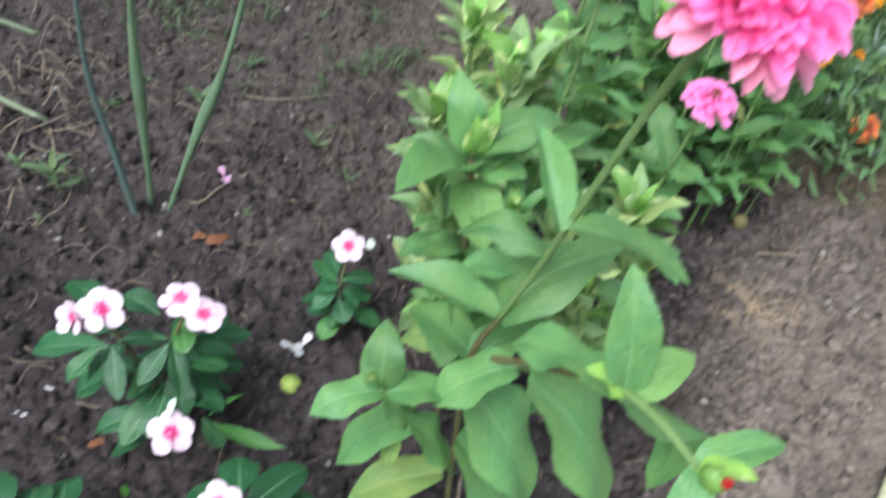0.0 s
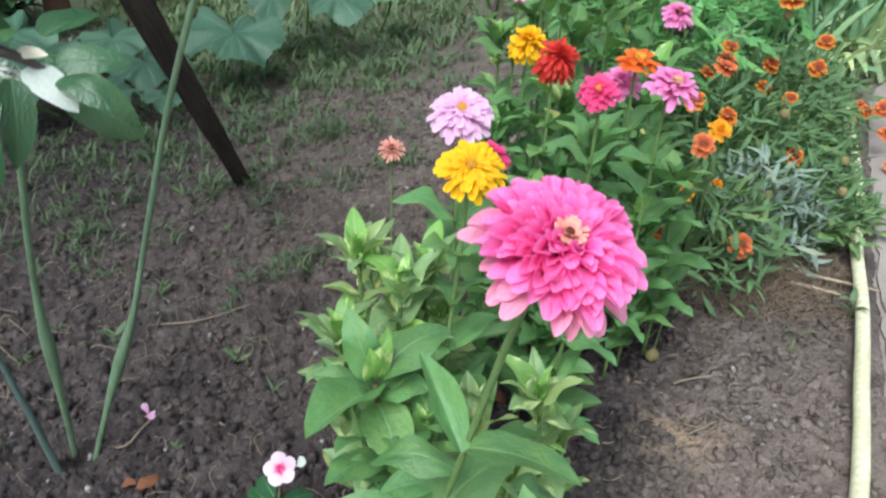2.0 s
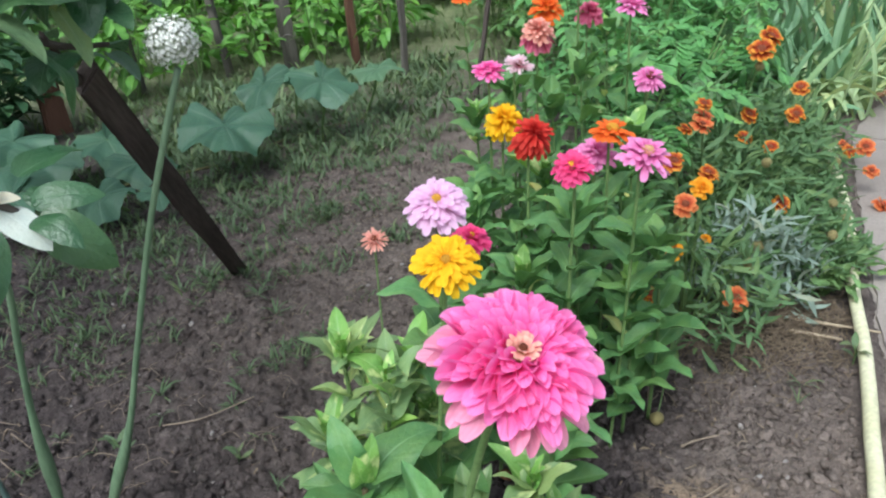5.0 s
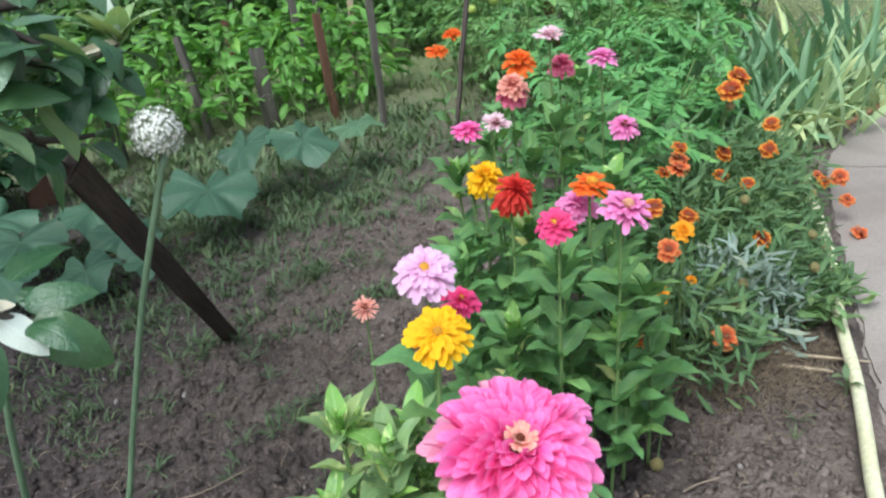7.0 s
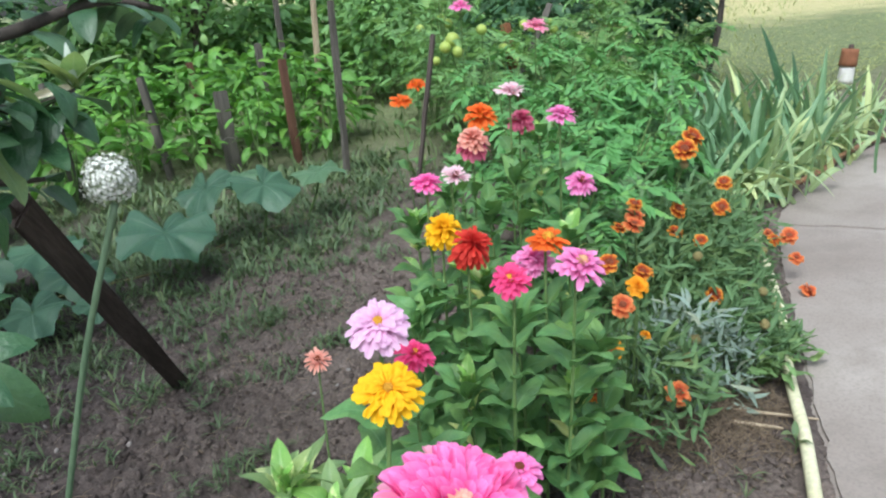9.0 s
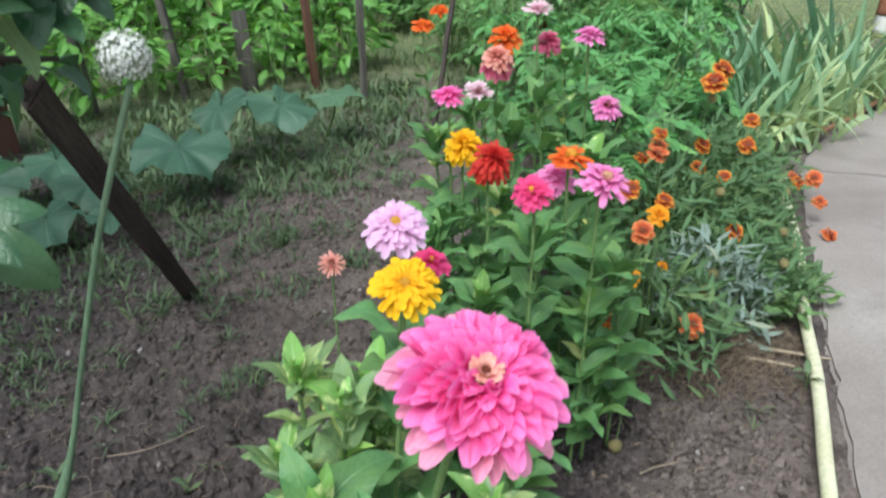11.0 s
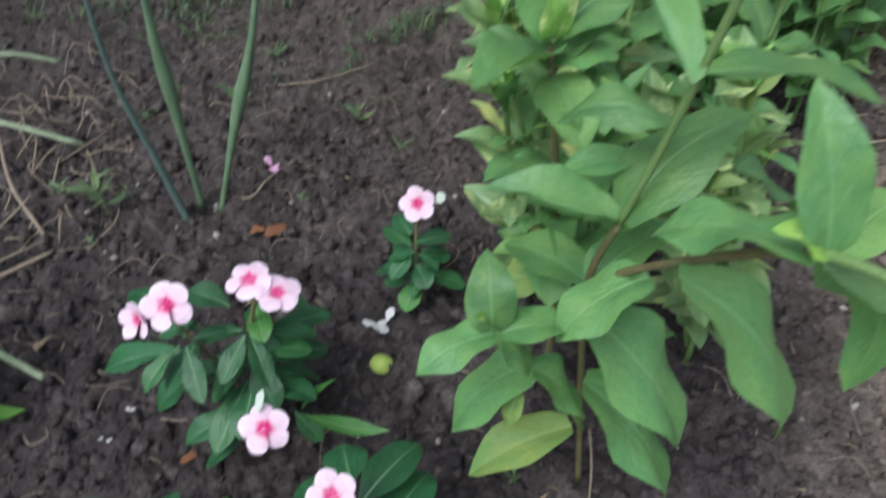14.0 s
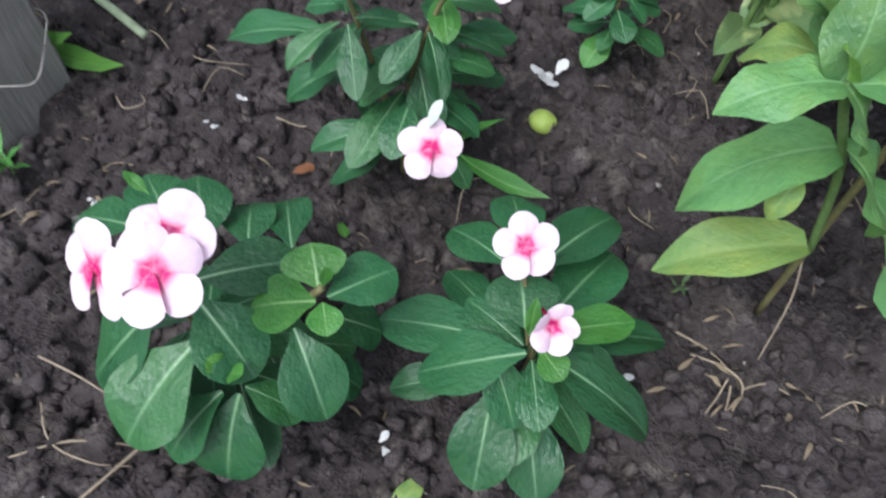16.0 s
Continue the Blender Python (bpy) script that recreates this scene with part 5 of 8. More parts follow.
def vinca_back():
    p = vinca((-0.235, 0.515, 0.0), "vinca with dark leaves and several crimson-eyed white-pink flowers")
    vl = p.leaf
    p.stem([(-0.235, 0.515, 0.0), (-0.235, 0.525, 0.09), (-0.215, 0.525, 0.180), (-0.196, 0.516, 0.228)], 0.003, 0.0018)
    p.stem([(-0.236, 0.516, 0.03), (-0.262, 0.528, 0.11), (-0.285, 0.510, 0.222)], 0.0028, 0.0016)
    p.stem([(-0.230, 0.512, 0.04), (-0.215, 0.480, 0.09), (-0.202, 0.436, 0.130)], 0.0024, 0.0016)
    vl((-0.290, 0.535, 0.130), (-0.398, 0.556, 0.090), 0.032)
    vl((-0.273, 0.523, 0.120), (-0.334, 0.507, 0.080), 0.034)
    vl((-0.225, 0.521, 0.150), (-0.267, 0.487, 0.110), 0.031)
    vl((-0.214, 0.527, 0.160), (-0.198, 0.507, 0.140), 0.024)
    vl((-0.218, 0.544, 0.140), (-0.152, 0.582, 0.120), 0.027)
    vl((-0.214, 0.525, 0.120), (-0.156, 0.551, 0.100), 0.029)
    vl((-0.232, 0.497, 0.080), (-0.310, 0.482, 0.050), 0.028)
    vl((-0.241, 0.484, 0.070), (-0.288, 0.459, 0.040), 0.027)
    vl((-0.225, 0.518, 0.130), (-0.207, 0.484, 0.090), 0.032)
    vl((-0.197, 0.503, 0.060), (-0.172, 0.484, 0.030), 0.023)
    vl((-0.315, 0.590, 0.140), (-0.375, 0.635, 0.130), 0.035)
    vl((-0.243, 0.556, 0.170), (-0.285, 0.574, 0.180), 0.031)
    vl((-0.217, 0.551, 0.170), (-0.168, 0.560, 0.160), 0.029)
    vl((-0.275, 0.548, 0.150), (-0.328, 0.566, 0.130), 0.028)
    vl((-0.235, 0.509, 0.120), (-0.272, 0.547, 0.110), 0.029)
    vl((-0.215, 0.547, 0.180), (-0.203, 0.505, 0.170), 0.025, VINCA_YOUNG)
    vl((-0.215, 0.520, 0.060), (-0.190, 0.560, 0.070), 0.026)
    vl((-0.240, 0.510, 0.050), (-0.280, 0.540, 0.060), 0.026)
    vl((-0.250, 0.530, 0.100), (-0.330, 0.545, 0.070), 0.034)
    vl((-0.225, 0.520, 0.100), (-0.170, 0.500, 0.080), 0.032)
    vl((-0.240, 0.510, 0.095), (-0.270, 0.455, 0.070), 0.034)
    vl((-0.270, 0.530, 0.160), (-0.300, 0.480, 0.140), 0.029)
    vl((-0.215, 0.515, 0.150), (-0.165, 0.520, 0.135), 0.029)
    vl((-0.232, 0.520, 0.110), (-0.225, 0.580, 0.110), 0.034)
    vl((-0.228, 0.500, 0.110), (-0.235, 0.450, 0.095), 0.032)
    whorl(p, (-0.222, 0.526, 0.165), 5, 0.058, 0.3, 0.25, 1, wide=0.40)
    whorl(p, (-0.235, 0.525, 0.100), 6, 0.068, 0.9, 0.35, 2, wide=0.40)
    whorl(p, (-0.280, 0.515, 0.170), 4, 0.055, 0.5, 0.35, 3, wide=0.40)
    # a curved grass-like leaf at the side
    vl((-0.185, 0.500, 0.055), (-0.100, 0.488, 0.030), 0.019, VINCA_YOUNG, shape="lance")
    vl((-0.190, 0.505, 0.060), (-0.150, 0.525, 0.080), 0.011, VINCA_YOUNG, shape="lance")
    vinca_flower(p, (-0.201, 0.430, 0.140), (0.0, -0.72, 0.69), 0.0225, 0.1, 6, 0.0)
    vinca_flower(p, (-0.203, 0.521, 0.238), (0.02, -0.22, 0.97), 0.0205, 0.5, 7, 0.05)
    vinca_flower(p, (-0.178, 0.508, 0.230), (0.20, -0.28, 0.93), 0.0205, 0.9, 8, 0.05)
    vinca_flower(p, (-0.274, 0.502, 0.236), (0.05, -0.60, 0.80), 0.0215, 0.3, 9, 0.0)
    vinca_flower(p, (-0.300, 0.500, 0.224), (-0.5, -0.75, 0.4), 0.018, 0.3, 10, 0.5)
    vl((-0.205, 0.436, 0.155), (-0.198, 0.448, 0.172), 0.009, APPLE_PALE)


def vinca_small():
    p = vinca((-0.055, 0.695, 0.0), "small young vinca with a single white-pink flower")
    vl = p.leaf
    p.stem([(-0.055, 0.695, 0.0), (-0.060, 0.690, 0.08), (-0.052, 0.704, 0.142)], 0.0022, 0.0014)
    vl((-0.063, 0.686, 0.110), (-0.094, 0.724, 0.110), 0.028)
    vl((-0.058, 0.690, 0.110), (-0.015, 0.709, 0.100), 0.028)
    vl((-0.067, 0.689, 0.080), (-0.110, 0.700, 0.060), 0.031)
    vl((-0.046, 0.687, 0.060), (-0.003, 0.679, 0.040), 0.031)
    vl((-0.058, 0.688, 0.050), (-0.080, 0.655, 0.030), 0.029, VINCA_YOUNG)
    vl((-0.056, 0.689, 0.090), (-0.018, 0.692, 0.080), 0.027)
    vl((-0.062, 0.694, 0.120), (-0.078, 0.728, 0.125), 0.026)
    vl((-0.060, 0.686, 0.080), (-0.048, 0.652, 0.070), 0.027)
    vl((-0.060, 0.686, 0.100), (-0.092, 0.690, 0.090), 0.026)
    whorl(p, (-0.058, 0.692, 0.095), 5, 0.042, 0.2, 0.2, 7)
    whorl(p, (-0.058, 0.692, 0.060), 5, 0.046, 0.8, 0.3, 8)
    vinca_flower(p, (-0.050, 0.706, 0.156), (-0.05, -0.60, 0.80), 0.0205, 0.2, 11, 0.0)
    vl((-0.030, 0.712, 0.150), (-0.018, 0.716, 0.158), 0.018, APPLE_PALE)


vinca_right()
vinca_left()
vinca_back()
vinca_small()


# ---- onions gone to seed ----
def onion():
    root = thing("onion", (-0.375, 0.935, 0.0), "seeding onion with tall green stalks and round white heads", "onion")

    def swollen(a, b):
        return lambda t: a + (b - a) * t + 0.0050 * math.exp(-((t - 0.27) / 0.10) ** 2)

    for points, r, mat in (
        ([(-0.357, 0.936, -0.01), (-0.297, 0.935, 0.141), (-0.244, 0.930, 0.264), (-0.200, 0.920, 0.395), (-0.133, 0.890, 0.586), (-0.061, 0.870, 0.760)], swollen(0.0043, 0.0038), ONION_STALK),
        ([(-0.387, 0.946, -0.01), (-0.371, 0.935, 0.168), (-0.357, 0.920, 0.305), (-0.334, 0.900, 0.426), (-0.311, 0.880, 0.524), (-0.300, 0.850, 0.600)], swollen(0.0048, 0.0042), ONION_STALK),
        ([(-0.397, 0.905, -0.01), (-0.406, 0.895, 0.139), (-0.412, 0.885, 0.248), (-0.400, 0.870, 0.356), (-0.385, 0.860, 0.440)], lambda t: 0.0062 * (1 - 0.75 * t), ONION_BLUE),
    ):
        me, m = tube("stalk", points, r, mat, 10, 8)
        part("stalk", me, root, m)
    for centre, r, seed in (((-0.061, 0.868, 0.787), 0.0275, 1), ((-0.297, 0.845, 0.628), 0.028, 2)):
        rr = random.Random(seed)
        c = Vector(centre)
        core = part("flower_head", lump("flower_head", ALLIUM_CORE, 2, 0.05, seed), root, Matrix.Translation(c) @ Matrix.Scale(r * 0.60, 4), "round head of tiny white florets")
        florets, stalks = [], []
        for k in range(420):
            z = 1 - 1.8 * ((k + 0.5) / 420) ** 1.15
            a = k * 2.39996
            d = Vector((math.sqrt(max(0, 1 - z * z)) * math.cos(a), math.sqrt(max(0, 1 - z * z)) * math.sin(a), z))
            d = (d + Vector((rr.gauss(0, 0.06), rr.gauss(0, 0.06), rr.gauss(0, 0.06)))).normalized()
            q = c + d * r * rr.uniform(0.76, 1.10)
            stalks.append([c + d * r * 0.3, q])
            for j in range(6):
                b = Matrix.Translation(q) @ around(d) @ Matrix.Rotation(j * 1.047 + k, 4, "Z") @ Matrix.Rotation(rr.uniform(-0.2, 0.2), 4, "X")
                florets.append(frame_m(b @ Vector((0, 0, 0)), b @ Vector((0, 0.0029, rr.uniform(0.0002, 0.0012))), 0.0020, d))
        part("floret", joined("florets", "small", florets, ALLIUM), core, Matrix.Identity(4))
        part("floret_stalk", tubes("floret_stalks", stalks, (0.0005, 0.0005), ALLIUM_CORE, 3, 1), core, Matrix.Identity(4))


onion()

# ---- the second group of zinnias ----
zinnia((0.400, 1.290, 0.0), (0.421, 1.273, 0.535), (0.0, -0.45, 0.89), 0.038, YELLOW, "deep yellow globe zinnia on a straight stem", count=6, rings=7, low=-30, high=64, width=0.26, seed=31, separate=True)
zinnia((0.390, 1.110, 0.0), (0.430, 1.128, 0.548), (0.1, -0.55, 0.83), 0.041, RED, "scarlet zinnia with long shaggy petals", count=6, rings=6, low=-42, high=60, width=0.22, seed=32)
zinnia((0.410, 0.955, 0.0), (0.417, 0.931, 0.556), (-0.35, -0.55, 0.76), 0.029, HOT_PINK, "hot pink zinnia with a yellow centre", count=6, rings=5, seed=33, disc=CONE_YELLOW, disc_r=0.26)
zinnia((0.535, 1.110, 0.0), (0.548, 1.091, 0.546), (0.05, -0.25, 0.97), 0.034, ORANGE, "flat orange-red zinnia with a yellow centre", count=6, rings=3, low=-4, high=24, seed=34, disc=CONE_YELLOW, disc_r=0.32)
zinnia((0.535, 1.165, 0.0), (0.540, 1.135, 0.498), (-0.1, -0.45, 0.88), 0.036, ORCHID, "soft orchid-pink zinnia behind an orange one", count=5, rings=5, seed=35)
zinnia((0.500, 0.965, 0.0), (0.535, 0.938, 0.558), (0.10, -0.38, 0.92), 0.039, ORCHID, "orchid-pink zinnia with an orange centre", count=6, rings=4, low=-8, high=38, seed=36, disc=CONE_PEACH, disc_r=0.26)
zinnia((0.400, 1.330, 0.0), (0.401, 1.292, 0.620), (0.0, -0.25, 0.97), 0.030, PINK, "rose-pink zinnia on a long stem", count=5, rings=4, low=-6, high=40, seed=37)
zinnia((0.480, 1.390, 0.0), (0.478, 1.361, 0.604), (0.2, -0.35, 0.92), 0.030, BLUSH, "blush-white zinnia with loose upright petals", count=5, rings=3, low=10, high=55, width=0.22, seed=38, disc=CONE_BROWN, disc_r=0.25)
zinnia((0.780, 1.475, 0.0), (0.786, 1.441, 0.527), (0.0, -0.5, 0.86), 0.033, ORCHID, "orchid-pink zinnia with a dark red centre", count=6, rings=4, seed=39, disc=CONE_BROWN, disc_r=0.30)
zinnia((0.600, 1.660, 0.0), (0.606, 1.626, 0.618), (0.0, -0.30, 0.95), 0.045, SALMON, "full salmon-pink zinnia fading to rose below", count=5, rings=6, low=-42, high=60, seed=40, outer=ROSE)
zinnia((0.745, 2.020, 0.0), (0.752, 1.994, 0.604), (0.0, -0.35, 0.94), 0.048, ORANGE, "large burnt-orange zinnia with ragged petals", count=5, rings=4, low=-18, high=50, width=0.36, seed=41)
zinnia((0.760, 1.760, 0.0), (0.771, 1.730, 0.625), (0.1, -0.40, 0.92), 0.036, ROSE, "dark rose zinnia with tight petals", count=5, rings=6, low=-30, high=60, seed=42)
zinnia((0.790, 1.590, 0.0), (0.796, 1.559, 0.658), (0.0, -0.25, 0.97), 0.034, ORCHID, "orchid-pink zinnia held flat on a tall stem", count=4, rings=4, low=-4, high=40, seed=43)
zinnia((0.715, 1.700, 0.0), (0.720, 1.674, 0.705), (0.0, -0.15, 0.99), 0.036, BLUSH, "pale pink zinnia opening as a shallow cup", count=5, rings=3, low=12, high=40, seed=44)
zinnia((1.390, 3.120, 0.0), (1.400, 3.093, 0.750), (0.0, -0.2, 0.98), 0.055, PINK_OLD, "coral-pink zinnia on a very tall stem", count=4, rings=3, low=-6, high=25, seed=45)
zinnia((1.130, 3.330, 0.0), (1.138, 3.303, 0.850), (0.0, -0.2, 0.98), 0.050, PINK_MID, "magenta-pink zinnia on a very tall stem", count=5, rings=3, low=-6, high=25, seed=48)
zinnia((0.800, 3.130, 0.0), (0.784, 3.115, 0.500), (0.0, -0.2, 0.98), 0.048, ORANGE, "orange-red zinnia standing alone at the bed's end", count=3, rings=3, low=-6, high=25, seed=46)
zinnia((0.960, 3.520, 0.0), (0.961, 3.515, 0.505), (0.0, -0.2, 0.98), 0.050, ORANGE, "orange-red zinnia standing alone at the bed's end", count=3, rings=3, low=-6, high=25, seed=47)
for k, (fx, fy, hz) in enumerate(((0.36, 1.00, 0.36), (0.47, 1.06, 0.42), (0.33, 1.18, 0.40), (0.47, 1.20, 0.44), (0.60, 1.02, 0.36), (0.62, 1.22, 0.42), (0.40, 1.42, 0.50), (0.56, 1.42, 0.50), (0.66, 1.52, 0.54), (0.70, 1.35, 0.44), (0.52, 1.58, 0.50), (0.62, 1.80, 0.50), (0.86, 1.85, 0.55), (0.72, 2.15, 0.50), (0.92, 2.10, 0.55), (0.30, 0.96, 0.28), (0.34, 0.87, 0.20), (0.41, 1.02, 0.30), (0.54, 1.00, 0.30), (0.29, 1.06, 0.30), (0.44, 1.12, 0.34), (0.58, 1.12, 0.34), (0.36, 1.24, 0.40))):
    p = Plant("zinnia", (fx, fy, 0.0), "leafy green zinnia plant between the flowering ones, not in bloom", "zinnia", "zinnias in the border", ZINNIA_LEAF)
    leafy_shoot(p, (fx, fy, 0.0), (fx, fy - 0.005, hz), 7, 0.100, k * 0.7, k % 3 == 0, 0.56)


# ---- gaillardias and marigolds sprawling beside the path ----
def gaillardia(at, label, flowers, spread, leaves, height, leaf_mat, length=0.06, seeds=(), category="gaillardia", width=0.18):
    p = Plant("gaillardia", (*at, 0.0), label, category, "gaillardias beside the path", leaf_mat)
    r = random.Random(int(at[0] * 1000))
    foot = Vector((*at, 0.0))
    ms = []
    for k in range(int(leaves * 1.35)):
        a, q = r.uniform(0, 6.283), math.sqrt(r.random())
        h = height * (1 - 0.55 * q * q) * r.uniform(0.15, 1.05)
        b = foot + Vector((spread[0] * q * math.cos(a), spread[1] * q * math.sin(a), max(0.012, h)))
        d = Vector((0.5 * math.cos(a) + r.uniform(-1.2, 1.2), 0.5 * math.sin(a) + r.uniform(-1.2, 1.2), r.uniform(-0.6, 1.3))).normalized()
        g = length * r.uniform(0.6, 1.35)
        t = b + d * g
        t.z = max(t.z, 0.012)
        ms.append(Matrix.Translation(-foot) @ frame_m(b, t, g * width * r.uniform(0.8, 1.3), roll=r.uniform(-0.5, 0.5)))
    stuff(part("foliage", joined("foliage", "lance", ms, leaf_mat), p.root, Matrix.Translation(foot)))
    lines = []
    for k in range(max(12, leaves // 16)):
        a, q = r.uniform(0, 6.283), r.uniform(0.5, 1.15)
        e = Vector((spread[0] * q * math.cos(a), spread[1] * q * math.sin(a), height * (1 - 0.5 * q * q) * r.uniform(0.6, 1.1)))
        lines.append([Vector((r.uniform(-0.03, 0.03), r.uniform(-0.03, 0.03), 0.0)), e * 0.5 + Vector((0, 0, height * 0.25)), e])
    stuff(part("branchwork", tubes("branchwork", lines, (0.0022, 0.0014), STEM, 4, 4), p.root, Matrix.Translation(foot)))
    for i, (x, y, z, rad, kind) in enumerate(flowers):
        top = Vector((x, y, z))
        n = Vector((r.uniform(-0.3, 0.3), -0.45 + r.uniform(-0.3, 0.3), 0.8)).normalized()
        mid = foot.lerp(top, 0.6) + Vector((0, 0, 0.05))
        p.stem([foot + Vector((0, 0, 0.01)), mid, top - n * 0.004], 0.0016, 0.0013, 5)
        if kind == "marigold":
            zinnia_head(p.root, top, n, rad, MARIGOLD, 4, 11, 7, -10, 65, rad * 0.5, 0.6, i, True)
        else:
            gaillardia_flower(p, top, n, rad, GAIL_ORANGE if kind == "orange" else GAIL, i + int(at[0] * 100), -4 if kind == "droop" else 8)
    for x, y, z in seeds:
        top = Vector((x, y, z))
        p.stem([foot + Vector((0, 0, 0.01)), foot.lerp(top, 0.6) + Vector((0, 0, 0.04)), top], 0.0015, 0.0012, 5)
        part("seed_head", lump("seed_head", SEEDHEAD, 2, 0.25, i), p.root, Matrix.Translation(top) @ Matrix.Scale(0.0125, 4), "round greenish-brown seed head")
    return p


gaillardia((0.800, 1.260), "sprawling rust and orange flowered plant with grey-green leaves", [(0.726, 1.191, 0.252, 0.021, "marigold"), (0.797, 1.227, 0.357, 0.022, "marigold"), (0.820, 1.250, 0.372, 0.019, "rust"), (0.642, 1.125, 0.205, 0.021, "rust"), (0.628, 1.110, 0.165, 0.016, "marigold"), (0.710, 1.134, 0.368, 0.021, "orange"), (0.846, 1.277, 0.215, 0.012, "marigold"), (0.710, 1.185, 0.245, 0.012, "orange"), (0.735, 1.230, 0.415, 0.021, "droop")], (0.18, 0.16), 420, 0.26, GREY_LEAF, 0.055, [(0.604, 0.993, 0.020), (0.900, 1.200, 0.18)])
gaillardia((0.980, 1.340), "low clump of silvery grey felted leaves", [(0.859, 1.174, 0.123, 0.026, "orange")], (0.17, 0.13), 420, 0.22, SILVER_LEAF, 0.055, [(0.971, 1.281, 0.17)], "silver plant", 0.17)
gaillardia((1.120, 1.440), "sprawling rust-red gaillardia hanging over the hose", [(1.145, 1.458, 0.172, 0.023, "rust"), (1.20, 1.60, 0.26, 0.019, "rust")], (0.22, 0.17), 620, 0.17, GREY_LEAF, 0.055, [(1.348, 1.531, 0.11), (1.378, 1.512, 0.07), (1.20, 1.34, 0.13)])
gaillardia((1.030, 1.620), "sprawling gaillardia with rust-red yellow-tipped flowers", [(1.182, 1.689, 0.262, 0.021, "rust"), (1.219, 1.734, 0.306, 0.023, "rust"), (0.923, 1.532, 0.365, 0.017, "rust"), (0.910, 1.387, 0.305, 0.018, "rust"), (0.900, 1.420, 0.41, 0.023, "orange"), (0.950, 1.500, 0.40, 0.023, "orange"), (0.93, 1.47, 0.44, 0.018, "droop")], (0.28, 0.26), 700, 0.30, GREY_LEAF, 0.06, [(1.144, 1.531, 0.25)])
gaillardia((1.310, 1.740), "sprawling gaillardia with orange flowers spilling onto the path", [(1.383, 1.766, 0.276, 0.026, "rust"), (1.418, 1.807, 0.335, 0.023, "rust"), (1.620, 1.763, 0.149, 0.026, "orange"), (1.638, 1.745, 0.08, 0.021, "orange"), (1.60, 1.80, 0.13, 0.019, "droop"), (1.640, 1.877, 0.12, 0.018, "orange")], (0.19, 0.22), 620, 0.20, GREY_LEAF, 0.05, [(1.527, 1.757, 0.12)])
gaillardia((1.250, 1.900), "taller gaillardia with a pair of orange-red yellow-tipped flowers", [(1.230, 1.728, 0.476, 0.032, "rust"), (1.275, 1.760, 0.498, 0.030, "rust")], (0.30, 0.26), 620, 0.34, GREY_LEAF, 0.065, [(1.235, 1.735, 0.43)])
gaillardia((1.58, 2.12), "low gaillardia leaves at the bend of the path", [], (0.20, 0.26), 520, 0.22, GREY_LEAF, 0.065)


# ---- feathery plants, iris, and strap leaves ----
def feathery(at, height, spread, count, label, mat, name="tomato_plant", category="tomato plant", leaf=0.068):
    """Leaves made of pairs of narrow leaflets on arching stalks."""
    r = random.Random(int(at[0] * 977 + at[1] * 131))
    p = Plant(name, (*at, 0.0), label, category, "", mat)
    foot = Vector((*at, 0.0))
    stalks, ms = [], []
    tops = []
    for s in range(5):
        a = r.uniform(0, 6.283)
        e = Vector((math.cos(a) * spread * 0.45, math.sin(a) * spread * 0.45, height * r.uniform(0.75, 1.0)))
        tops.append(e)
        part("stem", *(lambda t: (t[0], p.root, t[1]))(tube("stem", [foot, foot + e * 0.5 + Vector((0, 0, 0.03)), foot + e], (0.005, 0.0028), STEM, 6)))
    for k in range(count):
        e = tops[k % len(tops)]
        t = r.uniform(0.2, 1.0)
        b = e * t
        a = r.uniform(0, 6.283)
        d = Vector((math.cos(a), math.sin(a), r.uniform(0.0, 0.6)))
        g = spread * r.uniform(0.45, 0.75)
        m, q = b + d * g * 0.6 + Vector((0, 0, 0.02)), b + d * g + Vector((0, 0, -0.04))
        stalks.append([b, m, q])
        line = smooth_line([b, m, q], 5)
        for j in range(2, len(line)):
            side = (line[j] - line[j - 1]).cross(Vector((0, 0, 1))).normalized()
            fwd = (line[j] - line[j - 1]).normalized()
            for sg in (-1, 1):
                l = leaf * r.uniform(0.7, 1.2)
                ms.append(frame_m(line[j], line[j] + side * sg * l * 0.8 + fwd * l * 0.5 + Vector((0, 0, r.uniform(-0.02, 0.01))), l * 0.32))
        ms.append(frame_m(line[-1], line[-1] + (line[-1] - line[-2]).normalized() * leaf * 1.2, leaf * 0.4))
    stuff(part("foliage", joined("foliage", "lance", ms, mat), p.root, Matrix.Translation(foot)))
    stuff(part("stalkwork", tubes("stalkwork", stalks, (0.0018, 0.001), STEM, 4, 3), p.root, Matrix.Translation(foot)))
    return p


for fx, fy, fh in ((1.05, 2.35, 0.52), (1.35, 2.35, 0.46), (1.62, 2.55, 0.44), (1.15, 2.75, 0.56), (1.45, 2.85, 0.54), (1.75, 2.95, 0.48), (0.98, 1.95, 0.46), (1.30, 3.25, 0.62), (1.65, 3.35, 0.58), (2.0, 3.3, 0.50), (2.35, 3.75, 0.55), (2.0, 3.9, 0.66), (2.7, 4.1, 0.52)):
    feathery((fx, fy), fh, 0.30, 26, "bushy plant with finely divided mid-green leaves", FEATHER_LEAF, "feathery_plant", "bushy plant")


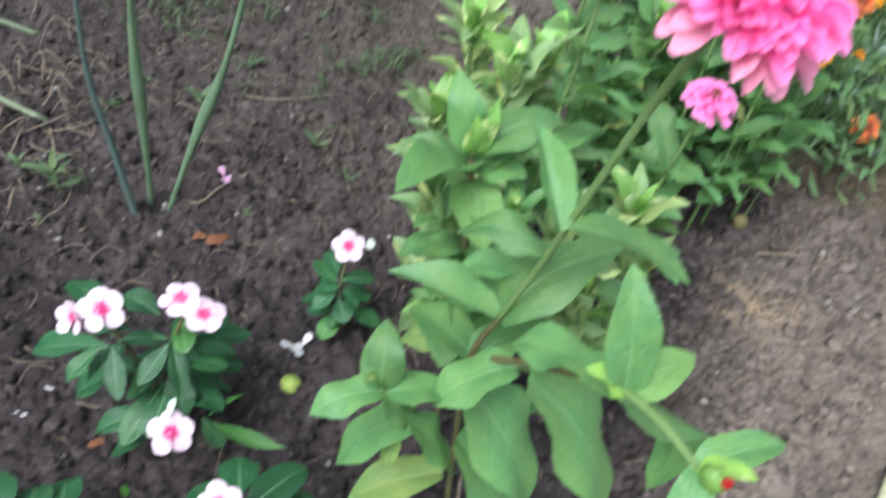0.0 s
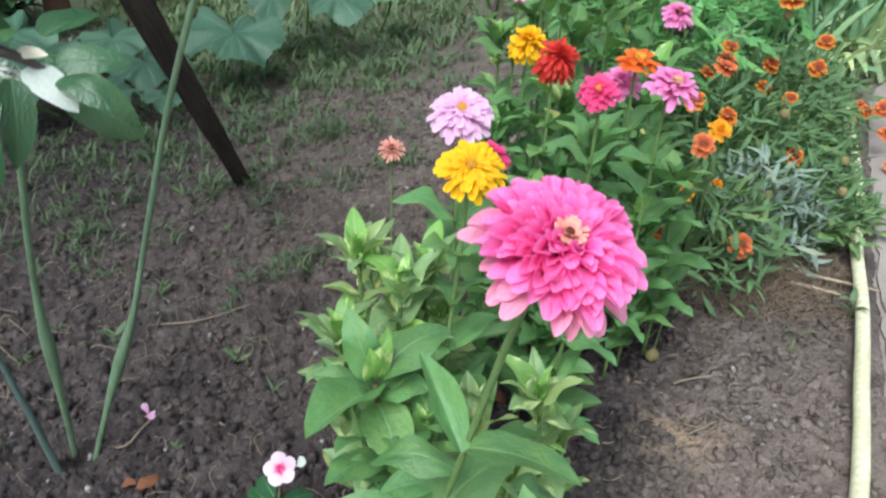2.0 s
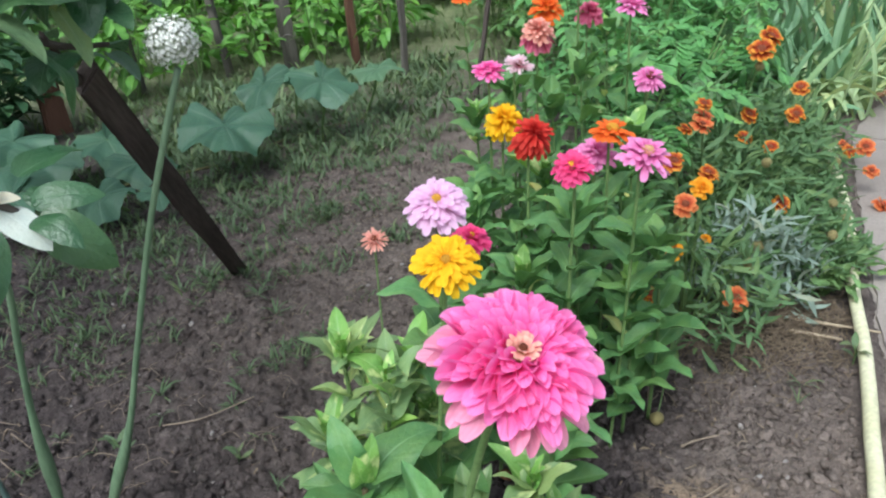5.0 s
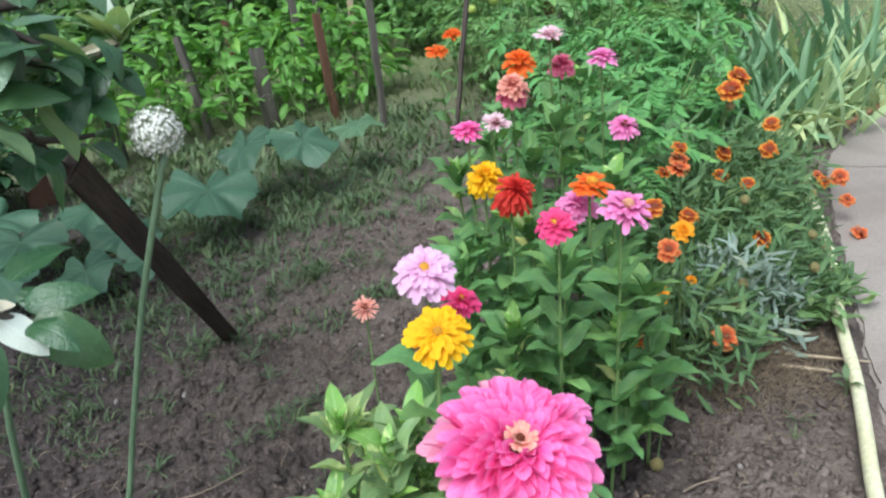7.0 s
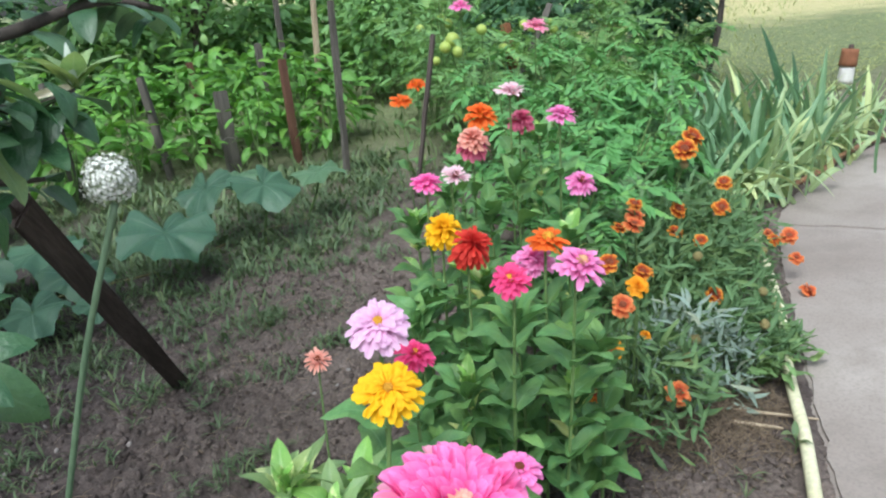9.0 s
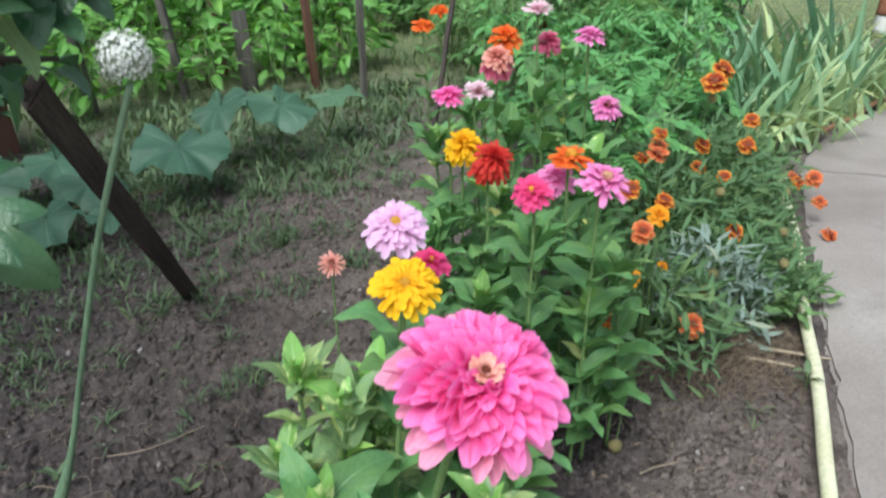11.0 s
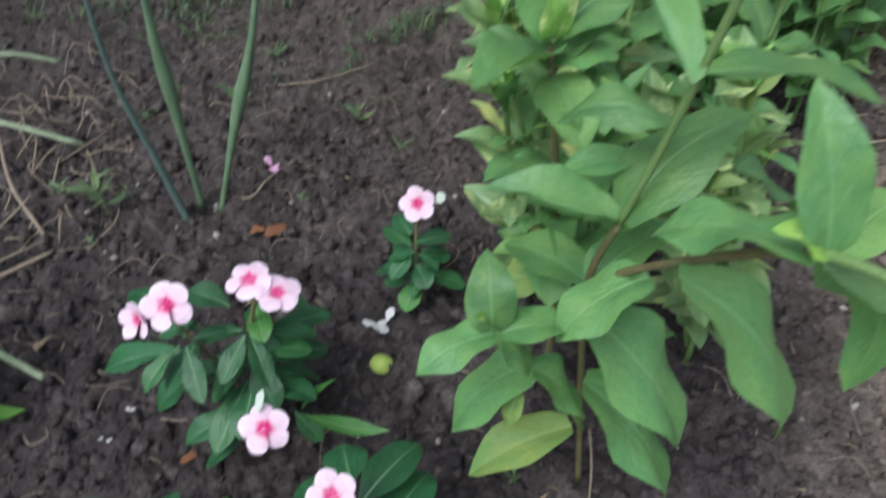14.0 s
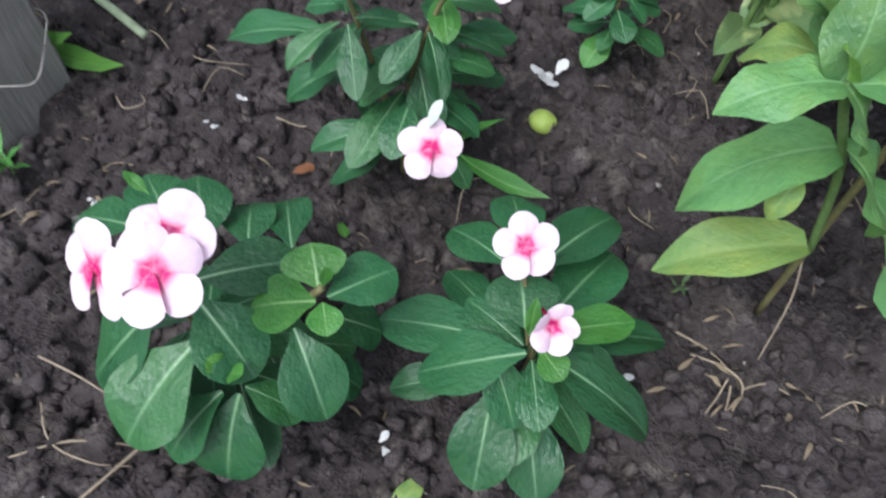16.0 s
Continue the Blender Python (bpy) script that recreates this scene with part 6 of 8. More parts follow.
def strap_clump(at, label, count, length, width, spread, mats, seed, name, category, lean=0.5, arching=0.42):
    r = random.Random(seed)
    p = Plant(name, (*at, 0.0), label, category, "", mats[0], "strap")
    for k in range(count):
        a = r.uniform(0, 6.283)
        b = Vector((at[0] + r.gauss(0, spread[0]), at[1] + r.gauss(0, spread[1]), 0.0))
        d = Vector((math.cos(a) * lean * r.uniform(0.2, 1.6), math.sin(a) * lean * r.uniform(0.2, 1.6), 1)).normalized()
        g = length * r.uniform(0.6, 1.1)
        bent = r.random() < arching
        t = b + d * g
        if bent:
            t = b + Vector((d.x * g * 1.1, d.y * g * 1.1, max(0.05, d.z * g * 0.25)))
        w = width * r.uniform(0.8, 1.2)
        up = Vector((-d.x, -d.y, 0.4)) if not bent else Vector((0, 0, 1))
        part("leaf", shape_mesh("strap", 2 if bent else r.randrange(2), mats[0] if r.random() < 0.9 else mats[1]), p.root, frame_m(b, t, w, up, r.uniform(-0.6, 0.6)))
    return p


strap_clump((2.16, 2.74), "clump of broad pale green strap leaves arching over the path edge", 60, 0.40, 0.030, (0.13, 0.12), (IRIS_LEAF, LILY_LEAF), 1, "iris", "iris", 0.55)
strap_clump((2.52, 2.98), "upright fan of grey-green sword-shaped iris leaves", 60, 0.50, 0.026, (0.16, 0.14), (IRIS_LEAF, LILY_LEAF), 2, "iris", "iris", 0.4)
strap_clump((2.10, 3.02), "upright fan of grey-green sword-shaped iris leaves", 46, 0.44, 0.026, (0.14, 0.12), (IRIS_LEAF, IRIS_LEAF), 3, "iris", "iris", 0.35)
strap_clump((2.95, 3.15), "clump of yellowing arching strap leaves beside the hose", 60, 0.36, 0.024, (0.14, 0.10), (LILY_LEAF, IRIS_LEAF), 4, "day_lily", "day lily", 0.75)
strap_clump((3.45, 3.30), "clump of yellowing arching strap leaves beside the hose", 50, 0.30, 0.024, (0.16, 0.10), (LILY_LEAF, IRIS_LEAF), 5, "day_lily", "day lily", 0.75)
strap_clump((2.06, 2.48), "clump of broad pale green strap leaves arching over the path edge", 46, 0.38, 0.030, (0.10, 0.08), (LILY_LEAF, IRIS_LEAF), 6, "iris", "iris", 0.8, 0.8)
strap_clump((2.36, 2.70), "clump of broad pale green strap leaves arching over the path edge", 50, 0.38, 0.030, (0.12, 0.07), (LILY_LEAF, IRIS_LEAF), 7, "iris", "iris", 0.8, 0.8)
strap_clump((2.30, 2.92), "clump of broad pale green strap leaves arching over the path edge", 60, 0.46, 0.034, (0.20, 0.12), (IRIS_LEAF, LILY_LEAF), 10, "iris", "iris", 0.6, 0.5)
strap_clump((2.75, 3.05), "clump of broad pale green strap leaves arching over the path edge", 60, 0.42, 0.032, (0.20, 0.10), (LILY_LEAF, IRIS_LEAF), 11, "iris", "iris", 0.7, 0.5)
strap_clump((1.88, 2.72), "upright fan of grey-green sword-shaped iris leaves", 40, 0.44, 0.026, (0.12, 0.12), (IRIS_LEAF, IRIS_LEAF), 8, "iris", "iris", 0.45, 0.3)
strap_clump((2.72, 2.86), "clump of yellowing arching strap leaves beside the hose", 46, 0.34, 0.026, (0.13, 0.07), (LILY_LEAF, IRIS_LEAF), 9, "day_lily", "day lily", 0.8, 0.8)
p = Plant("gladiolus", (2.55, 2.92, 0.0), "two tall dark green sword leaves standing above the iris", "gladiolus", "", APPLE_LEAF, "strap")
part("leaf", shape_mesh("strap", 0, APPLE_LEAF), p.root, frame_m((2.60, 2.92, 0.02), (2.46, 3.00, 0.64), 0.042, (0, -1, 0.2)))
part("leaf", shape_mesh("strap", 0, APPLE_LEAF), p.root, frame_m((2.62, 2.93, 0.02), (2.66, 3.02, 0.50), 0.034, (0, -1, 0.2)))

# ---- the leaning prop, stakes, posts ----
def beam(name, foot, top, sx, sy, material, label, category, group="", wobble=0.004, twist=0.0, taper=1.0):
    a, b = Vector(foot), Vector(top)
    d = b - a
    me = box_mesh(name, sx, sy, d.length, material, min(sx, sy) * 0.12, 10, wobble)
    for q in me.vertices:
        s = 1 + (taper - 1) * q.co.z / d.length
        q.co.x *= s
        q.co.y *= s
    m = Matrix.Translation(a) @ d.to_track_quat("Z", "Y").to_matrix().to_4x4() @ Matrix.Rotation(twist, 4, "Z")
    return single(name, me, m, label, category, group)


prop = thing("wooden_prop", (-0.160, 1.950, 0.0), "dark weathered wooden prop leaning into the apple branches", "wooden prop")
a, b, c = Vector((-0.171, 1.955, -0.02)), Vector((-0.201, 1.042, 0.735)), Vector((-0.2065, 0.965, 0.806))
me = box_mesh("shaft", 0.043, 0.028, (b - a).length, DARK_WOOD, 0.004, 14, 0.005)
for q in me.vertices:
    if q.co.z > (b - a).length * 0.9:
        q.co.z += 0.9 * q.co.x
lean = (b - a).to_track_quat("Z", "Y").to_matrix().to_4x4() @ Matrix.Rotation(0.5, 4, "Z")
part("shaft", me, prop, Matrix.Translation(a) @ lean)
me = box_mesh("splinter", 0.013, 0.016, (c - b).length + 0.05, DARK_WOOD, 0.003, 4, 0.004)
for q in me.vertices:
    q.co.x *= 1 - 0.6 * q.co.z / ((c - b).length + 0.05)
part("splinter", me, prop, Matrix.Translation(b - (b - a).normalized() * 0.05) @ lean @ Matrix.Translation((-0.010, 0.0, 0)), "splintered thin upper end")
for foot, top, w, mat, words in (
    ((0.629, 3.87, -0.02), (0.654, 3.87, 0.90), 0.036, GREY_WOOD, "thin grey weathered wooden stake"),
    ((0.430, 4.40, -0.02), (0.425, 4.45, 0.60), 0.045, BROWN_WOOD, "short red-brown wooden stake"),
    ((0.064, 4.45, -0.02), (0.060, 4.50, 0.46), 0.075, GREY_WOOD, "thick grey-brown wooden stake with wire round it"),
    ((-0.290, 4.50, -0.02), (-0.350, 4.55, 0.58), 0.048, GREY_WOOD, "grey weathered wooden stake leaning slightly"),
    ((0.66, 5.0, -0.02), (0.72, 5.0, 0.95), 0.036, PALE_WOOD, "tall pale wooden stake"),
    ((0.35, 5.1, -0.02), (0.34, 5.1, 0.66), 0.050, GREY_WOOD, "grey weathered wooden stake"),
    ((-0.08, 5.2, -0.02), (-0.10, 5.2, 0.58), 0.050, BROWN_WOOD, "short red-brown wooden stake"),
    ((0.55, 5.8, -0.02), (0.55, 5.8, 0.95), 0.040, GREY_WOOD, "grey weathered wooden stake"),
    ((-0.75, 4.3, -0.02), (-0.80, 4.35, 0.62), 0.05, GREY_WOOD, "grey weathered wooden stake leaning slightly"),
    ((-1.04, 3.69, -0.02), (-1.04, 3.69, 0.24), 0.11, BROWN_WOOD, "short thick red-brown stump of a stake"),
    ((0.868, 3.36, -0.02), (1.035, 3.42, 0.72), 0.022, DARK_WOOD, "thin dark leaning stake beside the tomatoes"),
    ((1.90, 4.5, -0.02), (1.80, 4.5, 0.66), 0.060, RUST, "rusty brown iron pipe standing in the bed"),
    ((1.72, 4.2, 0.30), (2.15, 4.6, 0.74), 0.040, GREY_WOOD, "grey wooden pole tied slantwise among the tomatoes"),
):
    beam("stake", foot, top, w, w * 0.8, mat, words, "stake", "stakes in the vegetable bed", 0.008, 0.4, 0.92)
beam("post", (-0.622, 0.521, -0.03), (-0.650, 0.535, 0.30), 0.115, 0.080, POST_WOOD, "grey weathered wooden post standing in the soil", "post", "", 0.008, 0.3)
loop = []
for k in range(25):
    a = k * 2 * math.pi / 24
    c, s = math.cos(a), math.sin(a)
    q = Vector((math.copysign(abs(c) ** 0.35, c) * 0.063, math.copysign(abs(s) ** 0.35, s) * 0.046, 0))
    loop.append(Vector((-0.627, 0.524, 0.062 + 0.006 * math.sin(a * 2))) + Matrix.Rotation(0.3, 3, "Z") @ q)
me, m = tube("wire", loop, (0.0010, 0.0010), STONE, 5, 1)
single("wire", me, m, "thin grey wire wound round the foot of a post", "wire")
ring = [Vector((0.064 + 0.045 * math.cos(a), 4.46 + 0.042 * math.sin(a), 0.20 + 0.01 * math.sin(3 * a))) for a in [k * 0.4 for k in range(17)]]
me, m = tube("wire", ring, (0.002, 0.002), STONE, 5, 1)
single("wire", me, m, "thin wire wound round a wooden stake", "wire")


# ---- pumpkin ----
def pumpkin_leaf_mesh(seed):
    """A broad leaf, five shallow pointed lobes, deep notch at the stalk, wavy and drooping at the rim."""
    r = random.Random(seed)
    rings, n = 9, 72
    ph = [r.uniform(0, 6.283) for k in range(4)]
    v, f, uv = [(0, 0, 0)], [], [(0.7, 0.5)]
    for i in range(1, rings + 1):
        t = i / rings
        for k in range(n):
            a = 2 * math.pi * k / n
            off = a - math.pi
            lobe = 0.84 + 0.16 * abs(math.cos(2.5 * a)) ** 0.8 + 0.05 * math.sin(a * 2 + ph[0])
            notch = 1 - 0.80 * math.exp(-((abs(off) / 0.20) ** 2))
            rad = t * lobe * notch * (1 + 0.03 * math.sin(a * 23 + ph[1]) * t) * (1 + 0.16 * math.exp(-(min(a, 2 * math.pi - a) / 0.4) ** 2))
            vein = abs(math.cos(2.5 * a)) ** 18
            rim = 0.14 * math.sin(a * 3 + ph[2]) + 0.11 * math.sin(a * 7 + ph[3]) + 0.03 * math.sin(a * 13 + ph[0])
            z = 0.22 * t * (1 - t) + rim * t ** 1.7 - (0.04 + 0.14 * max(0.0, math.cos(a)) ** 2) * t ** 2.2 - 0.035 * vein * t + 0.10 * math.exp(-((abs(off) / 0.7) ** 2)) * t
            v.append((math.cos(a) * rad * 0.5, math.sin(a) * rad * 0.52, z * 0.5))
            uv.append((0.5 + 0.49 * (1 - vein), t))
    for k in range(n):
        f.append((0, 1 + k, 1 + (k + 1) % n))
    for i in range(rings - 1):
        for k in range(n):
            a, b = 1 + i * n + k, 1 + i * n + (k + 1) % n
            f.append((a, a + n, b + n, b))
    return mesh("leaf", v, f, PUMPKIN_LEAF, uv)


def pumpkin():
    foot = Vector((-0.10, 3.05, 0.0))
    p = Plant("pumpkin_plant", foot, "pumpkin plant with large blue-green lobed leaves lying low", "pumpkin plant")
    meshes = [pumpkin_leaf_mesh(s) for s in range(6)]
    for i, (x, y, z, s, yaw, tip) in enumerate(((-0.206, 2.70, 0.20, 0.32, -1.35, 0.55), (-0.060, 3.05, 0.25, 0.26, -1.9, 0.35), (0.165, 2.98, 0.25, 0.27, -1.1, 0.40), (0.400, 3.19, 0.22, 0.24, -0.7, 0.30), (-0.835, 2.64, 0.16, 0.32, -1.5, 0.5), (-0.66, 2.93, 0.14, 0.30, -1.2, 0.4), (-0.95, 2.85, 0.2, 0.30, -1.9, 0.4), (-0.60, 2.40, 0.10, 0.22, -1.4, 0.5), (-0.50, 2.62, 0.13, 0.24, -1.2, 0.5), (-0.85, 2.4, 0.14, 0.26, -2.2, 0.4), (0.06, 3.25, 0.24, 0.20, 0.5, 0.3), (-0.415, 2.37, 0.10, 0.13, -1.3, 0.8))):
        m = Matrix.Translation((x, y, z)) @ Euler((tip * 0.25 + rng.uniform(-0.12, 0.15), rng.uniform(-0.3, 0.3), 0)).to_matrix().to_4x4() @ Matrix.Rotation(yaw, 4, "Z") @ Matrix.Diagonal((s * rng.uniform(0.95, 1.1), s, s, 1))
        part("leaf", meshes[i % 6], p.root, m)
        p.stem([(x * 0.9 - 0.01, y + 0.12, 0.0), (x, y + 0.06, z * 0.6), (x, y, z)], 0.006, 0.0045, 6)
    p.stem([(-0.9, 2.5, 0.012), (-0.6, 2.75, 0.015), (-0.25, 2.85, 0.015), (0.05, 3.1, 0.015), (0.40, 3.25, 0.012)], 0.005, 0.004, 7, STEM_BROWN)


pumpkin()


# ---- beans, peppers and other vegetables behind ----
def bushy(name, at, size, leaves, material, label, category, leaf=0.09, kind="apple", group="", stems=5, low=0.15, width=0.55):
    """Stems and a loose mass of leaves that hang outwards."""
    r = random.Random(int(at[0] * 771 + at[1] * 113 + 5000))
    p = Plant(name, (*at, 0.0), label, category, group, material)
    foot = Vector((*at, 0.0))
    ms = []
    ends = []
    for s in range(stems):
        a = r.uniform(0, 6.283)
        e = Vector((math.cos(a) * size[0] * 0.6 * r.random(), math.sin(a) * size[1] * 0.6 * r.random(), size[2] * r.uniform(0.7, 1.0)))
        ends.append(e)
        p.stem([foot, foot + e * 0.5 + Vector((r.uniform(-0.03, 0.03), 0, 0)), foot + e], 0.006, 0.003, 5)
    for k in range(leaves):
        e = ends[k % stems]
        t = low + (1 - low) * r.random() ** 0.8
        a = r.uniform(0, 6.283)
        o = Vector((math.cos(a) * size[0], math.sin(a) * size[1], 0)) * r.random() ** 0.6
        b = e * t * 0.5 + Vector((0, 0, size[2] * t * 0.5)) + o * (0.4 + 0.6 * math.sin(math.pi * min(1, t * 0.9)))
        d = Vector((math.cos(a) + r.uniform(-0.6, 0.6), math.sin(a) + r.uniform(-0.6, 0.6), r.uniform(-0.9, 0.4))).normalized()
        g = leaf * r.uniform(0.6, 1.3)
        tip = b + d * g
        tip.z = max(tip.z, 0.01)
        ms.append(frame_m(b, tip, g * width, roll=r.uniform(-0.5, 0.5)))
    stuff(part("foliage", joined("foliage", kind, ms, material), p.root, Matrix.Translation(foot)))
    return p


for bx, by, bh in ((-0.45, 4.75, 0.62), (-0.15, 4.85, 0.60), (0.22, 4.80, 0.58), (0.50, 4.75, 0.62), (0.75, 4.95, 0.60), (0.02, 5.3, 0.7), (0.40, 5.4, 0.7), (-0.40, 5.3, 0.7), (-0.9, 4.9, 0.65), (-0.75, 4.2, 0.55)):
    bushy("bean_plant", (bx, by), (0.22, 0.20, bh), 105, BEAN_LEAF, "bushy bean plant with bright green broad leaves", "bean plant", 0.115, "broad", "bean plants behind the stakes", 5)
for bx, by, bh in ((-0.12, 4.36, 0.42), (0.24, 4.30, 0.46), (0.60, 4.28, 0.46), (-0.45, 4.35, 0.44)):
    bushy("bean_plant", (bx, by), (0.13, 0.10, bh), 46, BEAN_LEAF, "young bean plant with bright green leaves climbing beside the stakes", "bean plant", 0.10, "broad", "bean plants behind the stakes", 4, 0.3)
for bx, by, bh in ((1.45, 4.05, 0.75), (1.85, 4.35, 0.75), (1.35, 4.7, 0.75), (2.3, 4.7, 0.7), (1.6, 5.2, 0.9)):
    t = feathery((bx, by), bh, 0.42, 34, "tomato plant with green fruit and divided leaves", FAR_LEAF, "tomato_plant", "tomato plant", 0.075)
    for k in range(2):
        at = Vector((bx + rng.uniform(-0.2, 0.1), by - 0.18 + rng.uniform(-0.1, 0.1), bh * rng.uniform(0.7, 0.95)))
        part("fruit", lump("fruit", FRUIT, 2, 0.05, k), t.root, Matrix.Translation(at) @ Matrix.Scale(rng.uniform(0.024, 0.036), 4), "round unripe green tomato")
for bx, by, bh in ((1.97, 3.72, 0.52), (2.38, 4.02, 0.58), (2.78, 4.30, 0.60), (2.60, 4.75, 0.80)):
    feathery((bx, by), bh, 0.36, 40, "tomato plant with a mass of divided green leaves", FAR_LEAF, "tomato_plant", "tomato plant", 0.085)
t = feathery((1.20, 3.55), 0.62, 0.28, 14, "tomato plant with a truss of pale green fruit", FAR_LEAF, "tomato_plant", "tomato plant", 0.06)
for fx, fy, fz, fr in ((1.135, 3.58, 0.640, 0.030), (1.18, 3.60, 0.672, 0.036), (1.195, 3.57, 0.615, 0.030), (1.09, 3.60, 0.58, 0.022)):
    part("fruit", lump("fruit", FRUIT, 2, 0.05, 3), t.root, Matrix.Translation((fx, fy, fz)) @ Matrix.Scale(fr, 4), "pale green unripe tomato")


# ---- trees and shrubs further off ----
def tree(at, height, crown, leaves, material, label, trunk_r=0.08, fork=0.35, leaf=0.12, seed=0, name="tree", category="tree"):
    r = random.Random(seed + 900)
    foot = Vector((*at, 0.0))
    root = thing(name, foot, label, category, "trees behind the garden")
    top = foot + Vector((r.uniform(-0.2, 0.2), 0, height * fork))
    me, m = tube("trunk", [foot - Vector((0, 0, 0.05)), foot.lerp(top, 0.5) + Vector((0.04, 0, 0)), top], (trunk_r, trunk_r * 0.7), BARK, 9, 5, 0.2)
    part("trunk", me, root, m)
    centres = []
    for k in range(9):
        a = k * 0.7 + r.uniform(0, 0.5)
        q = r.uniform(0.45, 1.0)
        e = Vector((foot.x + crown[0] * math.cos(a) * q, foot.y + crown[1] * math.sin(a) * q, height * r.uniform(fork + 0.12, 1.0)))
        me, m = tube("limb", [top, top.lerp(e, 0.5) + Vector((0, 0, 0.08)), e], (trunk_r * 0.5, trunk_r * 0.12), BARK, 6, 4, 0.1)
        part("limb", me, root, m)
        for t in (0.55, 0.8, 1.0):
            centres.append((top.lerp(e, t), crown[0] * 0.34))
    ms = []
    for k in range(leaves):
        c, s = centres[k % len(centres)]
        b = c + Vector((r.gauss(0, s * 0.6), r.gauss(0, s * 0.6), r.gauss(0, s * 0.45)))
        d = Vector((r.uniform(-1, 1), r.uniform(-1, 1), r.uniform(-1.2, 0.3))).normalized()
        g = leaf * r.uniform(0.6, 1.3)
        ms.append(Matrix.Translation(-foot) @ frame_m(b, b + d * g, g * 0.6, roll=r.uniform(-1, 1)))
    part("crown", joined("crown", "small", ms, material), root, Matrix.Translation(foot))


tree((-0.057, 7.0), 2.6, (0.9, 0.8), 2600, FAR_LEAF, "small fruit tree with a forked slender trunk", 0.045, 0.24, 0.08, 1)
tree((2.98, 4.25), 2.6, (0.7, 0.7), 1800, DARK_LEAF, "young tree with a thin dark double trunk", 0.024, 0.30, 0.08, 2)
tree((-2.6, 6.5), 3.4, (1.5, 1.2), 4200, DARK_LEAF, "dense dark green fruit tree", 0.10, 0.25, 0.10, 3)
tree((-5.0, 9.5), 5.0, (2.4, 2.0), 4200, DARK_LEAF, "broad dark green tree behind the garden", 0.16, 0.25, 0.16, 4)
tree((0.8, 11.5), 4.5, (2.2, 1.8), 4200, FAR_LEAF, "leafy mid-green tree behind the vegetable beds", 0.14, 0.22, 0.16, 5)
tree((5.0, 15.0), 5.5, (2.6, 2.0), 4200, FAR_LEAF, "leafy mid-green tree beyond the lawn", 0.16, 0.22, 0.20, 6)
tree((-2.0, 14.5), 5.5, (2.8, 2.0), 4200, FAR_LEAF, "leafy mid-green tree behind the vegetable beds", 0.16, 0.20, 0.20, 7)
tree((13.0, 19.0), 6.0, (3.4, 2.4), 4200, FAR_LEAF, "leafy mid-green tree beyond the lawn", 0.18, 0.22, 0.24, 8)
for i, (sx, sy, sw, sh, mat) in enumerate(((2.4, 5.6, 0.6, 0.85, DARK_LEAF), (1.5, 6.4, 0.6, 1.0, FAR_LEAF), (0.3, 7.6, 0.8, 0.9, FAR_LEAF), (-1.0, 7.8, 0.8, 0.9, FAR_LEAF), (-1.6, 5.6, 0.6, 0.8, FAR_LEAF), (2.2, 7.6, 0.9, 1.1, FAR_LEAF), (-0.3, 9.6, 1.2, 1.2, FAR_LEAF), (3.4, 8.8, 1.0, 1.0, DARK_LEAF), (-2.6, 9.5, 1.4, 1.3, DARK_LEAF), (6.2, 11.0, 0.9, 0.8, FAR_LEAF), (-1.5, 3.6, 0.5, 0.6, DARK_LEAF), (1.25, 8.4, 0.8, 1.2, FAR_LEAF), (3.65, 5.55, 0.34, 0.75, DARK_LEAF), (2.1, 9.6, 0.9, 1.2, FAR_LEAF))):
    bushy("shrub", (sx, sy), (sw, sw * 0.8, sh), 900 if sy < 7 else 1200, mat, "dense leafy shrub in the vegetable garden", "shrub", 0.11 if sy < 7 else 0.16, "small", "shrubs in the garden", 6, 0.05)


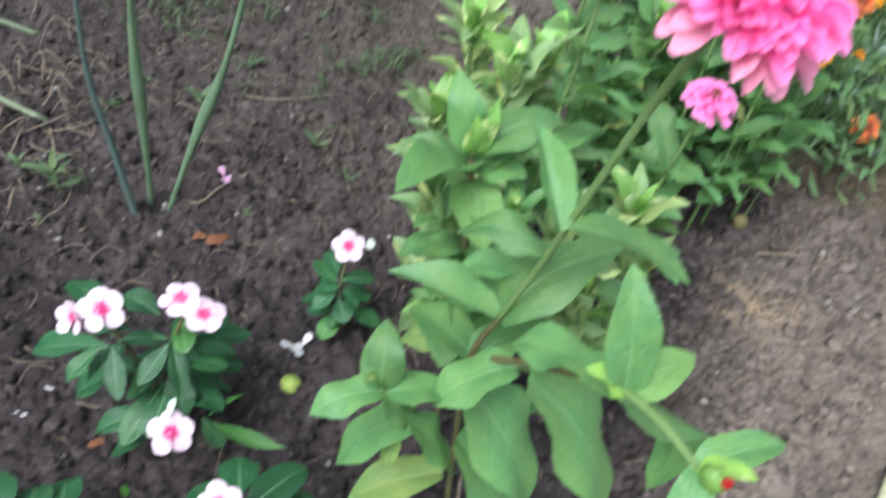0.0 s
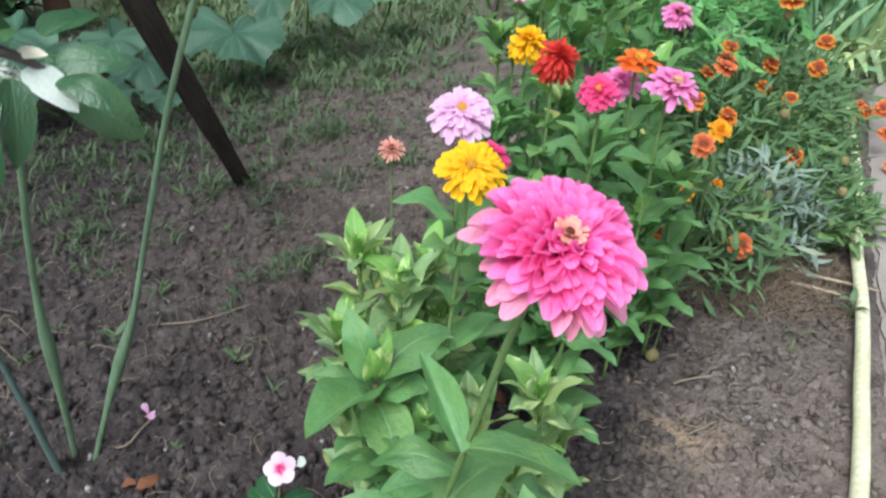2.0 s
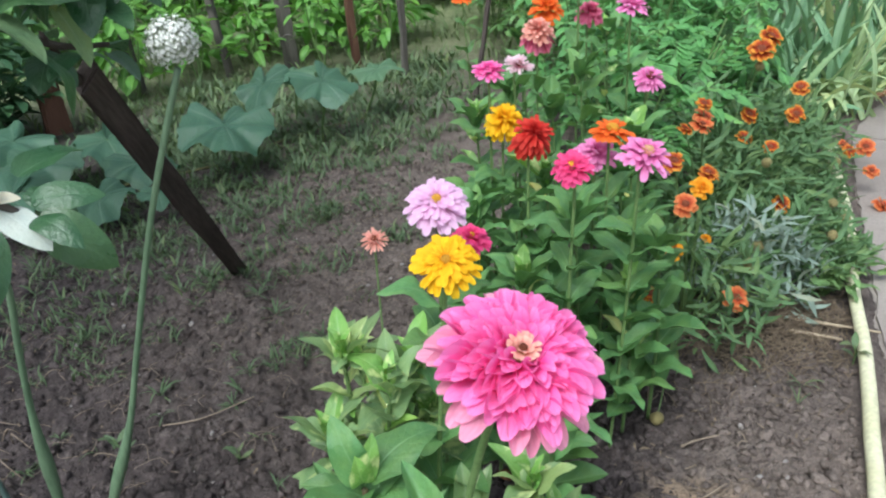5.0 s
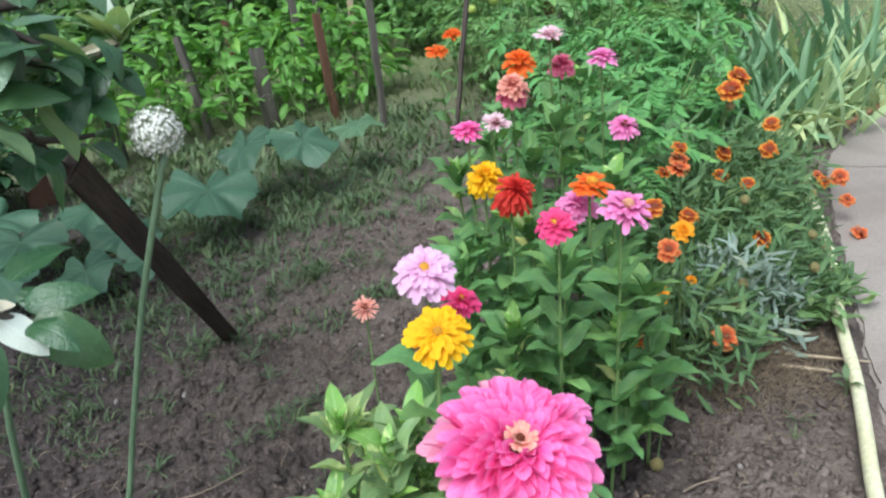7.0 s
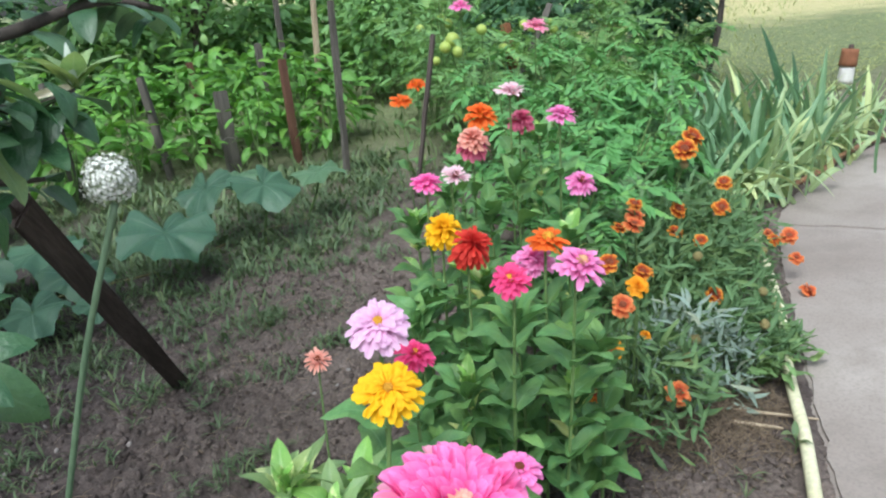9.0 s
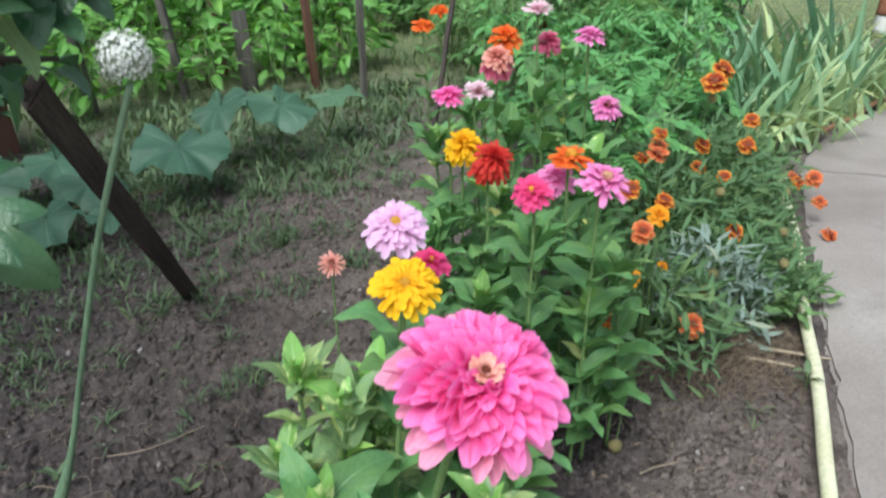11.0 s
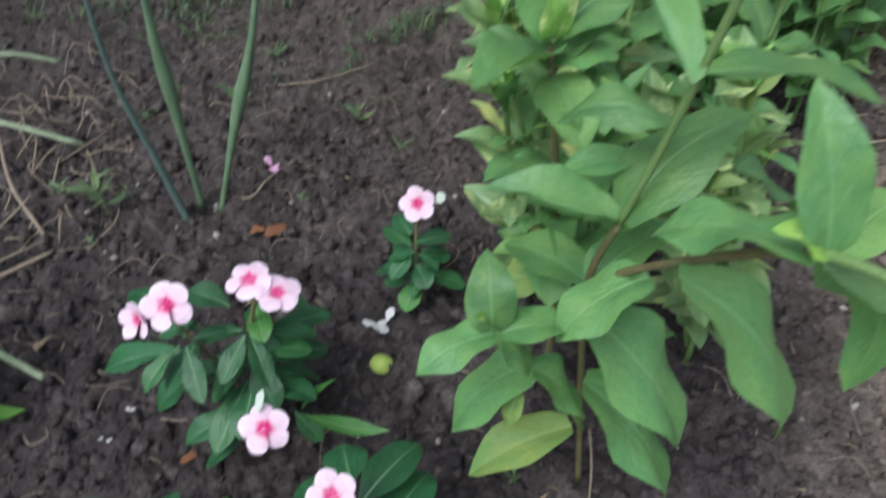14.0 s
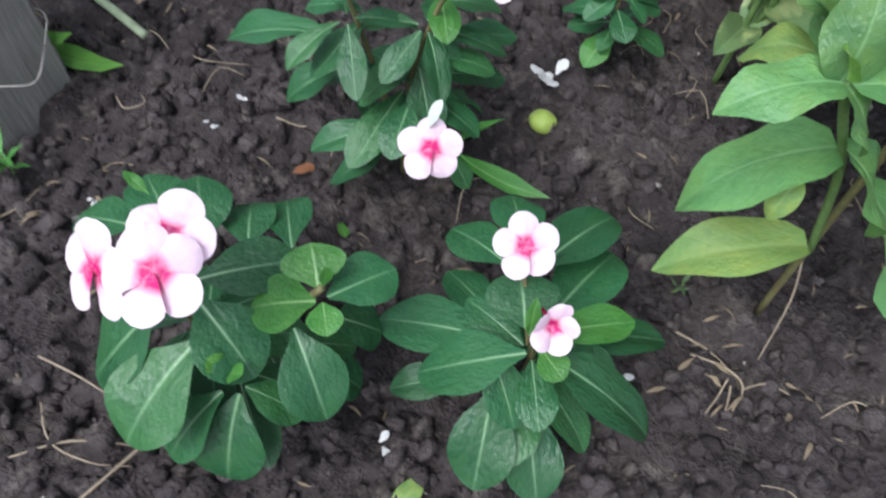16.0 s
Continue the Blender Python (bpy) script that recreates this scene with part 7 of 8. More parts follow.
# ---- apple tree at hand ----
def apple_tree():
    foot = Vector((-1.55, 1.15, 0.0))
    root = thing("apple_tree", foot, "apple tree with dark green leaves on low branches", "apple tree")
    me, m = tube("trunk", [(-1.55, 1.15, -0.05), (-1.50, 1.15, 0.5), (-1.45, 1.2, 1.1), (-1.4, 1.25, 1.7)], (0.075, 0.055), BARK, 10, 5, 0.2)
    part("trunk", me, root, m)
    r = random.Random(44)

    def limb(points, a, b):
        me, m = tube("limb", points, (a, b), BARK, 7, 5, 0.15)
        part("limb", me, root, m)

    def leaf(base, tip, width, material=APPLE_LEAF, up=(0, 0, 1), which=None):
        part("leaf", shape_mesh("broad", r.randrange(3) if which is None else which, material), root, frame_m(base, tip, width, up, r.uniform(-0.4, 0.4)))

    def spray(line, count, length, material=APPLE_LEAF, t0=0.3, hang=0.4):
        pts = smooth_line(line, 8)
        for k in range(count):
            t = t0 + (1 - t0) * (k + r.random()) / count
            p = pts[min(len(pts) - 1, int(t * (len(pts) - 1)))]
            a = k * 2.4 + r.uniform(-0.5, 0.5)
            d = Vector((math.cos(a), math.sin(a), r.uniform(-hang - 0.4, 0.35))).normalized()
            g = length * r.uniform(0.75, 1.2)
            stalk = p + d * 0.018
            leaf(stalk, stalk + d * g, g * r.uniform(0.58, 0.74), APPLE_MID if k % 2 == 0 else material)

    near_limbs = (
        ([(-1.47, 1.18, 0.9), (-1.0, 1.25, 0.95), (-0.55, 1.35, 0.93), (-0.279, 1.40, 0.93), (-0.104, 1.42, 0.972), (0.0, 1.45, 0.95)], 0.022, 0.005, 34, 0.085),
        ([(-1.46, 1.18, 0.95), (-0.9, 0.95, 1.02), (-0.45, 0.85, 0.98), (-0.22, 0.88, 0.90), (-0.13, 0.92, 0.86)], 0.018, 0.003, 34, 0.080),
        ([(-0.9, 0.95, 1.02), (-0.5, 0.85, 0.95), (-0.30, 0.82, 0.88), (-0.22, 0.82, 0.84)], 0.010, 0.003, 22, 0.072),
        ([(-0.45, 0.85, 0.98), (-0.28, 0.86, 0.95), (-0.18, 0.85, 0.92), (-0.14, 0.86, 0.89)], 0.008, 0.003, 16, 0.070),
    )
    other_limbs = (
        ([(-0.55, 1.35, 0.93), (-0.35, 1.15, 0.93), (-0.18, 1.00, 0.86), (-0.090, 0.97, 0.878)], 0.010, 0.003, 18, 0.07),
        ([(-0.45, 0.85, 0.98), (-0.32, 0.92, 0.87), (-0.215, 0.958, 0.790), (-0.15, 0.99, 0.775)], 0.008, 0.003, 12, 0.065),
        ([(-0.9, 0.95, 1.02), (-0.6, 0.72, 0.92), (-0.36, 0.62, 0.80), (-0.20, 0.60, 0.735), (-0.165, 0.60, 0.715)], 0.010, 0.0025, 6, 0.045),
        ([(-1.4, 1.25, 1.5), (-1.0, 1.5, 1.25), (-0.6, 1.7, 1.10), (-0.3, 1.9, 1.05)], 0.016, 0.004, 60, 0.09),
        ([(-1.45, 1.2, 1.1), (-1.2, 1.8, 1.10), (-0.8, 2.2, 1.0), (-0.5, 2.4, 0.98)], 0.016, 0.004, 60, 0.09),
    )
    for line, a, b, n, g in near_limbs + other_limbs:
        limb(line, a, b)
        spray(line, n, g)
    # the crown above, out of reach: unseen, added to shade the pumpkin side
    for k in range(9):
        e = Vector((-1.25 + 0.85 * (k % 3) / 2 + r.uniform(-0.1, 0.1), 0.95 + 0.75 * (k // 3) + r.uniform(-0.1, 0.1), 1.55 + 0.2 * (k % 2)))
        line = [Vector((-1.4, 1.25, 1.68)), Vector((-1.4, 1.25, 1.68)).lerp(e, 0.5) + Vector((0, 0, 0.10)), e]
        limb(line, 0.016, 0.005)
        spray(line, 30, 0.11)
    # the near leaves that show one by one
    leaf((-0.178, 0.602, 0.717), (-0.142, 0.575, 0.690), 0.033, APPLE_PALE, (0.3, -0.75, 0.6), 0)
    leaf((-0.182, 0.600, 0.729), (-0.160, 0.598, 0.727), 0.013, APPLE_PALE, (0.2, -0.6, 0.7), 0)
    leaf((-0.162, 0.624, 0.700), (-0.110, 0.618, 0.648), 0.052, APPLE_LEAF, (0.3, -0.9, 0.5), 0)
    leaf((-0.172, 0.650, 0.706), (-0.114, 0.655, 0.702), 0.036, APPLE_LEAF, (0, -0.5, 0.9), 0)
    leaf((-0.180, 0.660, 0.725), (-0.140, 0.730, 0.728), 0.040, APPLE_LEAF, (0, -0.4, 0.9), 1)
    leaf((-0.175, 0.556, 0.722), (-0.178, 0.532, 0.664), 0.034, APPLE_LEAF, (0.6, -0.8, 0.3), 1)
    leaf((-0.192, 0.560, 0.725), (-0.195, 0.525, 0.655), 0.040, APPLE_LEAF, (-0.3, -0.8, 0.3), 2)
    leaf((-0.200, 0.620, 0.735), (-0.176, 0.570, 0.748), 0.036, APPLE_LEAF, (-0.2, -0.3, 0.9), 0)
    leaf((-0.190, 0.700, 0.700), (-0.150, 0.690, 0.655), 0.040, APPLE_LEAF, (0.1, -0.6, 0.8), 2)
    for k in range(20):
        b = Vector((-0.165 + r.gauss(0, 0.035), 0.90 + r.gauss(0, 0.05), 0.885 + r.gauss(0, 0.035)))
        d = Vector((r.uniform(-0.6, 0.8), r.uniform(-0.9, 0.4), r.uniform(-1.1, 0.1))).normalized()
        g = r.uniform(0.045, 0.070)
        leaf(b, b + d * g, g * 0.58, APPLE_LEAF if k % 5 else APPLE_YOUNG)
    # the young rosette at a twig's end
    c = Vector((-0.090, 0.97, 0.880))
    for k in range(9):
        a = k * 0.70 + 0.2
        d = Vector((math.cos(a), math.sin(a) * 0.8, 0.55 + 0.5 * (k % 2))).normalized()
        leaf(c, c + d * (0.066 - 0.012 * (k % 2)), 0.036, APPLE_YOUNG, Vector((-d.x, -d.y, 0.8)), 0)
    leaf(c, c + Vector((0.004, -0.008, 0.050)), 0.014, APPLE_PALE, (0, -1, 0.2), 0)
    leaf(c, c + Vector((-0.055, -0.01, -0.008)), 0.012, APPLE_PALE, (0, -0.8, 0.6), 1)


apple_tree()

# ---- weeds, straw and litter ----
def weeds():
    r = random.Random(12)
    ms = []
    # (place, spread) of the thicker patches
    patches = [((0.07, 2.21), 0.06), ((0.18, 2.25), 0.10), ((-0.06, 2.40), 0.10), ((0.30, 2.65), 0.14), ((0.12, 2.74), 0.12), ((0.36, 2.85), 0.14), ((-0.22, 2.62), 0.14), ((-0.44, 2.97), 0.2), ((-0.44, 2.10), 0.16), ((-0.60, 2.25), 0.2), ((-0.30, 2.30), 0.12), ((0.0, 3.15), 0.2), ((0.45, 3.3), 0.25), ((-0.8, 3.1), 0.3), ((0.1, 3.7), 0.4), ((0.7, 3.6), 0.3), ((-0.5, 3.7), 0.4), ((-0.7, 1.75), 0.16), ((0.02, 1.86), 0.06), ((-0.5, 1.6), 0.1), ((-0.02, 1.46), 0.035), ((0.25, 2.0), 0.06)]

    def clump(x, y, n, big):
        if float(past_edge(np.array(x), np.array(y))) > -0.05:
            return
        q = on_soil(x, y, -0.002)
        for j in range(n):
            a = r.uniform(0, 6.283)
            g = big * r.uniform(0.5, 1.3)
            b = q + Vector((r.gauss(0, 0.014), r.gauss(0, 0.014), 0))
            ms.append(frame_m(b, b + Vector((math.cos(a) * g, math.sin(a) * g, g * r.uniform(0.25, 1.4))), g * r.uniform(0.10, 0.22)))

    for (x, y), wide in patches:
        for k in range(int(9 + 110 * wide)):
            clump(x + r.gauss(0, wide * 0.85), y + r.gauss(0, wide * 0.6), r.randrange(5, 15), 0.014 + 0.007 * y)
    for k in range(520):
        x, y = r.uniform(-1.0, 1.0), 1.3 + 3.0 * r.random() ** 0.6
        if x > 0.10 + 0.14 * y and y < 2.4:
            continue
        clump(x, y, r.randrange(3, 10) if y < 2.8 else r.randrange(8, 18), 0.010 + 0.007 * y)
    # taller growth round the prop and towards the pumpkin
    for k in range(280):
        y = 1.75 + 1.5 * r.random() ** 0.8
        x = -0.30 + r.gauss(0, 0.32) + 0.10 * (y - 1.7)
        if (x > 0.25 and y < 2.6) or (-0.05 < x < 0.3 and y < 2.05):
            continue
        clump(x, y, r.randrange(5, 12), 0.022 + 0.007 * y)
    # thick low growth under the pumpkin and before the stakes
    for k in range(520):
        y = 2.75 + 1.5 * r.random()
        clump(r.uniform(-0.9, 0.55) + 0.30 * (y - 2.75), y, r.randrange(6, 13), 0.020 + 0.009 * y)
    single("weeds", joined("weeds", "grass", ms, WEED_LEAF), Matrix.Identity(4), "patches of small green weeds and grass on the bare soil", "weeds", "", "stuff")
    lawn, rough = [], []
    for k in range(15000):
        y = 3.7 + 14 * r.random() ** 1.6
        x = r.uniform(-3, 3) + (y - 4) * r.uniform(-0.4, 1.0)
        if (float(past_edge(np.array(x), np.array(y))) > -0.05 and y < 5.2) or (y < 4.7 and x < 1.2 and r.random() < 0.6):
            continue
        b = on_soil(x, y, -0.005)
        g = r.uniform(0.03, 0.09) * (1 + y * 0.06)
        a = r.uniform(0, 6.283)
        (lawn if x > 2.6 + r.uniform(-0.5, 0.5) else rough).append(frame_m(b, b + Vector((math.cos(a) * g * 0.7, math.sin(a) * g * 0.7, g * 0.8)), g * 0.14))
    for k in range(14000):
        y = 4.3 + 9 * r.random() ** 1.5
        x = 2.6 + (y - 3.2) * r.uniform(0.1, 1.5)
        b = on_soil(x, y, -0.005)
        g = r.uniform(0.02, 0.05) * (1 + y * 0.04)
        a = r.uniform(0, 6.283)
        lawn.append(frame_m(b, b + Vector((math.cos(a) * g, math.sin(a) * g, g * 0.22)), g * 0.2))
    single("lawn", joined("lawn", "grass", lawn, LAWN_LEAF), Matrix.Identity(4), "sunlit yellow-green lawn behind the beds", "lawn", "", "stuff")
    single("rough_grass", joined("rough_grass", "grass", rough, ROUGH_GRASS), Matrix.Identity(4), "rough green grass between the vegetable beds", "grass", "", "stuff")


weeds()


def grass_tuft(at, n, g, seed, label="small tuft of green grass growing in the soil"):
    r = random.Random(seed)
    b = on_soil(*at)
    ms = []
    for k in range(n):
        a = r.uniform(0, 6.283)
        l = g * r.uniform(0.6, 1.2)
        ms.append(frame_m((0, 0, 0), (math.cos(a) * l * 0.9, math.sin(a) * l * 0.9, l * r.uniform(0.05, 0.5)), l * r.uniform(0.05, 0.12)))
    single("grass_tuft", joined("grass_tuft", "grass", ms, WEED_LEAF), Matrix.Translation(b), label, "grass", "grass tufts on the soil")


for i, at in enumerate(((0.922, 1.024), (0.88, 0.98), (-0.11, 1.18), (0.02, 1.22), (-0.08, 1.05), (-0.30, 1.30), (-0.02, 1.42), (-0.42, 1.25), (-0.06, 1.50), (0.10, 1.52), (-0.5, 0.98), (-0.2, 1.55))):
    grass_tuft(at, 6, 0.038, i)
for i, at in enumerate(((-0.018, 2.204), (0.087, 2.214), (0.203, 2.296), (-0.167, 1.948), (-0.121, 1.863), (-0.239, 1.867), (-0.019, 1.484), (0.032, 1.493), (-0.17, 1.481), (-0.132, 1.401), (-0.165, 1.308), (-0.518, 1.686),
                        (-0.589, 1.85), (-0.363, 1.693), (-0.274, 1.752), (-0.318, 1.392), (-0.501, 1.311), (-0.435, 1.491), (-0.541, 1.221), (-0.242, 1.85), (-0.192, 1.637), (-0.507, 1.808), (-0.531, 1.673),
                        (-0.074, 1.658), (0.421, 2.592), (0.61, 2.958), (-0.323, 1.983), (-0.447, 2.148), (0.116, 2.295), (-0.155, 1.356), (-0.359, 2.014), (-0.117, 1.75), (-0.588, 1.837))):
    grass_tuft(at, 11 + i % 7, (0.030, 0.042, 0.036, 0.055)[i % 4], 40 + i)


def dry_strands():
    """Thin pale roots and stalks, thickest on the dug side."""
    r = random.Random(58)
    lines = []
    for k in range(420):
        x, y = r.uniform(-0.85, 0.35), 0.5 + 1.9 * r.random()
        a, g = r.uniform(0, 6.283), r.uniform(0.015, 0.07)
        q = on_soil(x, y, 0.004)
        lines.append([q, q + Vector((math.cos(a) * g * 0.5, math.sin(a) * g * 0.5, r.uniform(0.002, 0.016))), q + Vector((math.cos(a + 0.6) * g, math.sin(a + 0.6) * g, 0.002))])
    single("dry_strands", tubes("dry_strands", lines, (0.0008, 0.0005), TWIG, 4, 3), Matrix.Identity(4), "thin pale dry roots and stalks strewn over the soil", "dry roots", "", "stuff")


dry_strands()


def straw_heap():
    r = random.Random(8)
    lines = []
    for k in range(1700):
        x, y = r.gauss(0.97, 0.13), r.gauss(1.21, 0.085)
        if float(past_edge(np.array(x), np.array(y))) > -0.05:
            continue
        a, g = r.gauss(0.9, 0.9), r.uniform(0.02, 0.075)
        z = float(soil_height(x, y)) + 0.003 + 0.035 * r.random() * math.exp(-((x - 0.97) ** 2 + (y - 1.25) ** 2) / 0.02)
        lines.append([(x, y, z), (x + math.cos(a) * g * 0.5, y + math.sin(a) * g * 0.5, z + r.uniform(0, 0.015)), (x + math.cos(a + 0.15) * g, y + math.sin(a + 0.15) * g, z)])
    single("straw", tubes("straw", [[Vector(q) for q in l] for l in lines], (0.0009, 0.0005), STRAW, 4, 3), Matrix.Identity(4), "loose heap of dry straw and roots under the border plants", "straw", "", "stuff")


straw_heap()


def broad_weed(at, lean, n, size, seed):
    """A low weed whose broad leaves spill over the hose."""
    r = random.Random(seed)
    foot = on_soil(*at)
    p = Plant("weed", foot, "low broad-leaved light green weed spilling over the hose", "weed", "", WEED_BROAD)
    for k in range(n):
        a = k * 2.4 + r.uniform(-0.4, 0.4)
        g = size * r.uniform(0.6, 1.15)
        b = foot + Vector((r.gauss(0, 0.022) + lean[0] * r.random(), r.gauss(0, 0.022) + lean[1] * r.random(), r.uniform(0.03, 0.075)))
        p.stem([foot, foot.lerp(b, 0.6) + Vector((0, 0, 0.012)), b], 0.0013, 0.0010, 5)
        p.leaf(b, b + Vector((math.cos(a) * g, math.sin(a) * g, g * r.uniform(-0.35, 0.45))), g * 0.50)


broad_weed((1.235, 1.375), (0.085, -0.02), 24, 0.058, 5)
broad_weed((1.160, 1.300), (0.03, -0.03), 18, 0.060, 6)


def dry_litter():
    """Crumbs of straw, husk and leaf over the whole bed."""
    r = random.Random(28)
    ms = []
    for k in range(1900):
        x, y = r.uniform(-0.9, 1.2), 0.15 + 2.6 * r.random() ** 0.9
        if float(past_edge(np.array(x), np.array(y))) > -0.04:
            continue
        b, a, g = on_soil(x, y, 0.003), r.uniform(0, 6.283), r.uniform(0.006, 0.022)
        ms.append(frame_m(b, b + Vector((math.cos(a) * g, math.sin(a) * g, r.uniform(0, 0.005))), g * r.uniform(0.06, 0.24), roll=r.uniform(-0.5, 0.5)))
    single("dry_litter", joined("dry_litter", "grass", ms, STRAW), Matrix.Identity(4), "crumbs of dry straw and husks scattered over the soil", "litter", "", "stuff")


dry_litter()


def roots_heap():
    r = random.Random(18)
    lines = []
    for k in range(130):
        x, y = r.gauss(-0.78, 0.13), r.gauss(1.12, 0.16)
        a, g = r.uniform(0, 6.283), r.uniform(0.03, 0.12)
        z = float(soil_height(x, y)) + 0.004
        lines.append([Vector((x, y, z)), Vector((x + math.cos(a) * g * 0.5, y + math.sin(a) * g * 0.5, z + r.uniform(0, 0.05))), Vector((x + math.cos(a + 0.4) * g, y + math.sin(a + 0.4) * g, z))])
    single("dry_roots", tubes("dry_roots", lines, (0.0018, 0.0009), TWIG, 4, 3), Matrix.Identity(4), "tangle of pulled dry weeds and roots left on the soil", "dry weeds", "", "stuff")


roots_heap()


def twig(points, r, label="dry pale brown twig lying on the soil", material=None, name="twig"):
    pts = [on_soil(x, y, z) for x, y, z in points]
    me, m = tube(name, pts, (r, r * 0.6), material or TWIG, 6, 5, 0.1)
    single(name, me, m, label, "twig", "twigs on the soil")


twig([(-0.69, 0.765, 0.01), (-0.64, 0.81, 0.012), (-0.585, 0.86, 0.008)], 0.0045)
twig([(-0.61, 0.90, 0.01), (-0.67, 0.98, 0.04), (-0.70, 1.06, 0.09), (-0.74, 1.12, 0.07)], 0.0032)
twig([(-0.64, 0.96, 0.03), (-0.68, 0.90, 0.012), (-0.70, 0.87, 0.008)], 0.002)
twig([(-0.345, 0.945, 0.006), (-0.31, 0.95, 0.008), (-0.285, 0.985, 0.014), (-0.245, 1.02, 0.018)], 0.0026)
twig([(0.100, 0.445, 0.075), (0.097, 0.415, 0.04), (0.089, 0.384, 0.004)], 0.0012, "thin dry grey stalk leaning under the zinnia")
twig([(-0.435, 0.315, 0.004), (-0.40, 0.285, 0.006), (-0.375, 0.265, 0.01), (-0.365, 0.235, 0.008), (-0.385, 0.195, 0.004), (-0.41, 0.17, 0.004)], 0.0018, "pale dry root curling over the soil")
twig([(-0.372, 0.225, 0.006), (-0.42, 0.218, 0.008), (-0.46, 0.20, 0.004)], 0.0013, "pale dry root curling over the soil")
twig([(-0.44, 0.365, 0.004), (-0.425, 0.35, 0.008), (-0.42, 0.325, 0.004)], 0.0012, "pale dry root curling over the soil")
twig([(-0.47, 0.275, 0.004), (-0.43, 0.262, 0.012), (-0.395, 0.25, 0.006)], 0.0011, "pale dry root curling over the soil")
twig([(-0.46, 0.245, 0.004), (-0.435, 0.215, 0.010), (-0.40, 0.205, 0.012), (-0.375, 0.21, 0.006)], 0.0010, "pale dry root curling over the soil")
twig([(-0.52, 0.545, 0.004), (-0.505, 0.530, 0.012), (-0.490, 0.540, 0.010), (-0.500, 0.555, 0.004)], 0.0010, "pale dry root curling over the soil")
twig([(-0.365, 0.552, 0.004), (-0.340, 0.549, 0.006), (-0.315, 0.555, 0.004)], 0.0011, "short dry stalk fragment lying on the soil")
twig([(0.02, 0.395, 0.004), (0.05, 0.385, 0.006), (0.062, 0.36, 0.004), (0.058, 0.33, 0.003)], 0.0013, "pale dry root curling over the soil")
twig([(0.62, 0.93, 0.006), (0.66, 0.945, 0.008), (0.72, 0.94, 0.006)], 0.0025)
twig([(0.58, 0.80, 0.005), (0.64, 0.82, 0.006)], 0.002)
twig([(1.03, 1.22, 0.020), (1.10, 1.16, 0.022), (1.17, 1.12, 0.014)], 0.0042, "pale dry split stick lying beside the hose", PALE_WOOD)
twig([(1.00, 1.18, 0.014), (1.05, 1.14, 0.018), (1.08, 1.12, 0.010)], 0.0045, "pale dry split stick lying beside the hose", PALE_WOOD)
twig([(-0.30, 1.28, 0.006), (-0.22, 1.27, 0.01), (-0.12, 1.30, 0.006)], 0.002)
twig([(0.60, 1.02, 0.02), (0.62, 1.06, 0.06), (0.66, 1.10, 0.10)], 0.0013, "thin dry stalk bent down to the soil")
twig([(0.03, 0.375, 0.004), (0.055, 0.362, 0.010), (0.070, 0.350, 0.012), (0.062, 0.330, 0.004)], 0.0012, "pale dry root curling over the soil")
twig([(0.070, 0.350, 0.010), (0.095, 0.362, 0.006), (0.125, 0.352, 0.004)], 0.0012, "pale dry root curling over the soil")
twig([(0.058, 0.356, 0.008), (0.050, 0.340, 0.008), (0.040, 0.325, 0.004)], 0.0009, "pale dry root curling over the soil")
r = random.Random(77)
for k in range(46):
    x, y = r.uniform(-0.6, 0.85), r.uniform(0.2, 1.6)
    a, g = r.uniform(0, 6.283), r.uniform(0.015, 0.05)
    twig([(x, y, 0.004), (x + math.cos(a) * g * 0.5, y + math.sin(a) * g * 0.5, 0.008), (x + math.cos(a + 0.5) * g, y + math.sin(a + 0.5) * g, 0.004)], r.uniform(0.0006, 0.0013), "short dry stalk fragment lying on the soil")

for k in range(40):
    x, y = r.uniform(0.35, 1.0), r.uniform(0.55, 1.25)
    if float(past_edge(np.array(x), np.array(y))) > -0.06:
        continue
    a, g = r.uniform(0, 6.283), r.uniform(0.015, 0.045)
    twig([(x, y, 0.003), (x + math.cos(a) * g * 0.5, y + math.sin(a) * g * 0.5, 0.006), (x + math.cos(a + 0.4) * g, y + math.sin(a + 0.4) * g, 0.003)], r.uniform(0.0008, 0.0016), "short dry stalk fragment lying on the soil")

# cut green stalks and a falling leaf at the bed's edge
for points, rad in (([(-0.720, 0.745, 0.012), (-0.64, 0.70, 0.016), (-0.515, 0.617, 0.008)], 0.0058), ([(-0.95, 1.12, 0.02), (-0.80, 1.14, 0.08), (-0.62, 1.135, 0.02)], 0.006), ([(-0.92, 1.20, 0.02), (-0.80, 1.30, 0.10), (-0.70, 1.34, 0.07)], 0.006)):
    pts = [on_soil(x, y, z) for x, y, z in points]
    me, m = tube("onion_stalk", pts, (rad, rad * 0.8), CUT_STALK, 9, 6, 0.15)
    single("onion_stalk", me, m, "cut green onion stalk lying on the soil", "onion stalk", "cut stalks on the soil")


def fallen_leaf(base, tip, width, material, label, shape="zinnia", lift=0.006, name="fallen_leaf", which=1):
    b, t = on_soil(base[0], base[1], lift), on_soil(tip[0], tip[1], lift)
    single(name, shape_mesh(shape, which, material), frame_m(b, t, width), label, "fallen leaf")


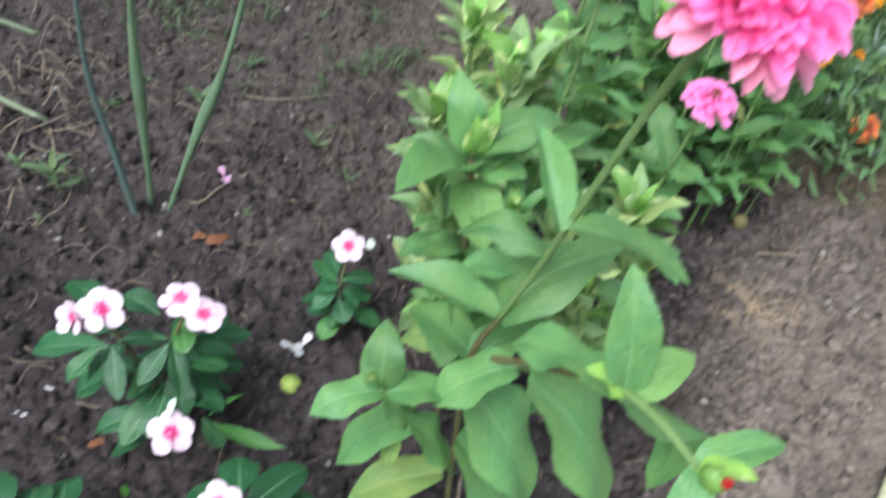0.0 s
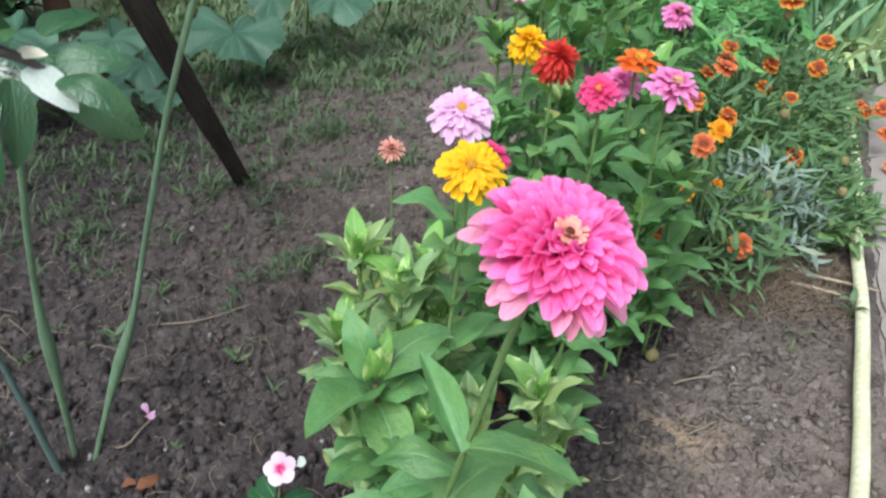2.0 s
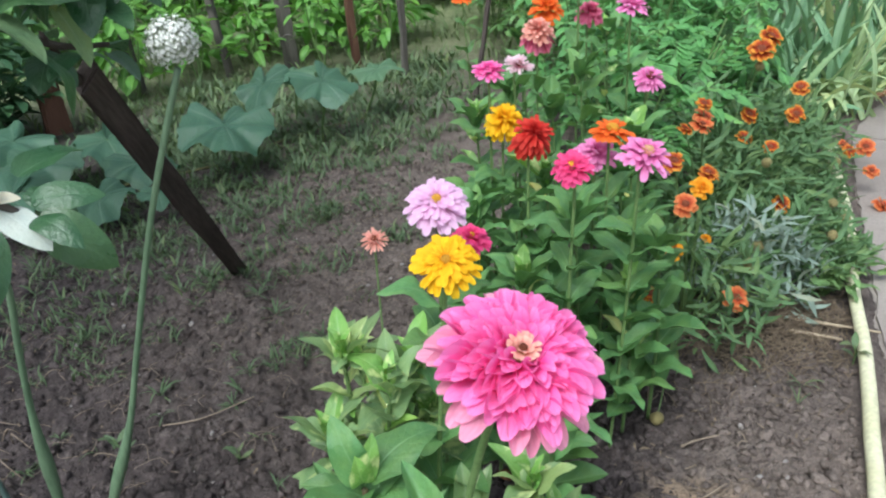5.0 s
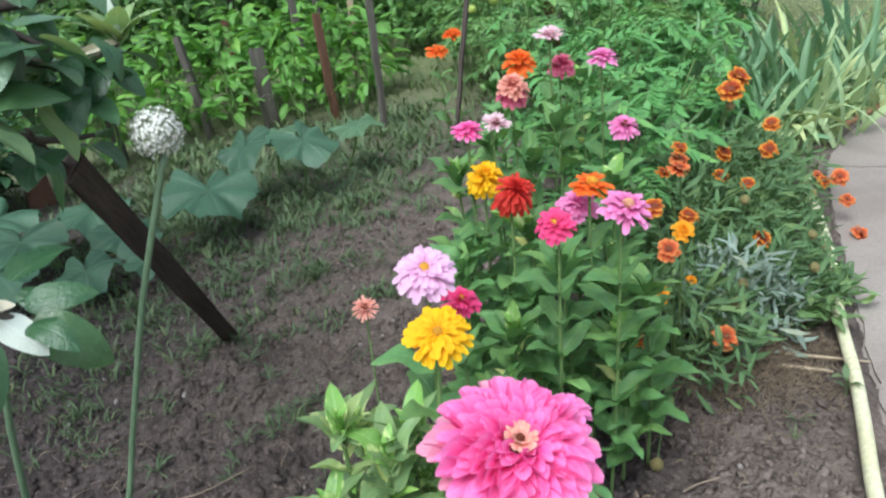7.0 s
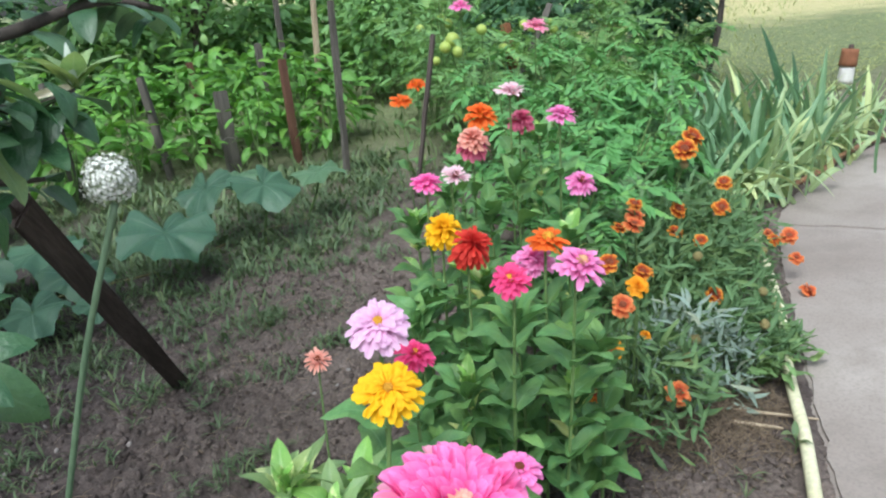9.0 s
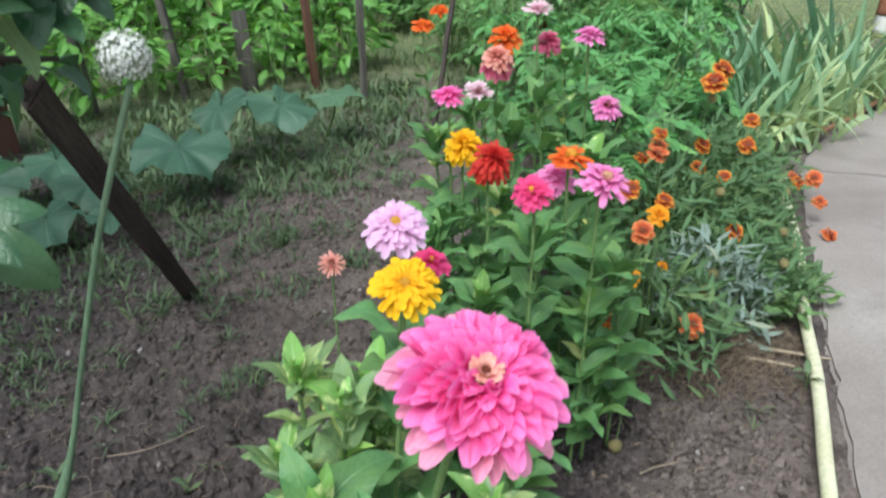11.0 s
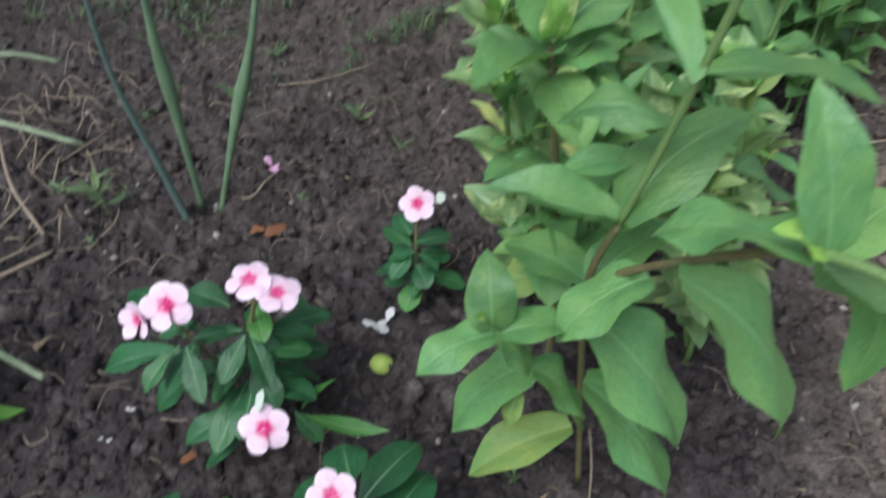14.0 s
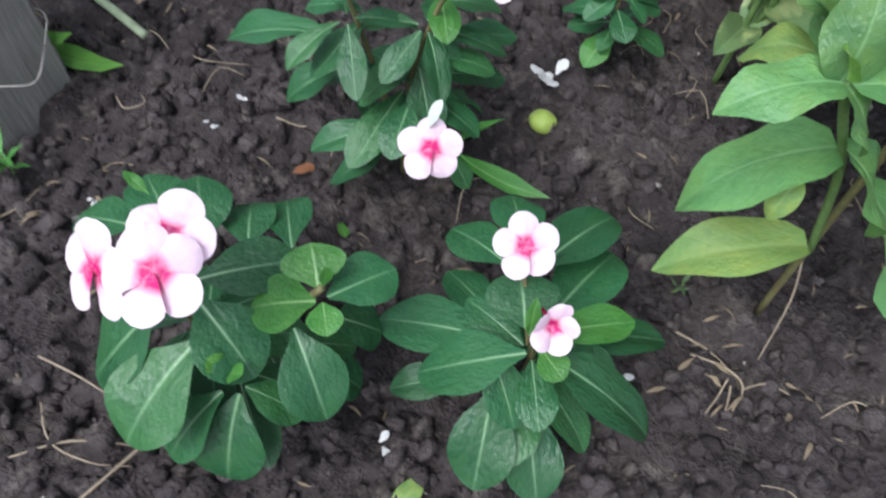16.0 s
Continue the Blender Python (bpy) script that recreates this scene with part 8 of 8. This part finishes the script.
fallen_leaf((-0.275, 0.845), (-0.245, 0.872), 0.026, DEAD_LEAF, "curled red-brown dead leaf on dark soil")
fallen_leaf((-0.300, 0.862), (-0.276, 0.852), 0.020, DEAD_LEAF, "curled red-brown dead leaf on dark soil")
for i, (x, y) in enumerate(((0.405, 1.115), (0.43, 1.16), (0.40, 1.06), (0.37, 1.13), (0.46, 1.10), (0.35, 1.02), (0.44, 1.03), (0.31, 0.93))):
    fallen_leaf((x, y), (x + 0.034 * math.cos(i * 2.1), y + 0.030 * math.sin(i * 2.1)), 0.024, DEAD_LEAF, "curled red-brown dead leaf under the zinnias", "zinnia", 0.012, "dead_leaf", i % 4)
fallen_leaf((-0.185, 0.212), (-0.168, 0.240), 0.022, ZINNIA_YELLOW, "pale yellow fallen leaf on dark soil")
fallen_leaf((-0.270, 0.432), (-0.282, 0.455), 0.010, VINCA_YOUNG, "small green leaf fragment on dark soil", "lance")
tuft = Plant("grass_tuft", on_soil(-0.675, 0.61), "tuft of broad bright green grass leaves beside the post", "grass", "grass tufts on the soil", LILY_LEAF, "lance")
for base, tip, w, mat in (((-0.640, 0.606, 0.01), (-0.636, 0.640, 0.080), 0.012, BEAN_LEAF), ((-0.644, 0.608, 0.01), (-0.674, 0.636, 0.080), 0.012, BEAN_LEAF), ((-0.665, 0.605, 0.01), (-0.512, 0.563, 0.030), 0.020, BEAN_LEAF), ((-0.668, 0.600, 0.01), (-0.556, 0.570, 0.055), 0.012, BEAN_LEAF), ((-0.672, 0.612, 0.01), (-0.640, 0.640, 0.090), 0.010, BEAN_LEAF), ((-0.674, 0.615, 0.01), (-0.690, 0.650, 0.100), 0.010, BEAN_LEAF), ((-0.670, 0.605, 0.01), (-0.620, 0.625, 0.075), 0.009, BEAN_LEAF)):
    tuft.leaf(base, tip, w, mat)
fallen_leaf((-0.545, 0.668), (-0.520, 0.690), 0.014, STRAW, "curled dry pale brown leaf on dark soil", "zinnia", 0.010, "dry_leaf", 3)
fallen_leaf((-0.540, 0.662), (-0.530, 0.695), 0.009, STRAW, "curled dry pale brown leaf on dark soil", "zinnia", 0.012, "dry_leaf", 1)
petals_at = ((-0.503, 0.434), (-0.419, 0.538), (-0.401, 0.567))
fallen_leaf((-0.315, 0.500), (-0.335, 0.494), 0.016, DEAD_LEAF, "small brown bark flake on dark soil")
for i, (x, y) in enumerate(((-0.51, 0.665), (-0.50, 0.68), (-0.515, 0.685), (0.02, 0.36), (0.075, 0.36), (0.115, 0.345), (-0.66, 1.0), (-0.72, 1.02), (0.72, 0.99), (0.66, 0.72))):
    fallen_leaf((x, y), (x + 0.012 * math.cos(i * 2), y + 0.016 * math.sin(i * 2 + 1)), 0.0045, STRAW, "small dry pale husk lying on the soil", "lance", 0.006, "husk")


for i, (x, y, a, g) in enumerate(((0.046, 0.366, -0.6, 0.028), (0.064, 0.352, 1.4, 0.024), (0.070, 0.345, 4.0, 0.020), (0.106, 0.362, -0.5, 0.022), (0.122, 0.356, -0.8, 0.018), (0.052, 0.345, 2.6, 0.018))):
    fallen_leaf((x, y), (x + g * math.cos(a), y + g * math.sin(a)), g * 0.20, STRAW, "curled dry pale leaf with thin roots on dark soil", "zinnia", 0.006 + 0.002 * i, "dry_leaf", 3)


def petals_on_soil(x, y, n, material, label, size=0.014, z=0.004):
    r = random.Random(int(abs(x) * 1000))
    root = thing("fallen_flower", on_soil(x, y), label, "fallen flower")
    for k in range(n):
        a = r.uniform(0, 6.283)
        b = on_soil(x + r.uniform(-0.006, 0.006), y + r.uniform(-0.006, 0.006), z + 0.003 * k)
        part("petal", any_shape("fan", material), root, frame_m(b, b + Vector((math.cos(a) * size, math.sin(a) * size, size * r.uniform(0, 0.8))), size * 0.7))


petals_on_soil(-0.109, 0.654, 5, FALLEN_WHITE, "withered white vinca flower fallen on dark soil", 0.018)
petals_on_soil(-0.284, 1.005, 3, LILAC, "faded pink petals fallen on a dry twig", 0.018, 0.015)
petals_on_soil(-0.200, 0.262, 3, FALLEN_WHITE, "shrivelled white petals fallen on dark soil", 0.010)
for x, y in petals_at:
    petals_on_soil(x, y, 2, FALLEN_WHITE, "shrivelled white petals fallen on dark soil", 0.008)
petals_on_soil(-0.425, 0.400, 2, FALLEN_WHITE, "shrivelled white petals fallen on dark soil", 0.012)
petals_on_soil(-0.022, 0.352, 1, FALLEN_WHITE, "single white petal fallen on dark soil", 0.010)
single("unripe_fruit", lump("unripe_fruit", FRUIT, 3, 0.12, 2), Matrix.Translation(on_soil(-0.112, 0.598, 0.010)) @ Matrix.Diagonal((0.0135, 0.0125, 0.012, 1)), "small round unripe green fruit lying on the soil", "fruit")
flower = Plant("fallen_flower", (1.605, 1.647, 0.005), "withered orange gaillardia flower dropped on the concrete", "fallen flower")
gaillardia_flower(flower, (1.605, 1.647, 0.018), (0.3, -0.5, 0.7), 0.024, GAIL_ORANGE, 3)


def seedling(at, n, g, mat, label, seed):
    r = random.Random(seed)
    p = Plant("seedling", on_soil(*at), label, "seedling", "weed seedlings on the soil", mat)
    b = on_soil(*at)
    top = b + Vector((r.uniform(-0.01, 0.01), 0, g))
    p.stem([b, b.lerp(top, 0.5) + Vector((0.003, 0, 0)), top], 0.0014, 0.001, 5)
    for k in range(n):
        q = b.lerp(top, 0.3 + 0.7 * k / n)
        a = k * 2.4
        l = g * r.uniform(0.5, 0.9)
        p.leaf(q, q + Vector((math.cos(a) * l, math.sin(a) * l, l * 0.5)), l * 0.34, shape="lance")


for i, (at, n, g, mat) in enumerate((((-0.572, 0.440), 8, 0.032, VINCA_YOUNG), ((-0.53, 0.945), 9, 0.06, WEED_LEAF), ((-0.61, 0.985), 5, 0.03, WEED_LEAF), ((-0.53, 0.87), 4, 0.018, WEED_LEAF), ((-0.23, 0.93), 4, 0.02, WEED_LEAF), ((0.23, 0.86), 6, 0.04, WEED_LEAF), ((-0.66, 0.80), 5, 0.03, WEED_LEAF), ((-0.36, 1.20), 5, 0.04, WEED_LEAF), ((-0.15, 1.13), 5, 0.035, WEED_LEAF), ((0.02, 0.44), 4, 0.02, WEED_LEAF), ((0.88, 0.62), 4, 0.03, WEED_LEAF), ((1.06, 1.06), 5, 0.05, WEED_LEAF))):
    seedling(at, n, g, mat, "small green weed seedling growing in the soil", 60 + i)


# ---- marker at the far end of the path ----
marker = thing("marker_post", (4.36, 4.45, 0.0), "small white post with a rusty red-brown top beside the path", "post")
me, m = tube("post", [(4.36, 4.45, 0.0), (4.37, 4.45, 0.12)], (0.055, 0.05), WHITE_PAINT, 12, 4)
part("post", me, marker, m)
me, m = tube("cap", [(4.37, 4.45, 0.12), (4.385, 4.45, 0.24)], (0.060, 0.056), RUST, 12, 4)
part("cap", me, marker, m)
me, m = tube("knob", [(4.385, 4.45, 0.24), (4.39, 4.45, 0.27)], (0.02, 0.016), DARK_WOOD, 10, 3)
part("knob", me, marker, m)
